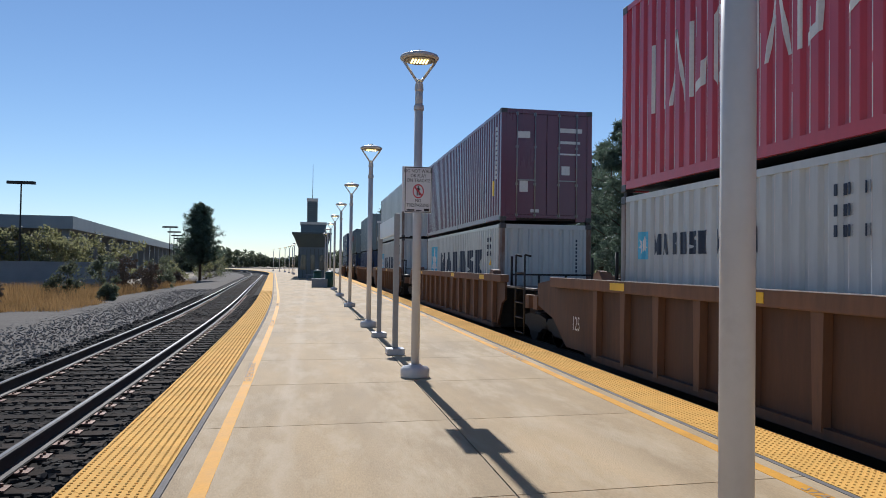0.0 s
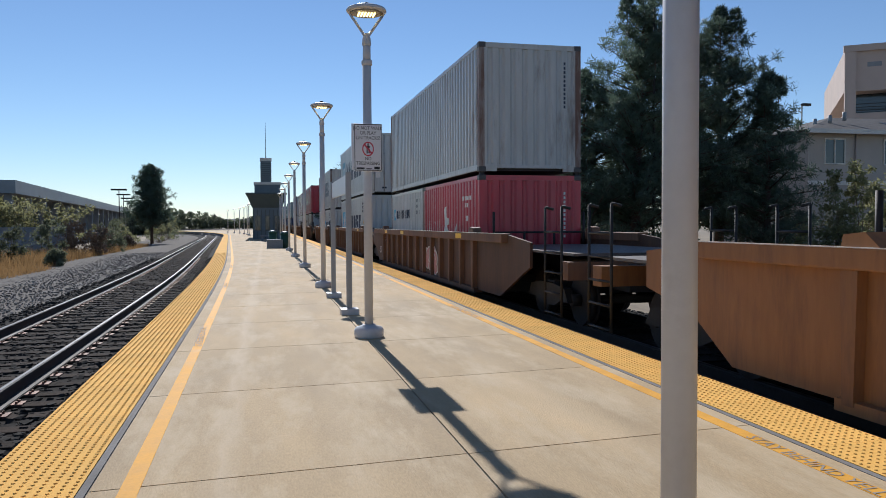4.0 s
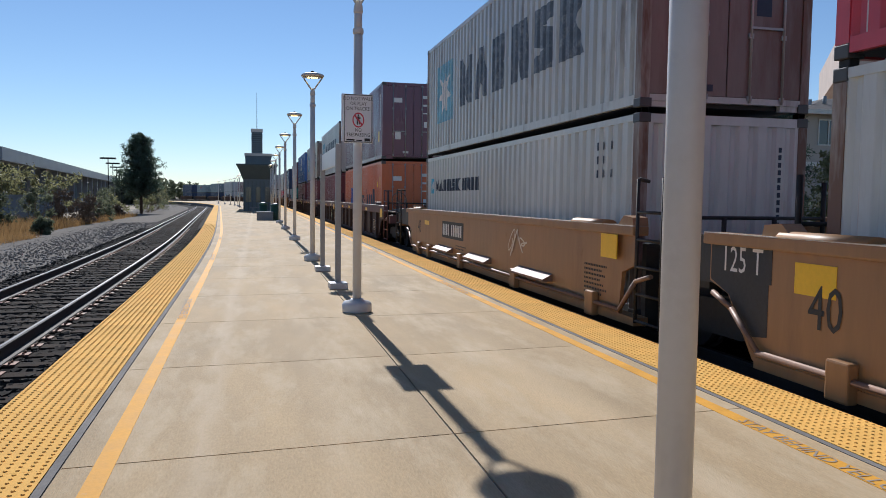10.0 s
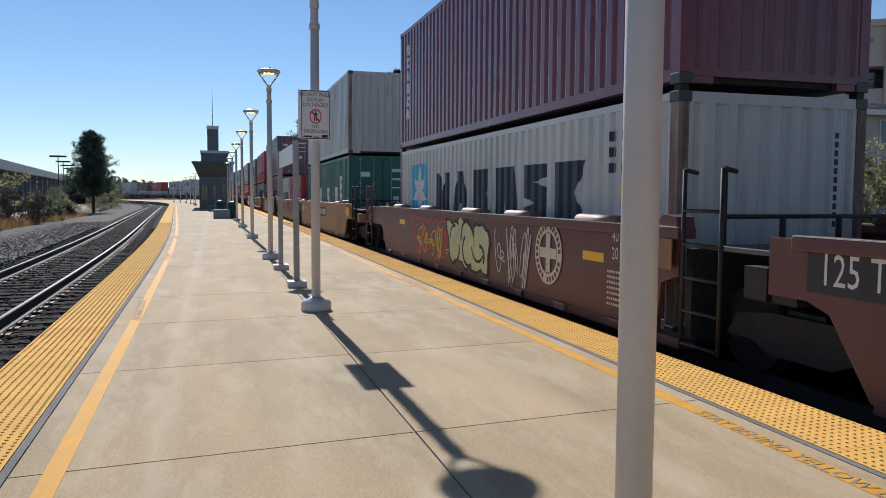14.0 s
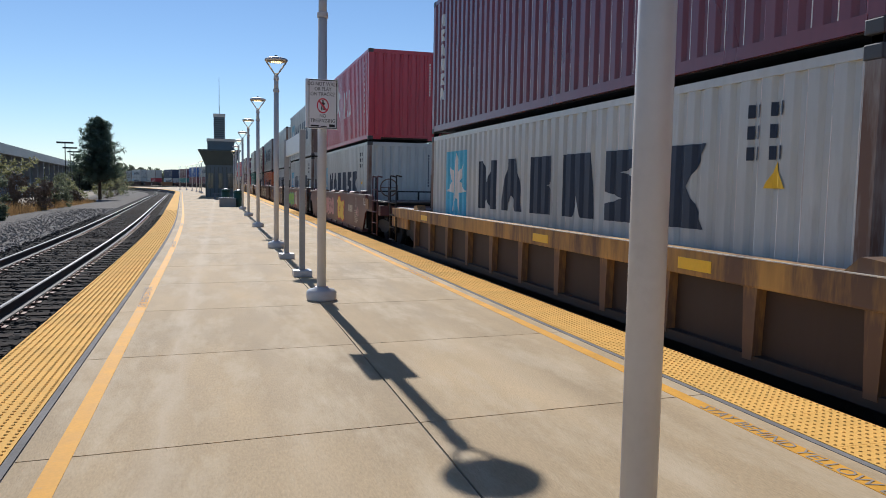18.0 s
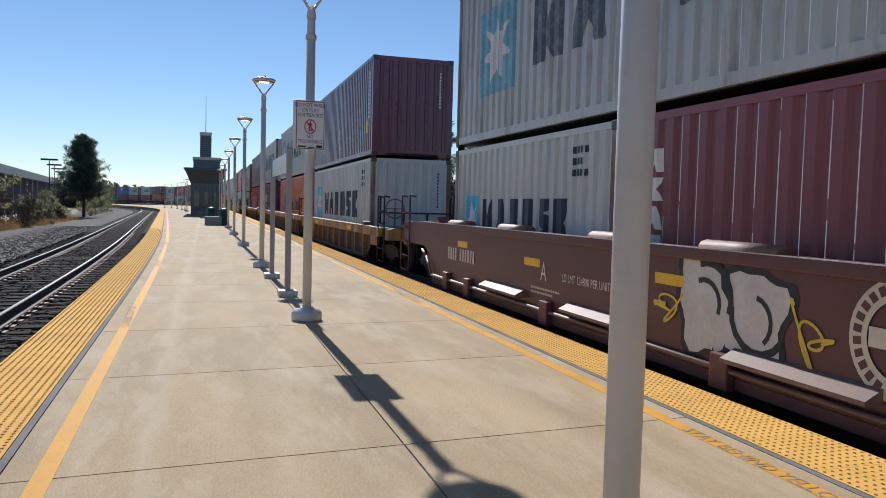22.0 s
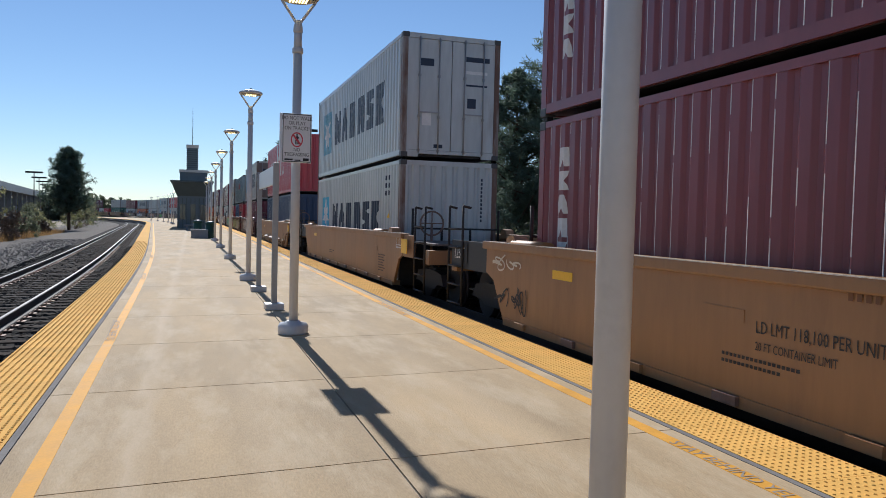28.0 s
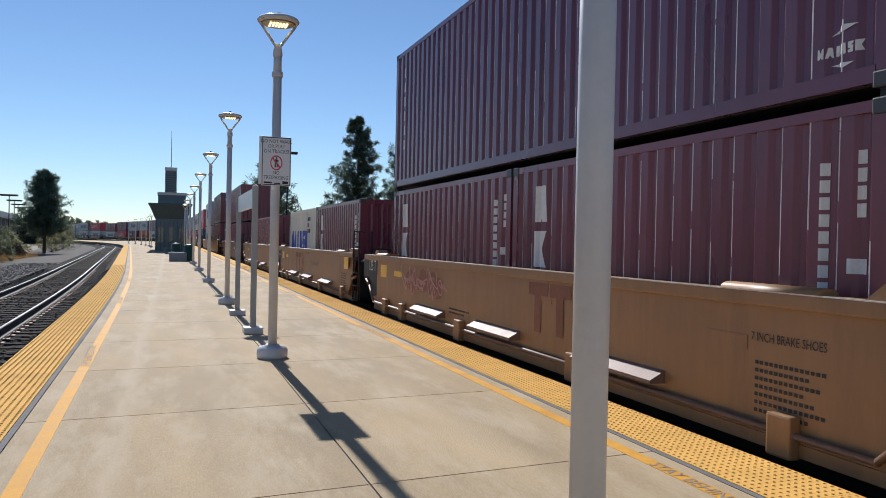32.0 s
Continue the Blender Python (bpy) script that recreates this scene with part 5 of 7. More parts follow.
def container(L, H, paint_m, style, ends, label, frame_m=None):
    """One container, origin at the middle of its rear lower edge; ends: 'doors' or 'wall' at the rear."""
    key = (L, H, paint_m.name, style, ends)
    if key in KINDS:
        return copy_thing(KINDS[key], pose(0, 0, 0))
    c = thing("shipping_container", label, "container", "stacked containers")
    fm = frame_m or paint_m
    me = shared(("side", L, H), lambda: side_mesh(L, H))
    near = part("side_wall", me, paint_m, c)
    far = part("side_wall", me, paint_m, c)
    far.matrix_basis = pose(0, L, 0, 0, 0, 180)
    part("roof", shared(("roof", L, H), lambda: bx(-HALF + 0.05, HALF - 0.05, 0.08, L - 0.08, H - 0.045, H - 0.015)), fm, c)
    part("floor", shared(("floor", L), lambda: bx(-HALF + 0.06, HALF - 0.06, 0.1, L - 0.1, 0.03, 0.15)), STEEL, c)
    for sx in (-1, 1):
        part("bottom_rail", shared(("brail", L, sx), lambda: bx(*sorted((sx * (HALF - 0.004), sx * (HALF - 0.06))), 0.16, L - 0.16, 0.040, 0.165)), fm, c)
        part("top_rail", shared(("trail", L, H, sx), lambda: bx(*sorted((sx * (HALF - 0.004), sx * (HALF - 0.06))), 0.16, L - 0.16, H - 0.095, H - 0.012)), fm, c)
        for y0, y1 in ((0.0, 0.155), (L - 0.155, L)):
            part("corner_post", shared(("post", H, sx, y0), lambda: bx(*sorted((sx * (HALF - 0.002), sx * (HALF - 0.13))), y0 + 0.004, y1 - 0.004, 0.12, H - 0.12)), RUSTPOST if paint_m in (MGREY, MGREY2, WHITEC) else fm, c)
            for z0 in (0.0, H - 0.118):
                part("corner_casting", shared(("cast", sx, y0, z0), lambda: bx(*sorted((sx * (HALF + 0.003), sx * (HALF - 0.16))), y0 - 0.003, y1 + 0.02 if y0 == 0 else y1 + 0.003, z0, z0 + 0.118, bev=0.012)), DARKC if fm is paint_m else fm, c)
    for yb in (0.0, L - 0.11):
        part("end_header", shared(("head", H, yb), lambda: bx(-HALF + 0.13, HALF - 0.13, yb + 0.004, yb + 0.106, H - 0.125, H - 0.01)), fm, c)
        part("end_sill", shared(("sill", yb), lambda: bx(-HALF + 0.13, HALF - 0.13, yb + 0.004, yb + 0.106, 0.085, 0.165)), fm, c)
        for sx in (-1, 1):
            part("sill_gusset", shared(("gusset", yb, sx), lambda: mesh_of("gusset", prism(B(), ((yb + 0.02, 0.012), (yb + 0.09, 0.012), (yb + 0.09, 0.09), (yb + 0.02, 0.09)), *sorted((sx * (HALF - 0.16), sx * (HALF - 0.42)))))), fm, c)
    e = part("end_wall", shared(("end", H), lambda: end_mesh(H)), paint_m, c)
    e.matrix_basis = pose(0, L, 0, 0, 0, 180) if ends == "doors" else pose(0, 0, 0)
    if ends == "doors":
        for sx in (-1, 1):
            d = part("door", shared(("door", H, sx), lambda: bx(*sorted((sx * 0.008, sx * (HALF - 0.13))), 0.02, 0.065, 0.17, H - 0.13, bev=0.008)), RUSTDOOR if paint_m is MGREY2 else paint_m, c)
            for k, xx in enumerate((0.32, 0.80)):
                def lock():
                    bm = B()
                    rod(bm, (sx * xx, -0.006, 0.10), (sx * xx, -0.006, H - 0.08), 0.017, 8)
                    for z in (0.16, H * 0.33, H * 0.66, H - 0.14):
                        box(bm, sx * xx - 0.035, sx * xx + 0.035, -0.012, 0.022, z - 0.03, z + 0.03)
                    return mesh_of("lock_rod", bm)
                part("lock_rod", shared(("lock", H, sx, k), lock), GREYPOST, d, "steel lock rod")
            part("door_handle", shared(("handle", H, sx), lambda: bx(*sorted((sx * 0.30, sx * 0.78)), -0.028, -0.010, H * 0.36, H * 0.36 + 0.03)), GREYPOST, d, "steel lock handle")
            for k, (x0, x1, z0, z1) in enumerate(((0.35, 0.95, 0.80, 0.84), (0.36, 0.9, 0.70, 0.725), (0.40, 0.62, 0.42, 0.5), (0.36, 0.9, 0.60, 0.615)) if sx > 0 else ((0.45, 0.8, 0.74, 0.80), (0.50, 0.72, 0.26, 0.36), (0.2, 0.42, 0.08, 0.11))):
                part("plate", shared(("plate", H, sx, k), lambda: bx(*sorted((sx * x0, sx * x1)), 0.0165, 0.0195, H * z0, H * z1)), DARKBLUE if paint_m in (MGREY, MGREY2) and k != 1 else WHITE, d, "printed data bars")
    else:
        part("number_column", shared(("ncol", H), lambda: mesh_of("n", [box(bm_, 0.80, 0.845, 0.006, 0.011, H - 0.45 - 0.098 * i, H - 0.385 - 0.098 * i) for bm_ in (B(),) for i in range(11)][-1])), DARKBLUE if paint_m in (MGREY, MGREY2) else WHITE, c, "painted number column")["kind"] = "stuff"
    # strips whose pale colour imitates sun on the ridge bends
    tagged(part("worn_ridge", shared(("ridge", L, H), lambda: ridge_mesh(L, H)), RIDGEGLINT, near, "pale painted sun glints along the pressed ridges"), kind="stuff")
    for i, (polys, m, lab) in enumerate(markings(style, L, H)):
        tagged(part("marking", shared(("mark", style, L, H, i), lambda: polys_on_side(L, polys, i)), m, near, lab), kind="stuff")
    KINDS[key] = c
    return c

# ---- well cars ----
LEN = 12.19


def blob(cy, cz, ry, rz, seed, n=26):
    g = np.random.default_rng(seed)
    a = [(g.uniform(0.02, 0.11), g.uniform(0, 6.28), k) for k in (2, 3, 4, 6)]
    out = []
    for i in range(n):
        t = 2 * math.pi * i / n
        r = 1.0 + sum(m * math.sin(k * t + f) for m, f, k in a)
        q = max(abs(math.cos(t)), abs(math.sin(t))) ** 0.8
        out.append((cy + ry * r * math.cos(t) / q, cz + rz * r * math.sin(t) / q))
    return out


def flat_shape(polys, x, lim=(0.06, 1.17), step=0.0):
    vs, fs = [], []
    for i, p in enumerate(polys):
        k = len(vs)
        vs += [(x - step * i, y, min(lim[1], max(lim[0], z))) for y, z in p]
        fs.append(tuple(range(k, k + len(p)))[::-1])
    me = bpy.data.meshes.new("paint")
    me.from_pydata(vs, [], fs)
    return me


def ribbon(pts, w):
    """Quads of a painted stroke of width w along the points, mitred at the bends."""
    left, right = [], []
    for i, (a, b) in enumerate(pts):
        p, q = pts[max(0, i - 1)], pts[min(len(pts) - 1, i + 1)]
        k = math.hypot(q[0] - p[0], q[1] - p[1]) or 1.0
        ny, nz = -(q[1] - p[1]) / k * w / 2, (q[0] - p[0]) / k * w / 2
        left.append((a + ny, b + nz)), right.append((a - ny, b - nz))
    return [[left[i], right[i], right[i + 1], left[i + 1]] for i in range(len(pts) - 1)]


def scrawl(g, cy, cz, ry, rz, n, turns):
    """A looping hand-drawn line through a patch."""
    f, q, r = g.uniform(0, 6.28), g.uniform(0.6, 1.6), g.uniform(0.4, 0.9)
    return [(cy + ry * (0.75 * math.sin(turns * 6.28 * i / n + f) * r + (0.5 - i / n) * 1.1), cz + rz * math.sin(turns * q * 6.28 * i / n + 2 * f) * (0.55 + 0.45 * math.cos(3.1 * i / n + f))) for i in range(n + 1)]


def graffiti(unit, x, spec, seed):
    """Sprayed shapes: an outline under each filled shape, curved strokes over it, drips; a bare scrawl where there is no fill."""
    for j, (y0, y1, z0, z1, fill, line) in enumerate(spec):
        g = np.random.default_rng(seed + 13 * j + 5)
        if fill is None:
            n = max(1, round((y1 - y0) / 0.55))
            ps = []
            for i in range(n):
                ps += ribbon(scrawl(g, y0 + (y1 - y0) * (i + 0.5) / n, (z0 + z1) / 2, (y1 - y0) / n * 0.55, (z1 - z0) / 2, 44, g.uniform(2.4, 3.8)), 0.026)
            tagged(part("graffiti_scrawl", flat_shape(ps, x - 0.0095, step=0.00002), line, unit, "thin sprayed scrawl"), kind="stuff")
            continue
        n = max(2, round((y1 - y0) / 0.62))
        w = (y1 - y0) / n
        outer, inner, marks = [], [], []
        for i in range(n):
            cy, cz = y0 + w * (i + 0.5), (z0 + z1) / 2 + g.uniform(-0.04, 0.04)
            s = seed + 17 * i + 101 * j
            hh = (z1 - z0) * (0.42 + 0.10 * g.random())
            b = [(a + (0.22 if s % 3 else -0.14) * (q - cz), q) for a, q in blob(cy, cz, w * 0.62, hh, s)]
            outer.append(b)
            inner.append([(cy + (a - cy) * 0.82, cz + (q - cz) * 0.88) for a, q in b])
            for _ in range(2):
                t0, t1, r = g.uniform(0, 6.28), g.uniform(1.2, 3.4), g.uniform(0.25, 0.5)
                c0, c1 = cy + g.uniform(-0.2, 0.2) * w, cz + g.uniform(-0.22, 0.22) * (z1 - z0)
                marks += ribbon([(c0 + w * r * math.cos(t0 + t1 * k / 7), c1 + (z1 - z0) * r * 0.7 * math.sin(t0 + t1 * k / 7)) for k in range(8)], 0.045 + 0.03 * g.random())
            if g.random() < 0.6:
                d0, d1 = cy + g.uniform(-0.3, 0.3) * w, g.uniform(0.12, 0.3)
                marks += ribbon([(d0, cz - hh * 0.8), (d0 + 0.006, cz - hh * 0.8 - d1)], 0.018)
        for i, (a, b) in enumerate(zip(outer, inner)):
            part("graffiti_outline", flat_shape([a], x - 0.003 - 0.0015 * j - 0.0004 * (i % 2)), line, unit, "sprayed outline shape")
            part("graffiti_fill", flat_shape([b], x - 0.0055 - 0.0015 * j - 0.0004 * (i % 2)), fill, unit, "sprayed filled shape")
        tagged(part("graffiti_linework", flat_shape(marks, x - 0.0080 - 0.0015 * j, step=0.00002), line, unit, "sprayed strokes"), kind="stuff")


def truck():
    bm = B()
    for sx in (-1, 1):
        prism(bm, ((-0.95, -0.02), (-0.8, 0.2), (-0.35, 0.26), (0.35, 0.26), (0.8, 0.2), (0.95, -0.02), (0.6, -0.02), (0.35, -0.12), (-0.35, -0.12), (-0.6, -0.02)), sx * 1.0 - 0.07, sx * 1.0 + 0.07)
    box(bm, -1.0, 1.0, -0.22, 0.22, 0.05, 0.3)
    return mesh_of("truck_frame", bm)


def wheel_mesh():
    bm = B()
    for sx in (-1, 1):
        a, b = sx * 0.68, sx * 0.82
        rod(bm, (a, 0, 0), (b, 0, 0), 0.42, 22)
        rod(bm, (sx * 0.66, 0, 0), (sx * 0.70, 0, 0), 0.455, 22)
        rod(bm, (b, 0, 0), (b + sx * 0.16, 0, 0), 0.10, 10)
    rod(bm, (-0.68, 0, 0), (0.68, 0, 0), 0.08, 10)
    return mesh_of("wheelset", bm)


def add_truck(unit, y):
    t = part("truck", shared("truck", truck), STEEL, unit, "dark cast truck frame")
    t.matrix_basis = pose(0, y, 0.20)
    for dy in (-0.88, 0.88):
        w = part("wheelset", shared("wheel", wheel_mesh), WHEEL, t, "rusty steel wheelset")
        w.matrix_basis = pose(0, dy, RAILZ + 0.42 - 0.20)


UNITS = {}
TOP = {"rib": 1.30, "low": 0.93, "beam": 1.225, "smooth": 1.195}     # height of the top chord
CHORD = {"rib": 1.125, "low": 0.685, "beam": 0.95, "smooth": 1.08}   # its lower edge


def side_outline(z, back=0.0, fore=0.0):
    """Outline of a side sheet, cut up at both ends over the trucks; back, fore: how much further it reaches."""
    a, b = z - 0.02, min(0.72, z - 0.4)
    tip = ((13.44 + 0.5 * fore, a), (13.44 + fore, a - 0.12)) if fore else ((13.44, a),)
    tail = ((-1.25 - 0.5 * back, a), (-1.25 - back, a - 0.12)) if back > 0 else ((-1.25 - back, a),)
    return (*tail[::-1][:1], (-1.25 - back, b), (-0.95 - back, b - 0.1), (-0.55 - back * 0.6, 0.06), (12.74 + 0.58 * fore, 0.06), (13.14 + 0.72 * fore, b - 0.2 if fore else b - 0.1), (13.44 + fore, b), *tip[::-1], *tail[:-1][::-1])


def well_unit(style, paint_m, rear, front, label, sprays=(), texts=(), seed=0, medal=False):
    """One well of a car; rear/front: 'joint' to the next well of the car, 'end' with coupler and steps."""
    u = thing("well_car", label, "rail car", "well cars")
    ribbed = style in ("rib", "low", "beam")
    top = TOP[style]
    mk = paint_m
    fore = 2.5 if style == "rib" else 0.0      # the ribbed cars reach further forward
    back = 2.6 if rear == "long" else (-0.8 if style == "smooth" and rear == "joint" else 0.0)
    reach_r = 1.62 if rear == "joint" else (5.6 if rear == "long" else 3.3 if style == "rib" else 3.05)
    reach_f = 1.62 if front == "joint" else (5.25 if front == "long" else 4.0 if style == "rib" else 3.05)
    rear, front = ("joint" if q == "joint" else "end" for q in (rear, front))
    # sheets behind the ribs take the colours that include recess shade
    sheet = paint_m if paint_m is ORANGEOLD else {"low": DARKSIDE, "beam": SOOTSHADE, "rib": RUSTSHADE}.get(style, paint_m)
    for sx in (-1, 1):
        def side():
            bm = B()
            x = 1.40 if ribbed else 1.475
            prism(bm, side_outline(top, back, fore), sx * x, sx * (x - 0.05))
            return mesh_of("side_sheet", bm)
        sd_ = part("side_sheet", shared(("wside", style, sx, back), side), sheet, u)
        if sx < 0:
            near = sd_
        zt = CHORD[style]
        def chord():
            bm = B()
            box(bm, *sorted((sx * 1.53, sx * 1.32)), -1.3 - back * (0.5 if back > 0 else 1), 13.5 + 0.5 * fore, zt, top, bev=0.018)
            return mesh_of("top_chord", bm)
        part("top_chord", shared(("chord", style, sx, back), chord), mk, u)
        if sx < 0:
            # added strip: the chord's sunlit line put into colour
            part("worn_edge", shared(("wedge", style, back), lambda: bx(-1.534, -1.50, -1.28 - back * (0.5 if back > 0 else 1), 13.48 + 0.5 * fore, top - 0.004, top + 0.005)), EDGEGLINT, u, "pale strip painted as a sunlit top edge")
        part("bottom_chord", shared(("bchord", sx), lambda: bx(*sorted((sx * 1.49, sx * 1.30)), -0.5, 12.7, 0.0, 0.10)), sheet, u)
        if ribbed:
            pitch = {"rib": 1.02, "low": 1.2, "beam": 1.53}[style]
            n = int(13.0 / pitch)
            def rib():
                bm = B()
                prism(bm, ((-0.06, 0.06), (0.06, 0.06), (0.09, zt), (-0.09, zt)), sx * 1.402, sx * 1.50)
                return mesh_of("rib", bm)
            for i in range(n + 1 if sx < 0 else 0):
                r = part("rib", shared(("rib", style, sx), rib), SOOTSHADE if style == "beam" else mk, u)
                r.matrix_basis = pose(0, -0.35 + i * (12.9 / n), 0)
    part("well_floor", shared("wfloor", lambda: bx(-1.28, 1.28, -0.3, 12.5, -0.02, 0.05)), STEEL, u)
    for sy, typ in ((-1, rear), (1, front)):
        y = lambda d: -d if sy < 0 else LEN + d
        out = reach_r if sy < 0 else reach_f
        yr_ = lambda a, b: sorted((y(a), y(b)))
        part("bulkhead", shared(("bulk", sy, style), lambda: bx(-1.3, 1.3, *yr_(0.32, 0.42), 0.05, min(0.98, top - 0.1))), STEEL, u)
        part("end_frame", shared(("frame", sy, typ, out), lambda: bx(-0.42, 0.42, *yr_(0.42, out + 0.05), 0.42, 0.86)), STEEL, u)
        part("end_beam", shared(("beam", sy, typ, out), lambda: bx(-1.42, 1.42, *yr_(out - 0.28, out), 0.62, 0.90)), mk if typ == "end" else STEEL, u)
        part("walkway", shared(("deck", sy, typ, style, out), lambda: bx(-1.30, 1.30, *yr_(0.62, out - 0.05), min(0.99, top - 0.05), min(1.03, top - 0.01))), GRATE, u, "open grating walkway")
        # flared end panel behind the side sheet
        for sx in (-1, 1):
            bare = style == "rib" or (style == "smooth" and typ == "joint" and sy < 0)
            def panel():
                bm = B()
                a, b = y(1.20), y(1.62 if typ == "joint" else 2.05 if sy < 0 else 2.95)
                prism(bm, ((a, top - 0.03), (b, top - 0.03), (b, top - 0.5), (a, top - 0.5)), sx * 1.46, sx * 1.40)
                return mesh_of("end_panel", bm)
            if not bare:
                part("end_panel", shared(("epanel", sy, typ, sx, style), panel), TARN if sy > 0 and mk is TAN else mk, u)
            if sx < 0 or typ == "end":
                def ladder():
                    bm = B()
                    a, b = y(0.55 if typ == "joint" else out - 0.75), y(1.12 if typ == "joint" else out - 0.05)
                    for yy in (a, b):
                        rod(bm, (sx * 1.50, yy, 0.05), (sx * 1.50, yy, 1.75), 0.022, 8)
                        rod(bm, (sx * 1.50, yy, 1.75), (sx * 1.36, yy, 1.72), 0.022, 8)
                    for z in (0.08, 0.40, 0.72, 1.04, 1.36):
                        rod(bm, (sx * 1.50, a, z), (sx * 1.50, b, z), 0.018, 8)
                    return mesh_of("ladder", bm)
                if (typ == "end" or sy < 0) and not (style == "rib" and sy > 0 and out < 5):
                    part("ladder", shared(("ladder", sy, typ, sx, out), ladder), BOXCAR if (typ == "end" and mk in (OXIDE, BOXCAR)) else STEEL, u, "steel steps and grab rail")
        if typ == "end" and style in ("beam", "low"):
            for sx in (-1, 1):
                part("chord_extension", shared(("chext", sy, sx, style), lambda: bx(*sorted((sx * 1.528, sx * 1.40)), *yr_(1.31, 2.4), zt + 0.004, top - 0.004, bev=0.012)), mk, u)
        if typ == "end":
            def wheel_ring():
                bm = B()
                c, n = (-0.72, y(0.95), 1.42), 20
                ring = [(c[0] + 0.27 * math.cos(6.2832 * k / n), c[1], c[2] + 0.27 * math.sin(6.2832 * k / n)) for k in range(n + 1)]
                tube(bm, ring, 0.022, 6)
                for k in range(0, n, 5):
                    rod(bm, c, ring[k], 0.014, 6)
                rod(bm, (c[0], c[1], c[2] - 0.9), (c[0], c[1], c[2]), 0.03, 8)
                return mesh_of("brake_wheel", bm)
            if sy < 0 and style != "rib":
                part("brake_wheel", shared(("bwheel", sy), wheel_ring), PIPE, u, "hand brake wheel on a short post")
        def guard():
            bm = B()
            yy = y(0.55)
            for x in (-1.05, -0.35, 0.35, 1.05):
                rod(bm, (x, yy, 0.98), (x, yy, 1.75 if abs(x) > 1 else 1.3), 0.03, 8)
            rod(bm, (-1.05, yy, 1.3), (1.05, yy, 1.3), 0.022, 8)
            return mesh_of("guard_rail", bm)
        part("guard_rail", shared(("guard", sy), guard), STEEL, u)
        for sx in (-1, 1):
            part("guide_bracket", shared(("guide", sy, sx, style), lambda: mesh_of("g", prism(B(), ((y(0.05), top), (y(0.45), top), (y(0.42), top + 0.10), (y(0.20), top + 0.12)), sx * 1.50, sx * 1.30))), mk, u, "flared container guide")
        if typ == "end":
            def coupler():
                bm = B()
                box(bm, -0.12, 0.12, *yr_(out, out + 0.75), 0.50, 0.74)
                box(bm, -0.2, 0.2, *yr_(out + 0.62, out + 0.92), 0.46, 0.80)
                tube(bm, [(0.45, y(out), 0.55), (0.45, y(out + 0.3), 0.2), (0.3, y(out + 0.8), 0.18)], 0.03)
                return mesh_of("coupler", bm)
            if not (style == "rib" and sy > 0):
                part("coupler", shared(("coupler", sy, out), coupler), STEEL, u)
            add_truck(u, y(out - 0.7 if style == "rib" and out < 5 else out - 1.8 if out > 5 else 1.95))
        elif sy < 0:
            add_truck(u, y(1.62))
    xs = -1.475 if not ribbed else -1.53
    # reflectors and small lettering on the side that faces the platform
    refl = {"smooth": ((1.3, 0.72), (4.6, 0.80), (7.9, 0.72), (10.9, 0.80)), "rib": ((0.7, 1.16), (4.8, 1.16), (8.2, 1.16), (11.6, 1.16)), "low": ((1.7, 0.74), (5.3, 0.74), (8.9, 0.74), (11.6, 0.74)), "beam": ((1.95, 0.99), (4.9, 0.99), (7.8, 0.99), (10.6, 0.99))}[style]
    for i, (yy, zz) in enumerate(refl):
        if medal and abs(yy - medal[0]) < 0.85:
            continue
        part("reflector", shared(("refl", style, i), lambda: bx(xs - 0.006, xs - 0.001, yy - 0.26, yy + 0.26, zz, zz + 0.11)), YELLOW if ((seed + i) % 3 and paint_m is not TAN) or i == 3 else mk, u, "yellow reflective strip")
    for yy in () if style in ("rib", "low") else ((-1.85,) if style == "beam" and rear == "end" else (-1.62,) if rear == "end" else (0.1,) if paint_m is TAN else (-0.2,)):
        part("placard", shared(("placard", yy, style), lambda: bx(-1.545, -1.532, yy - 0.22, yy + 0.22, top - 0.42, top - 0.12)), FADEDPANEL if paint_m is OXIDE else YELLOW, u, "square yellow panel at the car end")
    if style == "smooth" and rear == "end":
        part("data_frame", shared("dataframe", lambda: mesh_of("data_frame", [box(bm_, xs - 0.006, xs - 0.001, *q) for bm_ in (B(),) for q in ((-1.20, -1.17, 0.86, 1.14), (-0.76, -0.73, 0.86, 1.14), (-1.17, -0.76, 1.11, 1.14), (-1.17, -0.76, 0.86, 0.89), (-0.99, -0.97, 0.94, 1.11), (-1.17, -0.76, 0.92, 0.94))][-1])), WHITE, u, "white painted frame for inspection marks")
    if paint_m is TAN and front == "joint":
        part("end_plate", shared("endplate", lambda: mesh_of("end_plate", prism(B(), ((12.55, 0.30), (12.85, 0.26), (13.12, 0.62), (13.42, 0.74), (13.42, top - 0.03), (12.55, top - 0.03)), xs - 0.0035, xs - 0.0005))), TARN, u, "black painted end of the side")
        part("placard", shared("fplacard", lambda: bx(xs - 0.006, xs - 0.001, 11.75, 12.22, 0.74, 1.0)), YELLOW, u, "orange-yellow panel beside the black end")
    if style == "smooth" and "pipes" not in label:
        for i in range(9):
            part("sill_tab", shared(("tab", i), lambda: bx(-1.53, -1.476, 0.55 + i * 1.42, 0.85 + i * 1.42, 0.02, 0.10)), STEPSTEEL if i % 2 else mk, u, "short tab below the sill")
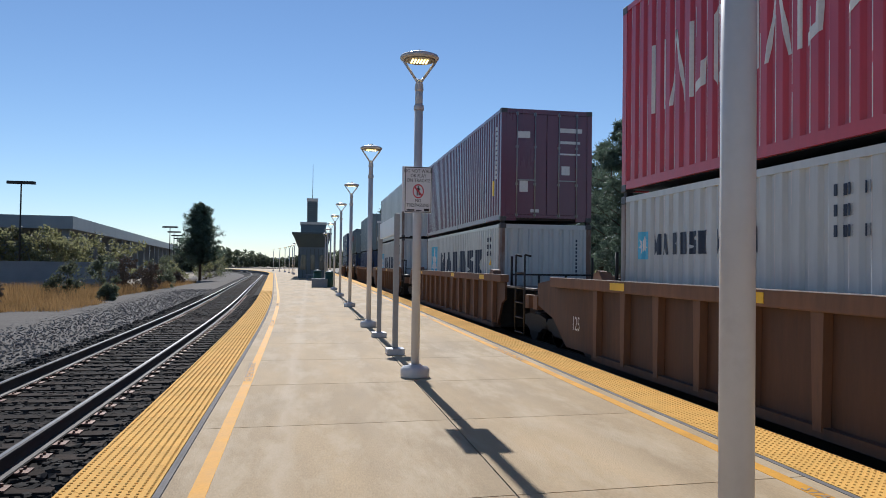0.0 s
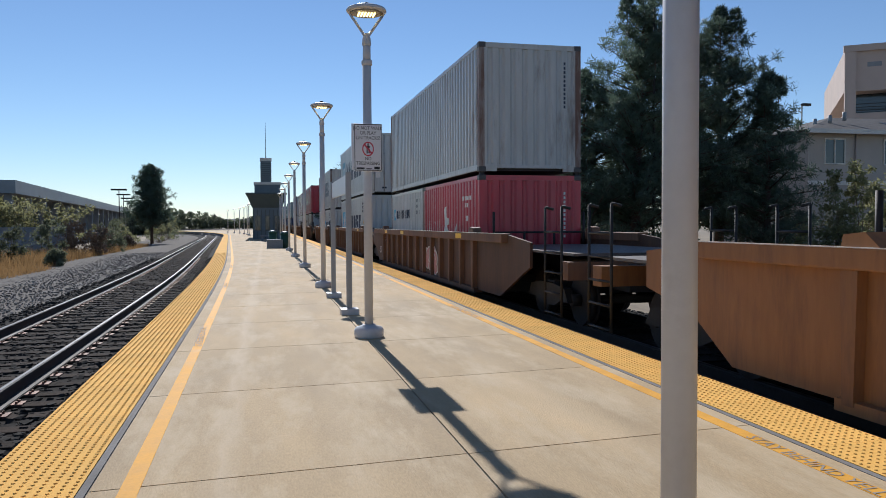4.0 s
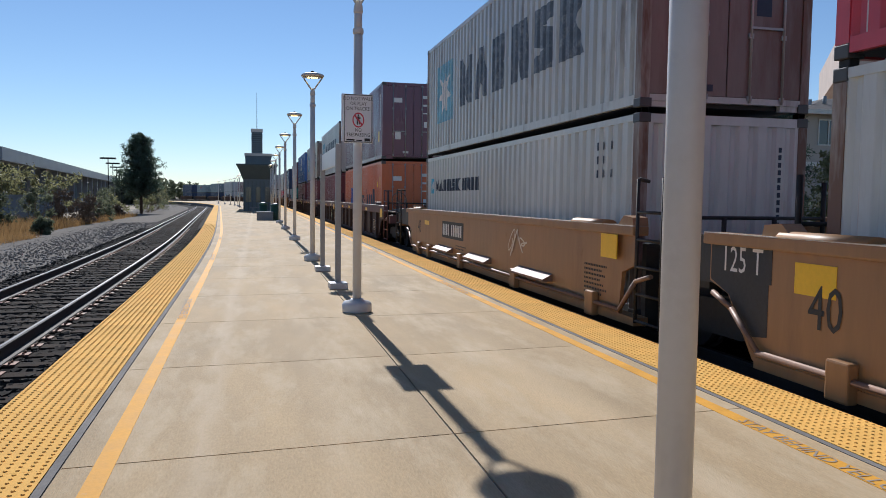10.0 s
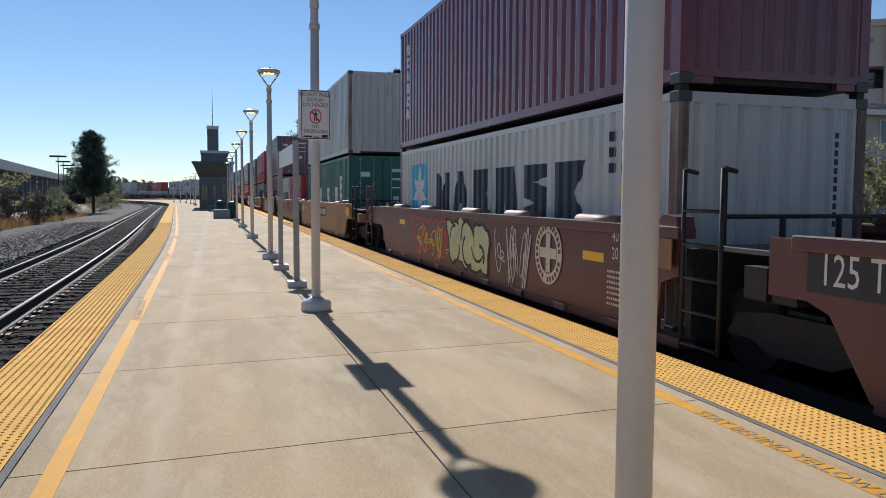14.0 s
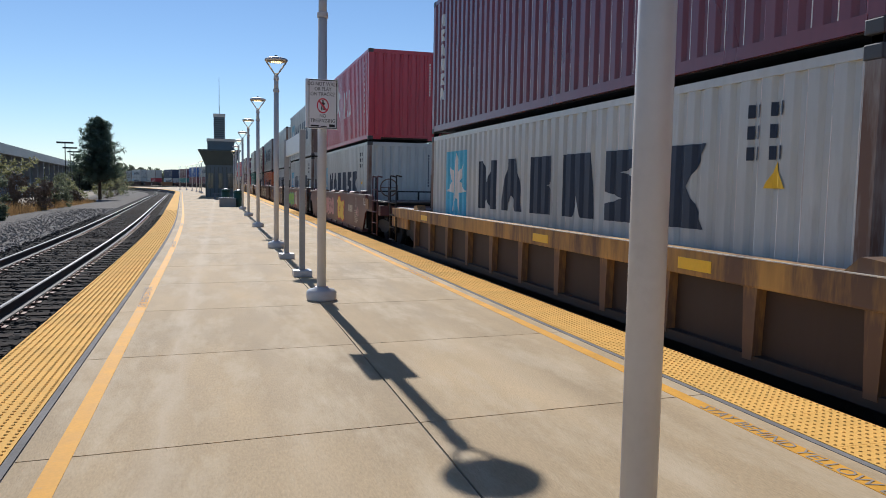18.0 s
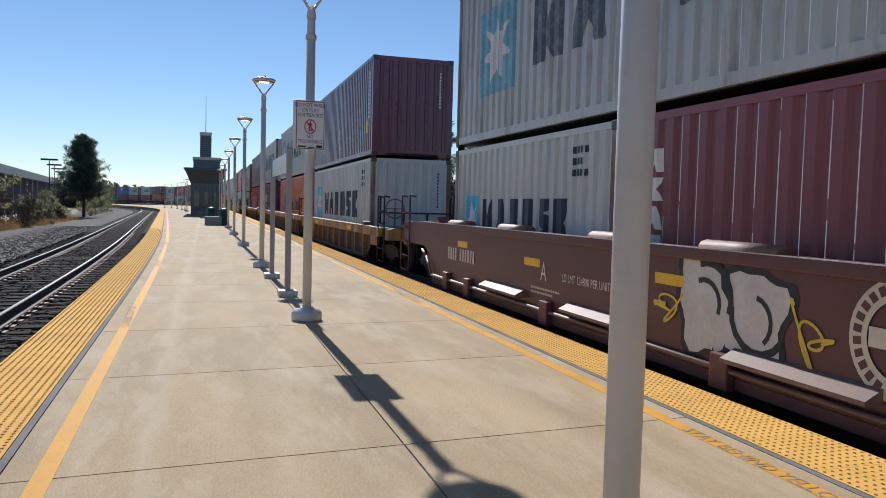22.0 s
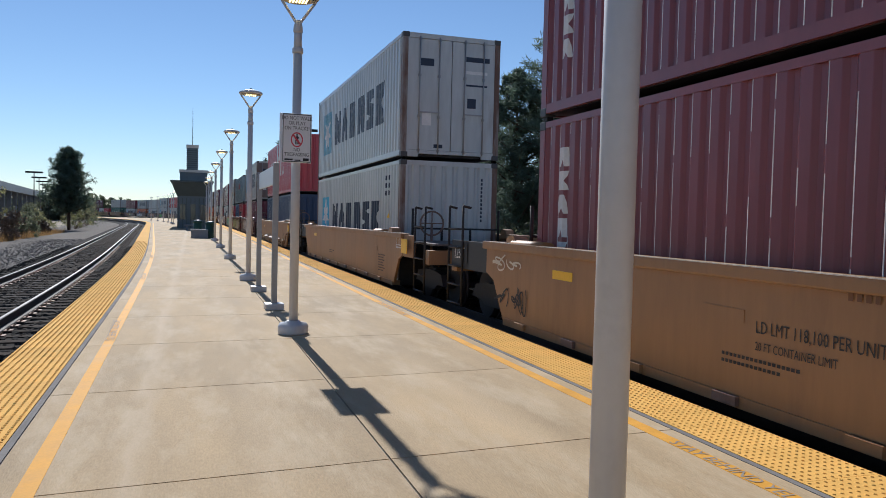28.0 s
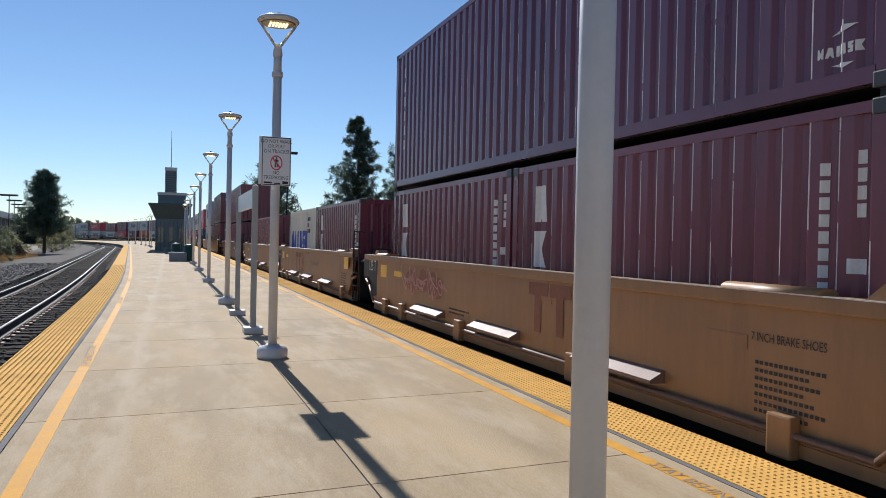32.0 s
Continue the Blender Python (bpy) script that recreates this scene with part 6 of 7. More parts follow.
    if "pipes" in label:
        def pipes():
            bm = B()
            pts = [(-1.53, -0.95, 0.64), (-1.53, -0.6, 0.55), (-1.53, -0.2, 0.16), (-1.53, 12.6, 0.16), (-1.53, 13.0, 0.5), (-1.53, 13.3, 0.62)]
            tube(bm, pts, 0.028, 8)
            return mesh_of("brake_pipe", bm)
        part("brake_pipe", shared("pipes", pipes), PIPE, u, "brake pipe along the sill")
        for i, yy in enumerate((2.1, 5.2, 8.1)):
            def step():
                bm = B()
                vs = [bm.verts.new(q) for yq in (yy, yy + 1.5) for q in ((-1.476, yq, 0.25), (-1.64, yq, 0.25), (-1.64, yq, 0.285), (-1.476, yq, 0.37))]
                for q in ((0, 1, 2, 3), (7, 6, 5, 4), (0, 4, 5, 1), (1, 5, 6, 2), (2, 6, 7, 3), (3, 7, 4, 0)):
                    bm.faces.new([vs[k] for k in q])
                bmesh.ops.recalc_face_normals(bm, faces=bm.faces)
                return mesh_of("sill_step", bm)
            part("sill_step", shared(("step", i), step), STEPSTEEL, u, "pale worn sill step")
        for i, yy in enumerate((0.6, 3.7, 7.3, 10.4, 11.6)):
            part("bracket", shared(("brk", i), lambda: bx(-1.58, -1.476, yy - 0.12, yy + 0.12, -0.02, 0.30, bev=0.02)), mk, u, "pipe bracket")
    if style == "smooth":
        for i, yy in enumerate((0.7, 3.1, 5.2, 8.1, 10.6) if paint_m is OXIDE else (0.3, 11.4)):
            def pad():
                bm = B()
                n, hh = 8, (0.075 if paint_m is OXIDE else 0.05)
                ring = [(-1.44 - 0.10 * math.cos(math.pi * k / n), top + 0.006 + hh * math.sin(math.pi * k / n)) for k in range(n + 1)]
                ends = [[bm.verts.new((x, yy + d + (0.06 if d else -0.06) * (0.105 - abs(x + 1.44)), z)) for x, z in ring] for d in (0.0, 1.0)]
                for k in range(n):
                    bm.faces.new((ends[0][k], ends[0][k + 1], ends[1][k + 1], ends[1][k])).smooth = True
                bm.faces.new(ends[0][::-1]), bm.faces.new(ends[1])
                bmesh.ops.recalc_face_normals(bm, faces=bm.faces)
                return mesh_of("top_pad", bm)
            part("top_pad", shared(("pad", i, paint_m is OXIDE), pad), STEPSTEEL if paint_m is OXIDE else mk, u, "rounded worn guide pad on the top chord")
    # lines of small lettering as bars
    xt = xs - 0.004 if not ribbed else -1.405
    def small():
        ps = []
        for i in range(7):
            for k in range(14 - (i * 3) % 5):
                ps.append(rect(0.95 - 0.05 * k - 0.034, 0.95 - 0.05 * k, 0.62 - i * 0.062, 0.648 - i * 0.062))
        for i in range(2):
            for k in range(18 - i * 4):
                ps.append(rect(7.9 - 0.05 * k - 0.035, 7.9 - 0.05 * k, 0.42 - i * 0.06, 0.448 - i * 0.06))
        return flat_shape(ps, xt)
    if style not in ("rib", "low"):
        part("data_lettering", shared(("small", style), small), CREAM if paint_m in (BOXCAR, OXIDE, BROWNOLD, ORANGEOLD) else TARN, u, "rows of small unreadable lettering")["kind"] = "stuff"
    for txt, h, yy, zz, m, backing in texts:
        if txt[0] == "#":         # car numbers and company marks: plain bars
            ps, xb = [], yy
            for grp in txt[1:].split():
                for k in range(int(grp)):
                    ps.append([(xb, zz), (xb - 0.36 * h, zz), (xb - 0.36 * h, zz + h), (xb, zz + h)])
                    xb -= 0.62 * h
                xb -= 0.6 * h
            x0 = xs if not ribbed else -1.402
            if backing:
                bm = B()
                box(bm, x0 - 0.004, x0 - 0.001, xb + 0.3 * h, yy + 0.3 * h, zz - 0.25 * h, zz + 1.25 * h)
                part("lettering_panel", bm, backing, u, "plain backing panel")
            tagged(part("reporting_mark", flat_shape(ps, x0 - 0.0085), m, u, "plain bars in place of the car number"), kind="stuff")
            continue
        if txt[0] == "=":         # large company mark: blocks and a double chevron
            w, z1 = 0.30 * h, zz + 0.62
            ps = [[(yy, z1), (yy - w, z1), (yy - w, z1 - 0.16), (yy - 0.66 * w, z1 - 0.16), (yy - 0.66 * w, zz), (yy - 0.32 * w, zz), (yy - 0.32 * w, z1 - 0.16), (yy, z1 - 0.16)]]
            ps.append([(a - 1.12 * w, z) for a, z in ps[0]])
            for d in (2.30, 2.72):
                ps.append([(yy - d * w, z1), (yy - (d + 0.26) * w, z1), (yy - (d + 0.72) * w, zz + 0.31), (yy - (d + 0.26) * w, zz), (yy - d * w, zz), (yy - (d + 0.46) * w, zz + 0.31)])
            part("company_mark", flat_shape(ps, xs - 0.0085), m, u, "large painted block mark with a double chevron")
            continue
        me = shared(("words", txt, h), lambda: words(txt, h))
        ln = 0.76 * max(v.co.x for v in me.vertices)
        xx = -1.535 if zz > zt and ribbed else (xs if not ribbed else -1.402)
        if backing:
            bm = B()
            box(bm, xx - 0.004, xx - 0.001, yy - ln - 0.12, yy + 0.12, zz - 0.07, zz + h + 0.07)
            part("lettering_panel", bm, backing, u, "plain backing panel")
        p = part("lettering", me, m, u, "stencilled lettering")
        p.matrix_basis = pose(xx - 0.0065, yy, zz, 90, 0, -90)
        p.scale.x = 0.76
    if medal:
        yy, zz = medal
        ring, cross, spokes = [], [], []
        n = 36
        for r0, r1, dst in ((0.43, 0.28, ring),):
            for i in range(n):
                a, b = 2 * math.pi * i / n, 2 * math.pi * (i + 1) / n
                dst.append([(yy + r * math.cos(t), zz + r * math.sin(t)) for r, t in ((r0, a), (r0, b), (r1, b), (r1, a))])
        cross += [rect(yy - 0.07, yy + 0.07, zz - 0.265, zz + 0.265), rect(yy - 0.265, yy - 0.07, zz - 0.07, zz + 0.07), rect(yy + 0.07, yy + 0.265, zz - 0.07, zz + 0.07)]
        for i in range(26):
            a = 2 * math.pi * (i + 0.5) / 26
            if i % 7 != 6:
                bar = [(0.325, -0.028), (0.395, -0.028), (0.395, 0.028), (0.325, 0.028)]
                spokes.append([(yy + r * math.cos(a) - d * math.sin(a), zz + r * math.sin(a) + d * math.cos(a)) for r, d in bar])
        part("round_emblem", flat_shape(ring, xs - 0.012), CREAM, u, "round cream railway emblem ring")
        tagged(part("emblem_lettering", flat_shape(spokes, xs - 0.0145), paint_m, u, "ring of unreadable emblem lettering"), kind="stuff")
        part("emblem_cross", flat_shape(cross, xs - 0.012), CREAM, u, "cream cross inside the ring")
    graffiti(u, (xs - 0.002) if not ribbed else -1.404, sprays, seed)
    return u


# ---- the train ----
HC, STD = 2.896, 2.591
CODES = {  # length, height, paint, marking, rear end, label
    "mar": (LEN, HC, MAROON, "plain_num", "doors", "glossy maroon high-cube container with ribbed sides and doors"),
    "mar2": (LEN, HC, MAROON2, "triton", "doors", "faded maroon high-cube container with a white letter column"),
    "marw": (LEN, HC, MAROON, "triton", "wall", "maroon high-cube container, plain ribbed end wall"),
    "mars": (LEN, STD, MAROON2, "plain_num", "wall", "dull maroon forty-foot container with a plain end"),
    "plum": (LEN, HC, PURPLE, "plain_num", "doors", "dark plum high-cube container with white door plates"),
    "plumw": (LEN, HC, PURPLE, "plain_num", "wall", "dark plum high-cube container, plain ribbed end"),
    "glob": (LEN, HC, PURPLE, "global", "wall", "dark plum container with a green arc emblem"),
    "cma": (LEN, HC, PURPLE, "cma", "doors", "dark plum high-cube container with small white print"),
    "flo": (LEN, STD, MAROON2, "florens", "wall", "dull maroon container with a small blue and yellow emblem"),
    "g": (LEN, HC, MGREY, "grey_high", "doors", "pale grey high-cube container with blue star panel and dark blocks"),
    "gb": (LEN, HC, MGREY, "grey_big", "wall", "pale grey high-cube container with large dark block name"),
    "gs": (LEN, STD, MGREY, "grey_big", "wall", "pale grey forty-foot container with large dark block name"),
    "gsd": (LEN, STD, MGREY, "grey_big", "doors", "pale grey forty-foot container with dark blocks and doors"),
    "gl": (LEN, STD, MGREY, "grey_small", "wall", "pale grey container with a small dark block name"),
    "gr": (LEN, HC, MGREY2, "grey_high", "wall", "rust-streaked grey container with a faded name"),
    "grp": (LEN, HC, MGREY2, "", "wall", "plain grey container streaked with dark rust"),
    "grd": (LEN, HC, MGREY2, "grey_high", "doors", "stained grey container with a faded blue panel and doors"),
    "gp": (LEN, HC, MGREY, "", "wall", "plain pale grey high-cube container"),
    "gpn": (LEN, HC, MGREY2, "grey_name", "wall", "weathered grey high-cube container with a small dark name"),
    "one": (LEN, STD, SLATE, "grey_one", "doors", "slate grey forty-foot container with a faded red mark"),
    "slate": (LEN, HC, SLATE, "", "doors", "plain slate grey high-cube container"),
    "h": (LEN, HC, RED, "red", "wall", "crimson high-cube container with white block lettering"),
    "hd": (LEN, HC, RED, "red", "doors", "crimson high-cube container with white blocks and doors"),
    "hs": (LEN, STD, RED, "red", "doors", "crimson forty-foot container with white block lettering"),
    "o": (LEN, STD, ORANGE, "orange", "doors", "orange container with large dark blue block lettering"),
    "oh": (LEN, HC, ORANGE, "orange", "doors", "orange high-cube container with dark blue block lettering"),
    "ohw": (LEN, HC, ORANGE, "orange", "wall", "orange high-cube container with dark blocks and a plain end"),
    "b": (LEN, HC, BLUE, "blue", "doors", "blue high-cube container with a white emblem"),
    "n": (LEN, STD, NAVY, "plain_num", "wall", "dark navy blue forty-foot container with ribbed sides"),
    "nh": (LEN, HC, NAVY, "plain_num", "wall", "dark navy high-cube container"),
    "u": (LEN, HC, GREEN, "green", "doors", "dark green container with wide white block marks"),
    "t": (LEN, STD, TEAL, "plain_num", "doors", "teal green forty-foot container with door plates"),
    "g20": (6.058, STD, MGREY, "grey_big", "wall", "pale grey twenty-foot container with dark blocks"),
    "l20": (6.058, STD, MGREY, "grey_small", "wall", "pale grey twenty-foot container with a small name"),
    "h20": (6.058, STD, RED, "red", "wall", "crimson twenty-foot container with white blocks"),
    "h20d": (6.058, STD, RED, "red", "doors", "crimson twenty-foot container with a door emblem"),
    "m20": (6.058, STD, MAROON, "plain_num", "wall", "maroon twenty-foot container with ribbed sides"),
    "t20": (6.058, STD, MAROON2, "triton", "wall", "faded maroon twenty-foot container with a letter column"),
    "x20": (6.058, STD, MAROON, "tex", "wall", "maroon twenty-foot container with big white letter blocks"),
    "b20": (6.058, STD, BLUE, "", "wall", "blue twenty-foot container with sprayed patches"),
    "w20": (6.058, STD, WHITEC, "white", "wall", "cream white twenty-foot container with blue blocks"),
}
P125 = ("125 T", 0.24, 13.25, 0.84, WHITE, TARN)
CAR_A = ("rib", BROWNOLD, "old brown ribbed well car, rusty and worn")
CAR_B = ("rib", ORANGEOLD, "faded orange ribbed well car with worn paint")
CAR_C = ("beam", BOXCAR, "oxide brown well car with a deep top beam")
CAR_D = ("smooth", TAN, "tan smooth-sided well car with pipes along its sill")
CAR_T = ("smooth", TAN, "tan smooth-sided well car with small tabs below its sill")
CAR_E = ("smooth", OXIDE, "oxide red-brown well car with sprayed graffiti")
CAR_P = ("smooth", OXIDE, "oxide red-brown well car with pipes along its sill and graffiti")
CAR_F = ("low", YELLOWOLD, "weathered yellow ribbed well car")
N125 = ("125", 0.24, 13.85, 0.40, WHITE, None)
# place of the container's rear end along the line at the start, car, rear joint, front joint, top, bottom (front box first), sprays, words, emblem
TRAIN = (
    (100.0, CAR_A, "end", "end", "nh", ("n",), (), (), False),
    (80.0, CAR_A, "end", "end", "one", ("n",), (), (), False), (60.0, CAR_A, "end", "end", "slate", ("n",), (), (), False), (39.6, CAR_A, "end", "end", "gp", ("gb",), (), (), False),
    (18.66, CAR_A, "end", "end", "plum", ("gs",), (), (N125,), False),
    (-1.15, CAR_A, "long", "end", "h", ("l20", "g20"), (), (N125,), False),
    (-25.0, CAR_A, "end", "long", "gr", ("g20", "g20"), (), (("53", 0.12, 12.5, 0.85, WHITE, None), ("1251", 0.26, 14.0, 0.36, WHITE, None)), False),
    (-45.1, CAR_A, "end", "end", "g", ("gb",), (), (("53", 0.12, 12.5, 0.85, WHITE, None), ("1251", 0.26, 14.0, 0.36, WHITE, None)), False),
    (-64.85, CAR_A, "long", "end", "grp", ("l20", "h20"), ((3.5, 5.2, 0.15, 0.85, GPK, GW),), (("51", 0.12, 12.5, 0.85, WHITE, None), ("1251", 0.26, 14.0, 0.36, WHITE, None)), False),
    (-88.8, CAR_B, "end", "long", "nh", ("gs",), (), (("53", 0.34, 8.4, 0.35, TARN, None),), False),
    (-110.8, CAR_C, "joint", "end", "mar", ("t",), (), (("TMX BRAKE BEAMS", 0.09, 3.2, 1.08, WHITE, None), ("STANDARD TO CAR", 0.09, 3.2, 0.97, WHITE, None), ("E", 0.26, 9.6, 0.35, WHITE, None)), False),
    (-126.25, CAR_C, "joint", "joint", "b", ("mar2",), ((5.4, 6.5, 0.62, 0.95, GW, GK),), (("TMX BRAKE BEAMS", 0.09, 3.2, 1.08, WHITE, None), ("STANDARD TO CAR", 0.09, 3.2, 0.97, WHITE, None), ("40/20", 0.12, 1.2, 1.05, WHITE, None), ("C", 0.28, 9.4, 0.28, WHITE, None)), False),
    (-142.0, CAR_C, "joint", "joint", "grd", ("mar2",), ((7.7, 9.7, 0.15, 0.72, None, GT), (7.9, 9.6, 0.2, 0.7, SOOTSHADE, GT), (10.9, 12.0, 0.3, 0.6, None, GW)), (("WELL LD LMT", 0.12, 6.6, 1.02, WHITE, None), ("122600", 0.12, 5.55, 1.00, WHITE, None), ("125-T", 0.24, 10.9, 0.40, WHITE, None), ("D", 0.28, 6.5, 0.22, WHITE, None), ("CONTROLLED INTERCHANGE CAR", 0.06, 6.75, 0.62, WHITE, None), ("SEE EQUIPMENT REGISTER", 0.06, 6.65, 0.52, WHITE, None)), False),
    (-158.3, CAR_C, "joint", "joint", "g", ("mar2",), ((1.95, 3.1, 0.1, 0.82, None, GPG), (2.1, 3.0, 0.1, 0.7, None, GW), (5.7, 6.3, 1.0, 1.16, None, GW)), (("WELL LD LMT", 0.10, 7.1, 1.02, WHITE, None), ("122600", 0.10, 6.1, 1.02, WHITE, None), ("TMX BRAKE BEAMS", 0.09, 1.65, 1.10, WHITE, None), ("STANDARD TO CAR", 0.09, 1.65, 0.98, WHITE, None), ("125", 0.22, 10.9, 0.45, WHITE, None), ("E", 0.28, 7.4, 0.3, WHITE, None)), False),
    (-173.7, CAR_C, "end", "joint", "plum", ("oh",), (), (("WELL LD LMT", 0.10, 9.6, 1.04, WHITE, None), ("A-END", 0.13, -2.1, 0.70, WHITE, None), ("A", 0.3, 8.5, 0.3, WHITE, None)), False),
    (-193.7, CAR_D, "joint", "end", "grd", ("gl",), ((3.2, 4.2, 0.5, 1.0, None, CREAM),), (("40", 0.36, 12.0, 0.55, TARN, None), ("#4 6", 0.26, 9.1, 0.63, WHITE, TARN)), False),
    (-209.15, CAR_D, "joint", "joint", "hd", ("gs",), ((1.8, 2.8, 0.3, 1.0, None, GPK),), (P125, ("40", 0.36, 12.05, 0.48, TARN, None), ("=", 1.9, 8.6, 0.45, FADEDPANEL, None)), False),
    (-224.75, CAR_T, "joint", "joint", "plum", ("plum",), ((7.6, 11.1, 0.08, 1.12, GW, SLATE), (6.2, 7.3, 0.4, 1.0, None, GW)), (P125, ("=", 1.6, 5.0, 0.42, MARKRED, None)), False),
    (-240.5, CAR_T, "joint", "joint", None, ("g20", "h20"), ((6.3, 7.5, 0.4, 1.02, None, GK), (1.6, 3.6, 0.12, 1.12, None, GK), (1.5, 2.7, 0.15, 1.1, None, GW)), (("125 T", 0.20, 13.3, 0.86, WHITE, TARN), ("C", 0.18, 9.0, 0.7, TARN, None), ("40", 0.3, 11.6, 0.6, FADEDPANEL, None), ("=", 1.75, 5.4, 0.42, MARKRED, None)), False),
    (-255.95, CAR_T, "end", "joint", "gpn", ("u",), ((-0.1, 1.2, 0.4, 0.9, None, FADEDPANEL),), (("#4 6", 0.24, 5.65, 0.68, WHITE, TARN),), False),
    (-275.9, CAR_E, "joint", "end", "marw", ("gs",), ((7.3, 9.7, 0.25, 1.02, OXIDE, GR), (7.5, 9.5, 0.2, 0.9, None, GY), (4.95, 7.1, 0.15, 1.05, GPG, GK), (3.1, 4.6, 0.1, 1.05, None, GW)), (("40", 0.14, 0.85, 0.98, WHITE, None), ("20", 0.14, 0.85, 0.78, WHITE, None)), (2.56, 0.72)),
    (-291.4, CAR_E, "joint", "joint", "gr", ("o",), ((4.2, 11.0, 0.12, 1.05, GW, GK),), (P125,), False),
    (-307.1, CAR_E, "joint", "joint", "gp", ("gs",), ((3.0, 8.5, 0.2, 1.0, GPK, GY),), (P125,), False),
    (-322.8, CAR_E, "joint", "joint", "grd", ("gb",), ((6.8, 10.2, 0.2, 0.95, GG, GT), (5.0, 6.3, 0.2, 1.1, GW, GR)), (("40", 0.14, 0.95, 0.92, WHITE, None), ("20", 0.14, 0.95, 0.72, WHITE, None)), (1.95, 0.70)),
    (-338.5, CAR_E, "end", "joint", "h", ("gb",), ((5.75, 9.0, 0.18, 1.0, GPK, OXIDE), (3.2, 4.7, 0.15, 1.0, GY, GR), (0.1, 0.7, 0.45, 0.75, None, GPK)), (("40", 0.14, 0.75, 0.98, WHITE, None), ("20", 0.14, 0.75, 0.78, WHITE, None), ("#6", 0.24, 2.2, 0.56, CREAM, None)), (9.94, 0.70)),
    (-358.4, CAR_F, "joint", "end", "marw", ("gs",), (), (), False),
    (-374.0, CAR_F, "joint", "joint", "plum", ("hd",), ((6.9, 8.5, 0.2, 0.6, DARKSIDE, GW),), (), False),
    (-389.6, CAR_F, "joint", "joint", "gr", ("glob",), ((7.2, 8.3, 0.2, 0.6, DARKSIDE, GW),), (), False),
    (-405.4, CAR_F, "joint", "joint", "grd", ("ohw",), ((10.6, 11.6, 0.15, 0.62, DARKSIDE, GW),), (), False),
    (-420.9, CAR_F, "end", "joint", "plumw", ("gb",), ((10.0, 10.9, 0.15, 0.62, DARKSIDE, GW),), (), False),
    (-440.9, CAR_P, "joint", "end", "gr", ("g20", "t20"), ((3.05, 4.4, 0.2, 1.12, GW, GK), (4.4, 4.9, 0.4, 0.8, None, GY), (2.5, 3.0, 0.25, 0.9, None, GY)), (("A", 0.26, 7.6, 0.55, WHITE, None), ("LD LMT 124800 PER UNIT", 0.10, 6.95, 0.60, WHITE, None), ("#4 6", 0.22, 11.7, 0.55, CREAM, None)), (1.98, 0.70)),
    (-456.2, CAR_P, "joint", "joint", "mar", ("g20", "l20"), ((7.7, 11.8, 0.12, 1.06, GW, GPG), (-0.1, 0.6, 0.45, 1.0, None, GW)), (("E", 0.22, 7.2, 0.52, WHITE, None),), (1.57, 0.70)),
    (-472.0, CAR_E, "joint", "joint", "gr", ("m20", "h20"), ((6.8, 10.6, 0.1, 1.12, GT, GPG), (5.3, 6.8, 0.1, 1.1, GPG, GT), (3.4, 5.3, 0.1, 1.1, GPK, GK)), (), (1.68, 0.70)),
    (-487.7, CAR_E, "joint", "joint", "one", ("b20", "h20d"), ((5.9, 12.2, 0.06, 1.15, GPG, GK), (2.2, 5.7, 0.1, 0.95, GW, GPG)), (P125,), (1.48, 0.72)),
    (-503.2, CAR_E, "end", "joint", "grd", ("h20", "x20"), ((6.9, 9.95, 0.1, 1.12, GW, GK), (2.4, 5.6, 0.08, 1.15, GW, GK), (5.7, 6.4, 0.2, 0.5, None, GW)), (("LD LMT 124700 PER UNIT", 0.12, 6.8, 0.62, WHITE, None), P125), (10.36, 0.70)),
    (-524.3, CAR_D, "end", "end", "h", ("n",), (), (), False),
    (-544.65, CAR_T, "end", "end", "g", ("gb",), (), (("125 T", 0.22, 14.9, 0.86, WHITE, TARN),), False),
    (-564.3, CAR_T, "end", "end", "mar2", ("mar2",), ((12.1, 13.2, 0.75, 1.05, None, CREAM), (11.9, 13.1, 0.2, 0.6, None, TARN)), (("LD LMT 118,100 PER UNIT", 0.10, 7.5, 0.66, TARN, None), ("20 FT CONTAINER LIMIT", 0.07, 7.5, 0.52, TARN, None), ("125 T", 0.2, 14.95, 0.86, WHITE, TARN), ("#4 6", 0.12, 6.6, 1.02, BROWNOLD, None)), False),
    (-586.4, CAR_E, "end", "end", "mars", ("mars",), ((6.2, 8.6, 0.1, 0.85, GG, GT), (11.6, 12.0, 0.4, 0.9, None, CREAM)), (("22", 0.16, 8.95, 0.92, GT, None), ("CONTROLLED INTERCHANGE CAR", 0.05, 11.1, 0.42, WHITE, None), ("SEE EQUIPMENT REGISTER", 0.05, 11.1, 0.34, WHITE, None), ("#4", 0.20, 11.05, 0.56, WHITE, TARN), ("#6", 0.26, 9.62, 0.56, WHITE, TARN)), False),
    (-606.2, CAR_D, "joint", "end", None, ("flo",), (), (("#4 6", 0.26, 9.5, 0.62, CREAM, TARN),), False),
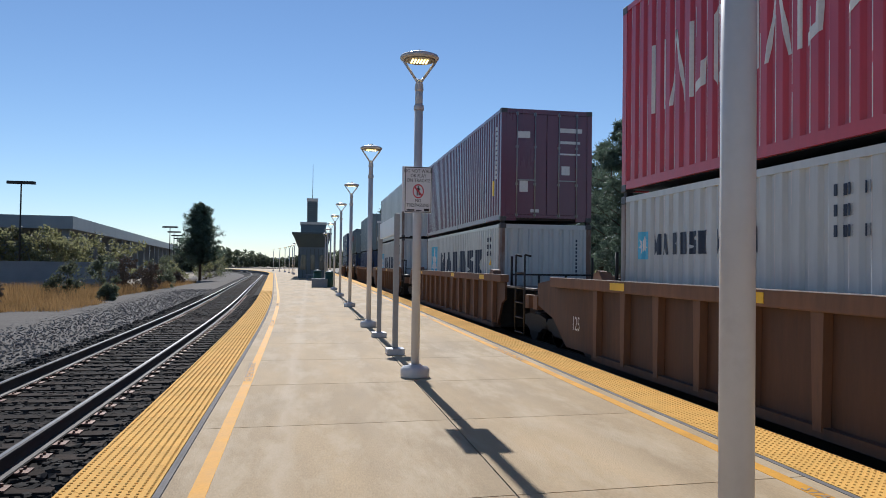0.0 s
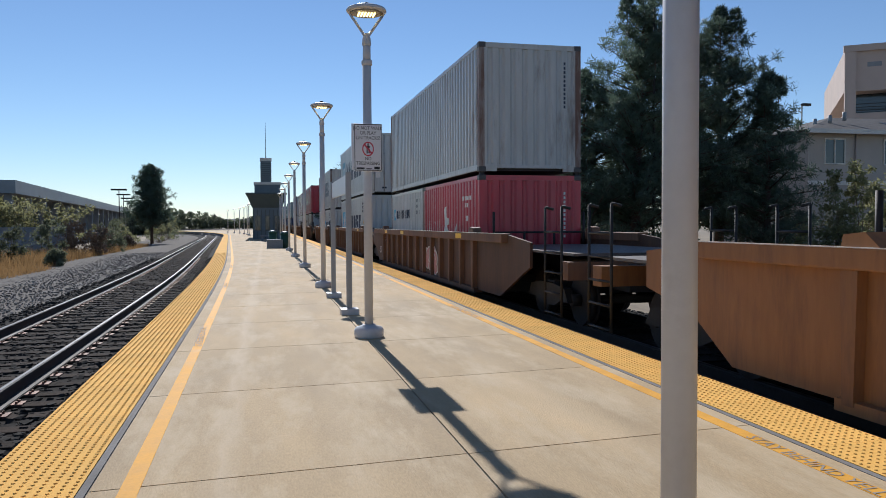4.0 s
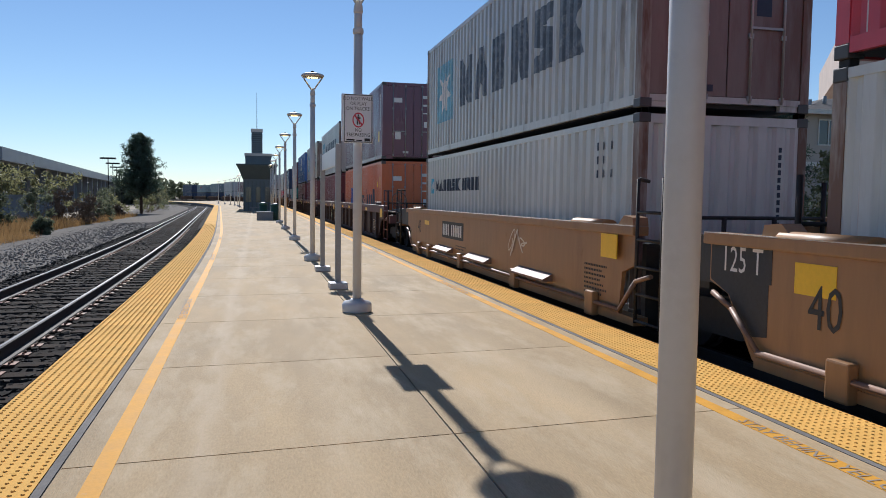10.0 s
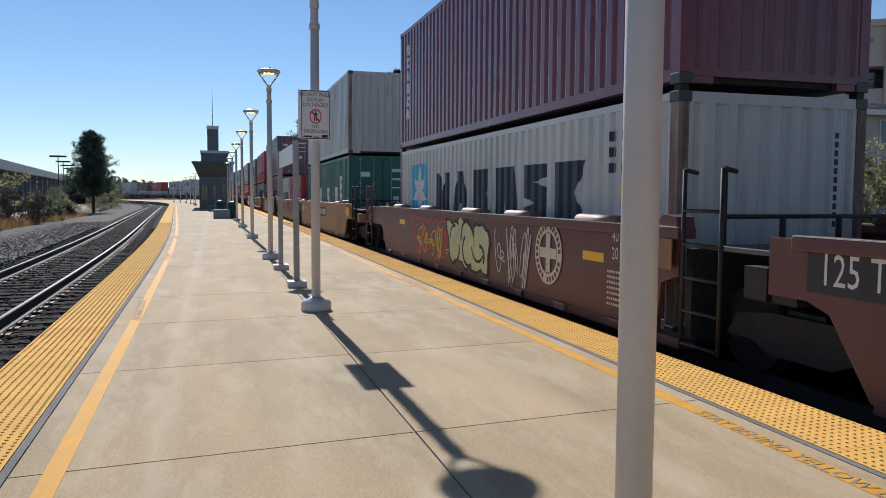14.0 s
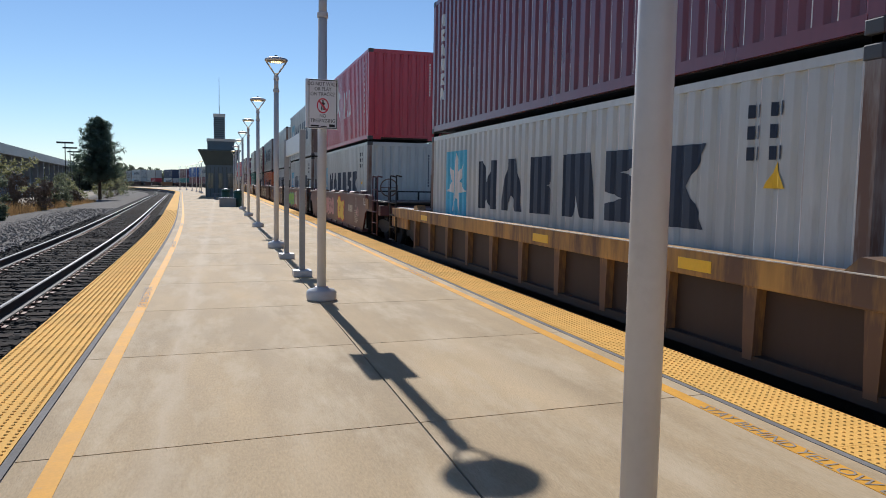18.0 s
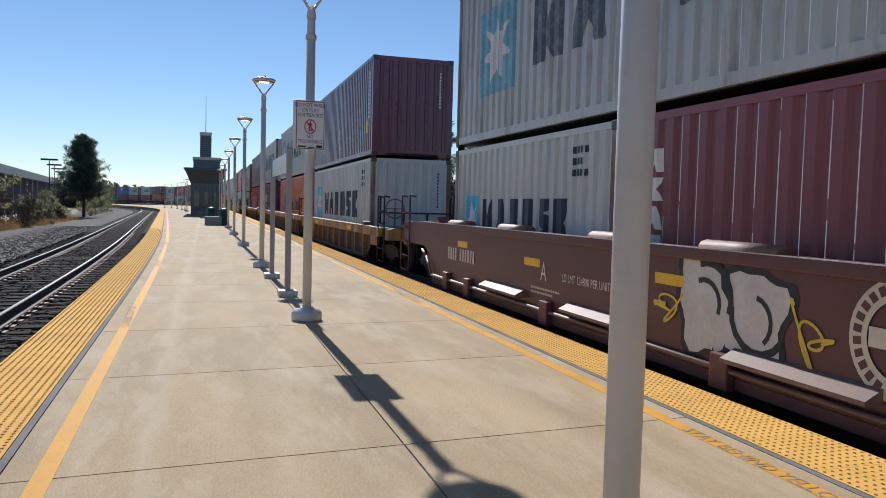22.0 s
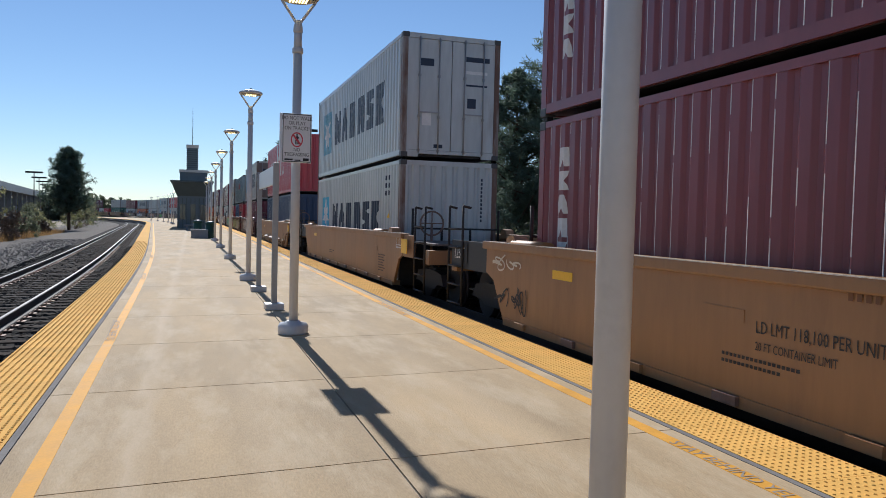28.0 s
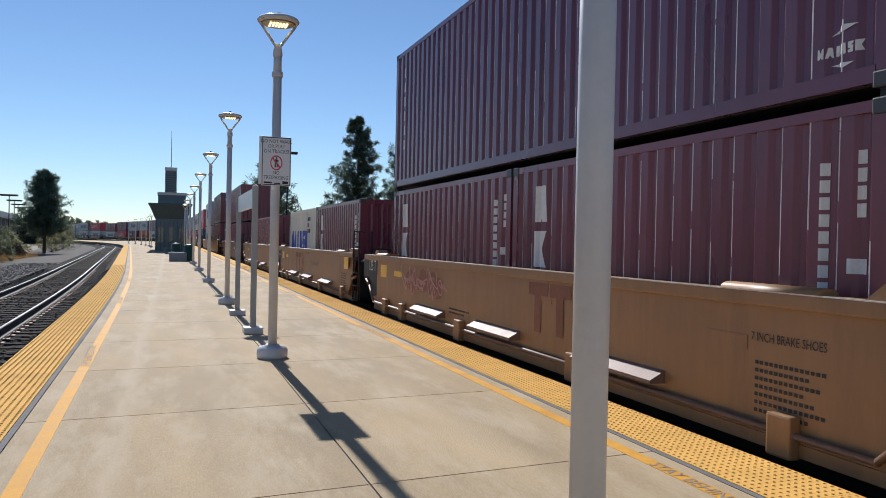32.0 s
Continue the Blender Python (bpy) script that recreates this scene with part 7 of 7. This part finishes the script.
    (-621.7, CAR_D, "joint", "joint", None, ("w20", "x20"), (), (("LD LMT 122,600 PER UNIT", 0.11, 5.6, 0.70, TARN, None), P125, ("40", 0.30, 11.5, 0.66, BROWNOLD, None), ("=", 1.75, 8.75, 0.42, FADEDRED, None), ("#4 6", 0.09, 6.5, 1.04, TARN, None)), False),
    (-637.0, CAR_D, "end", "joint", "cma", ("x20", "x20"), ((8.0, 10.6, 0.5, 1.05, None, GPK), (8.3, 10.3, 0.55, 1.0, FADEDRED, TAN)), (P125, ("=", 1.7, 4.95, 0.42, FADEDRED, None), ("7 INCH BRAKE SHOES", 0.07, 1.0, 0.80, TARN, None)), False),
)


def travelled(t):
    return 20.35 * t - 0.01 * t * t


def motions():
    times = [2.0 * i for i in range(17)]
    for s0, thing_, dz, ahead in MOVERS:
        rows = []
        for t in times:
            s = s0 + travelled(t)
            x, y, h = train_line(s + LEN / 2)
            m = pose(x, y, 0, 0, 0, h) @ pose(0, ahead - LEN / 2, dz)
            rows.append((t, m))
        walk(thing_, rows)


MOVERS = []
for i, (s0, (style, pm, lab), rear, front, top, bottom, sprays, texts, medal) in enumerate(TRAIN):
    u = well_unit(style, pm, rear, front, lab, sprays, texts, seed=i * 31, medal=medal)
    MOVERS.append((s0, u, 0.0, 0.0))
    hb = 0.0
    y = LEN
    for code in bottom:
        L, H, pm_, st, en, lb = CODES[code]
        y -= L
        MOVERS.append((s0, container(L, H, pm_, st, en, lb), 0.005, max(0.0, y)))
        hb = max(hb, H)
        y -= 0.074
    if top:
        L, H, pm_, st, en, lb = CODES[top]
        upper = container(L, H, pm_, st, en, lb)
        for sx in (-1, 1):
            for yy in (0.02, L - 0.14):
                part("stacking_cone", shared(("cone", sx, yy), lambda: bx(*sorted((sx * (HALF - 0.03), sx * (HALF - 0.13))), yy, yy + 0.12, -0.0665, 0.001, bev=0.01)), STEEL, upper, "dark steel stacking cone")
        MOVERS.append((s0, upper, 0.005 + hb + 0.067, 0.0))
motions()
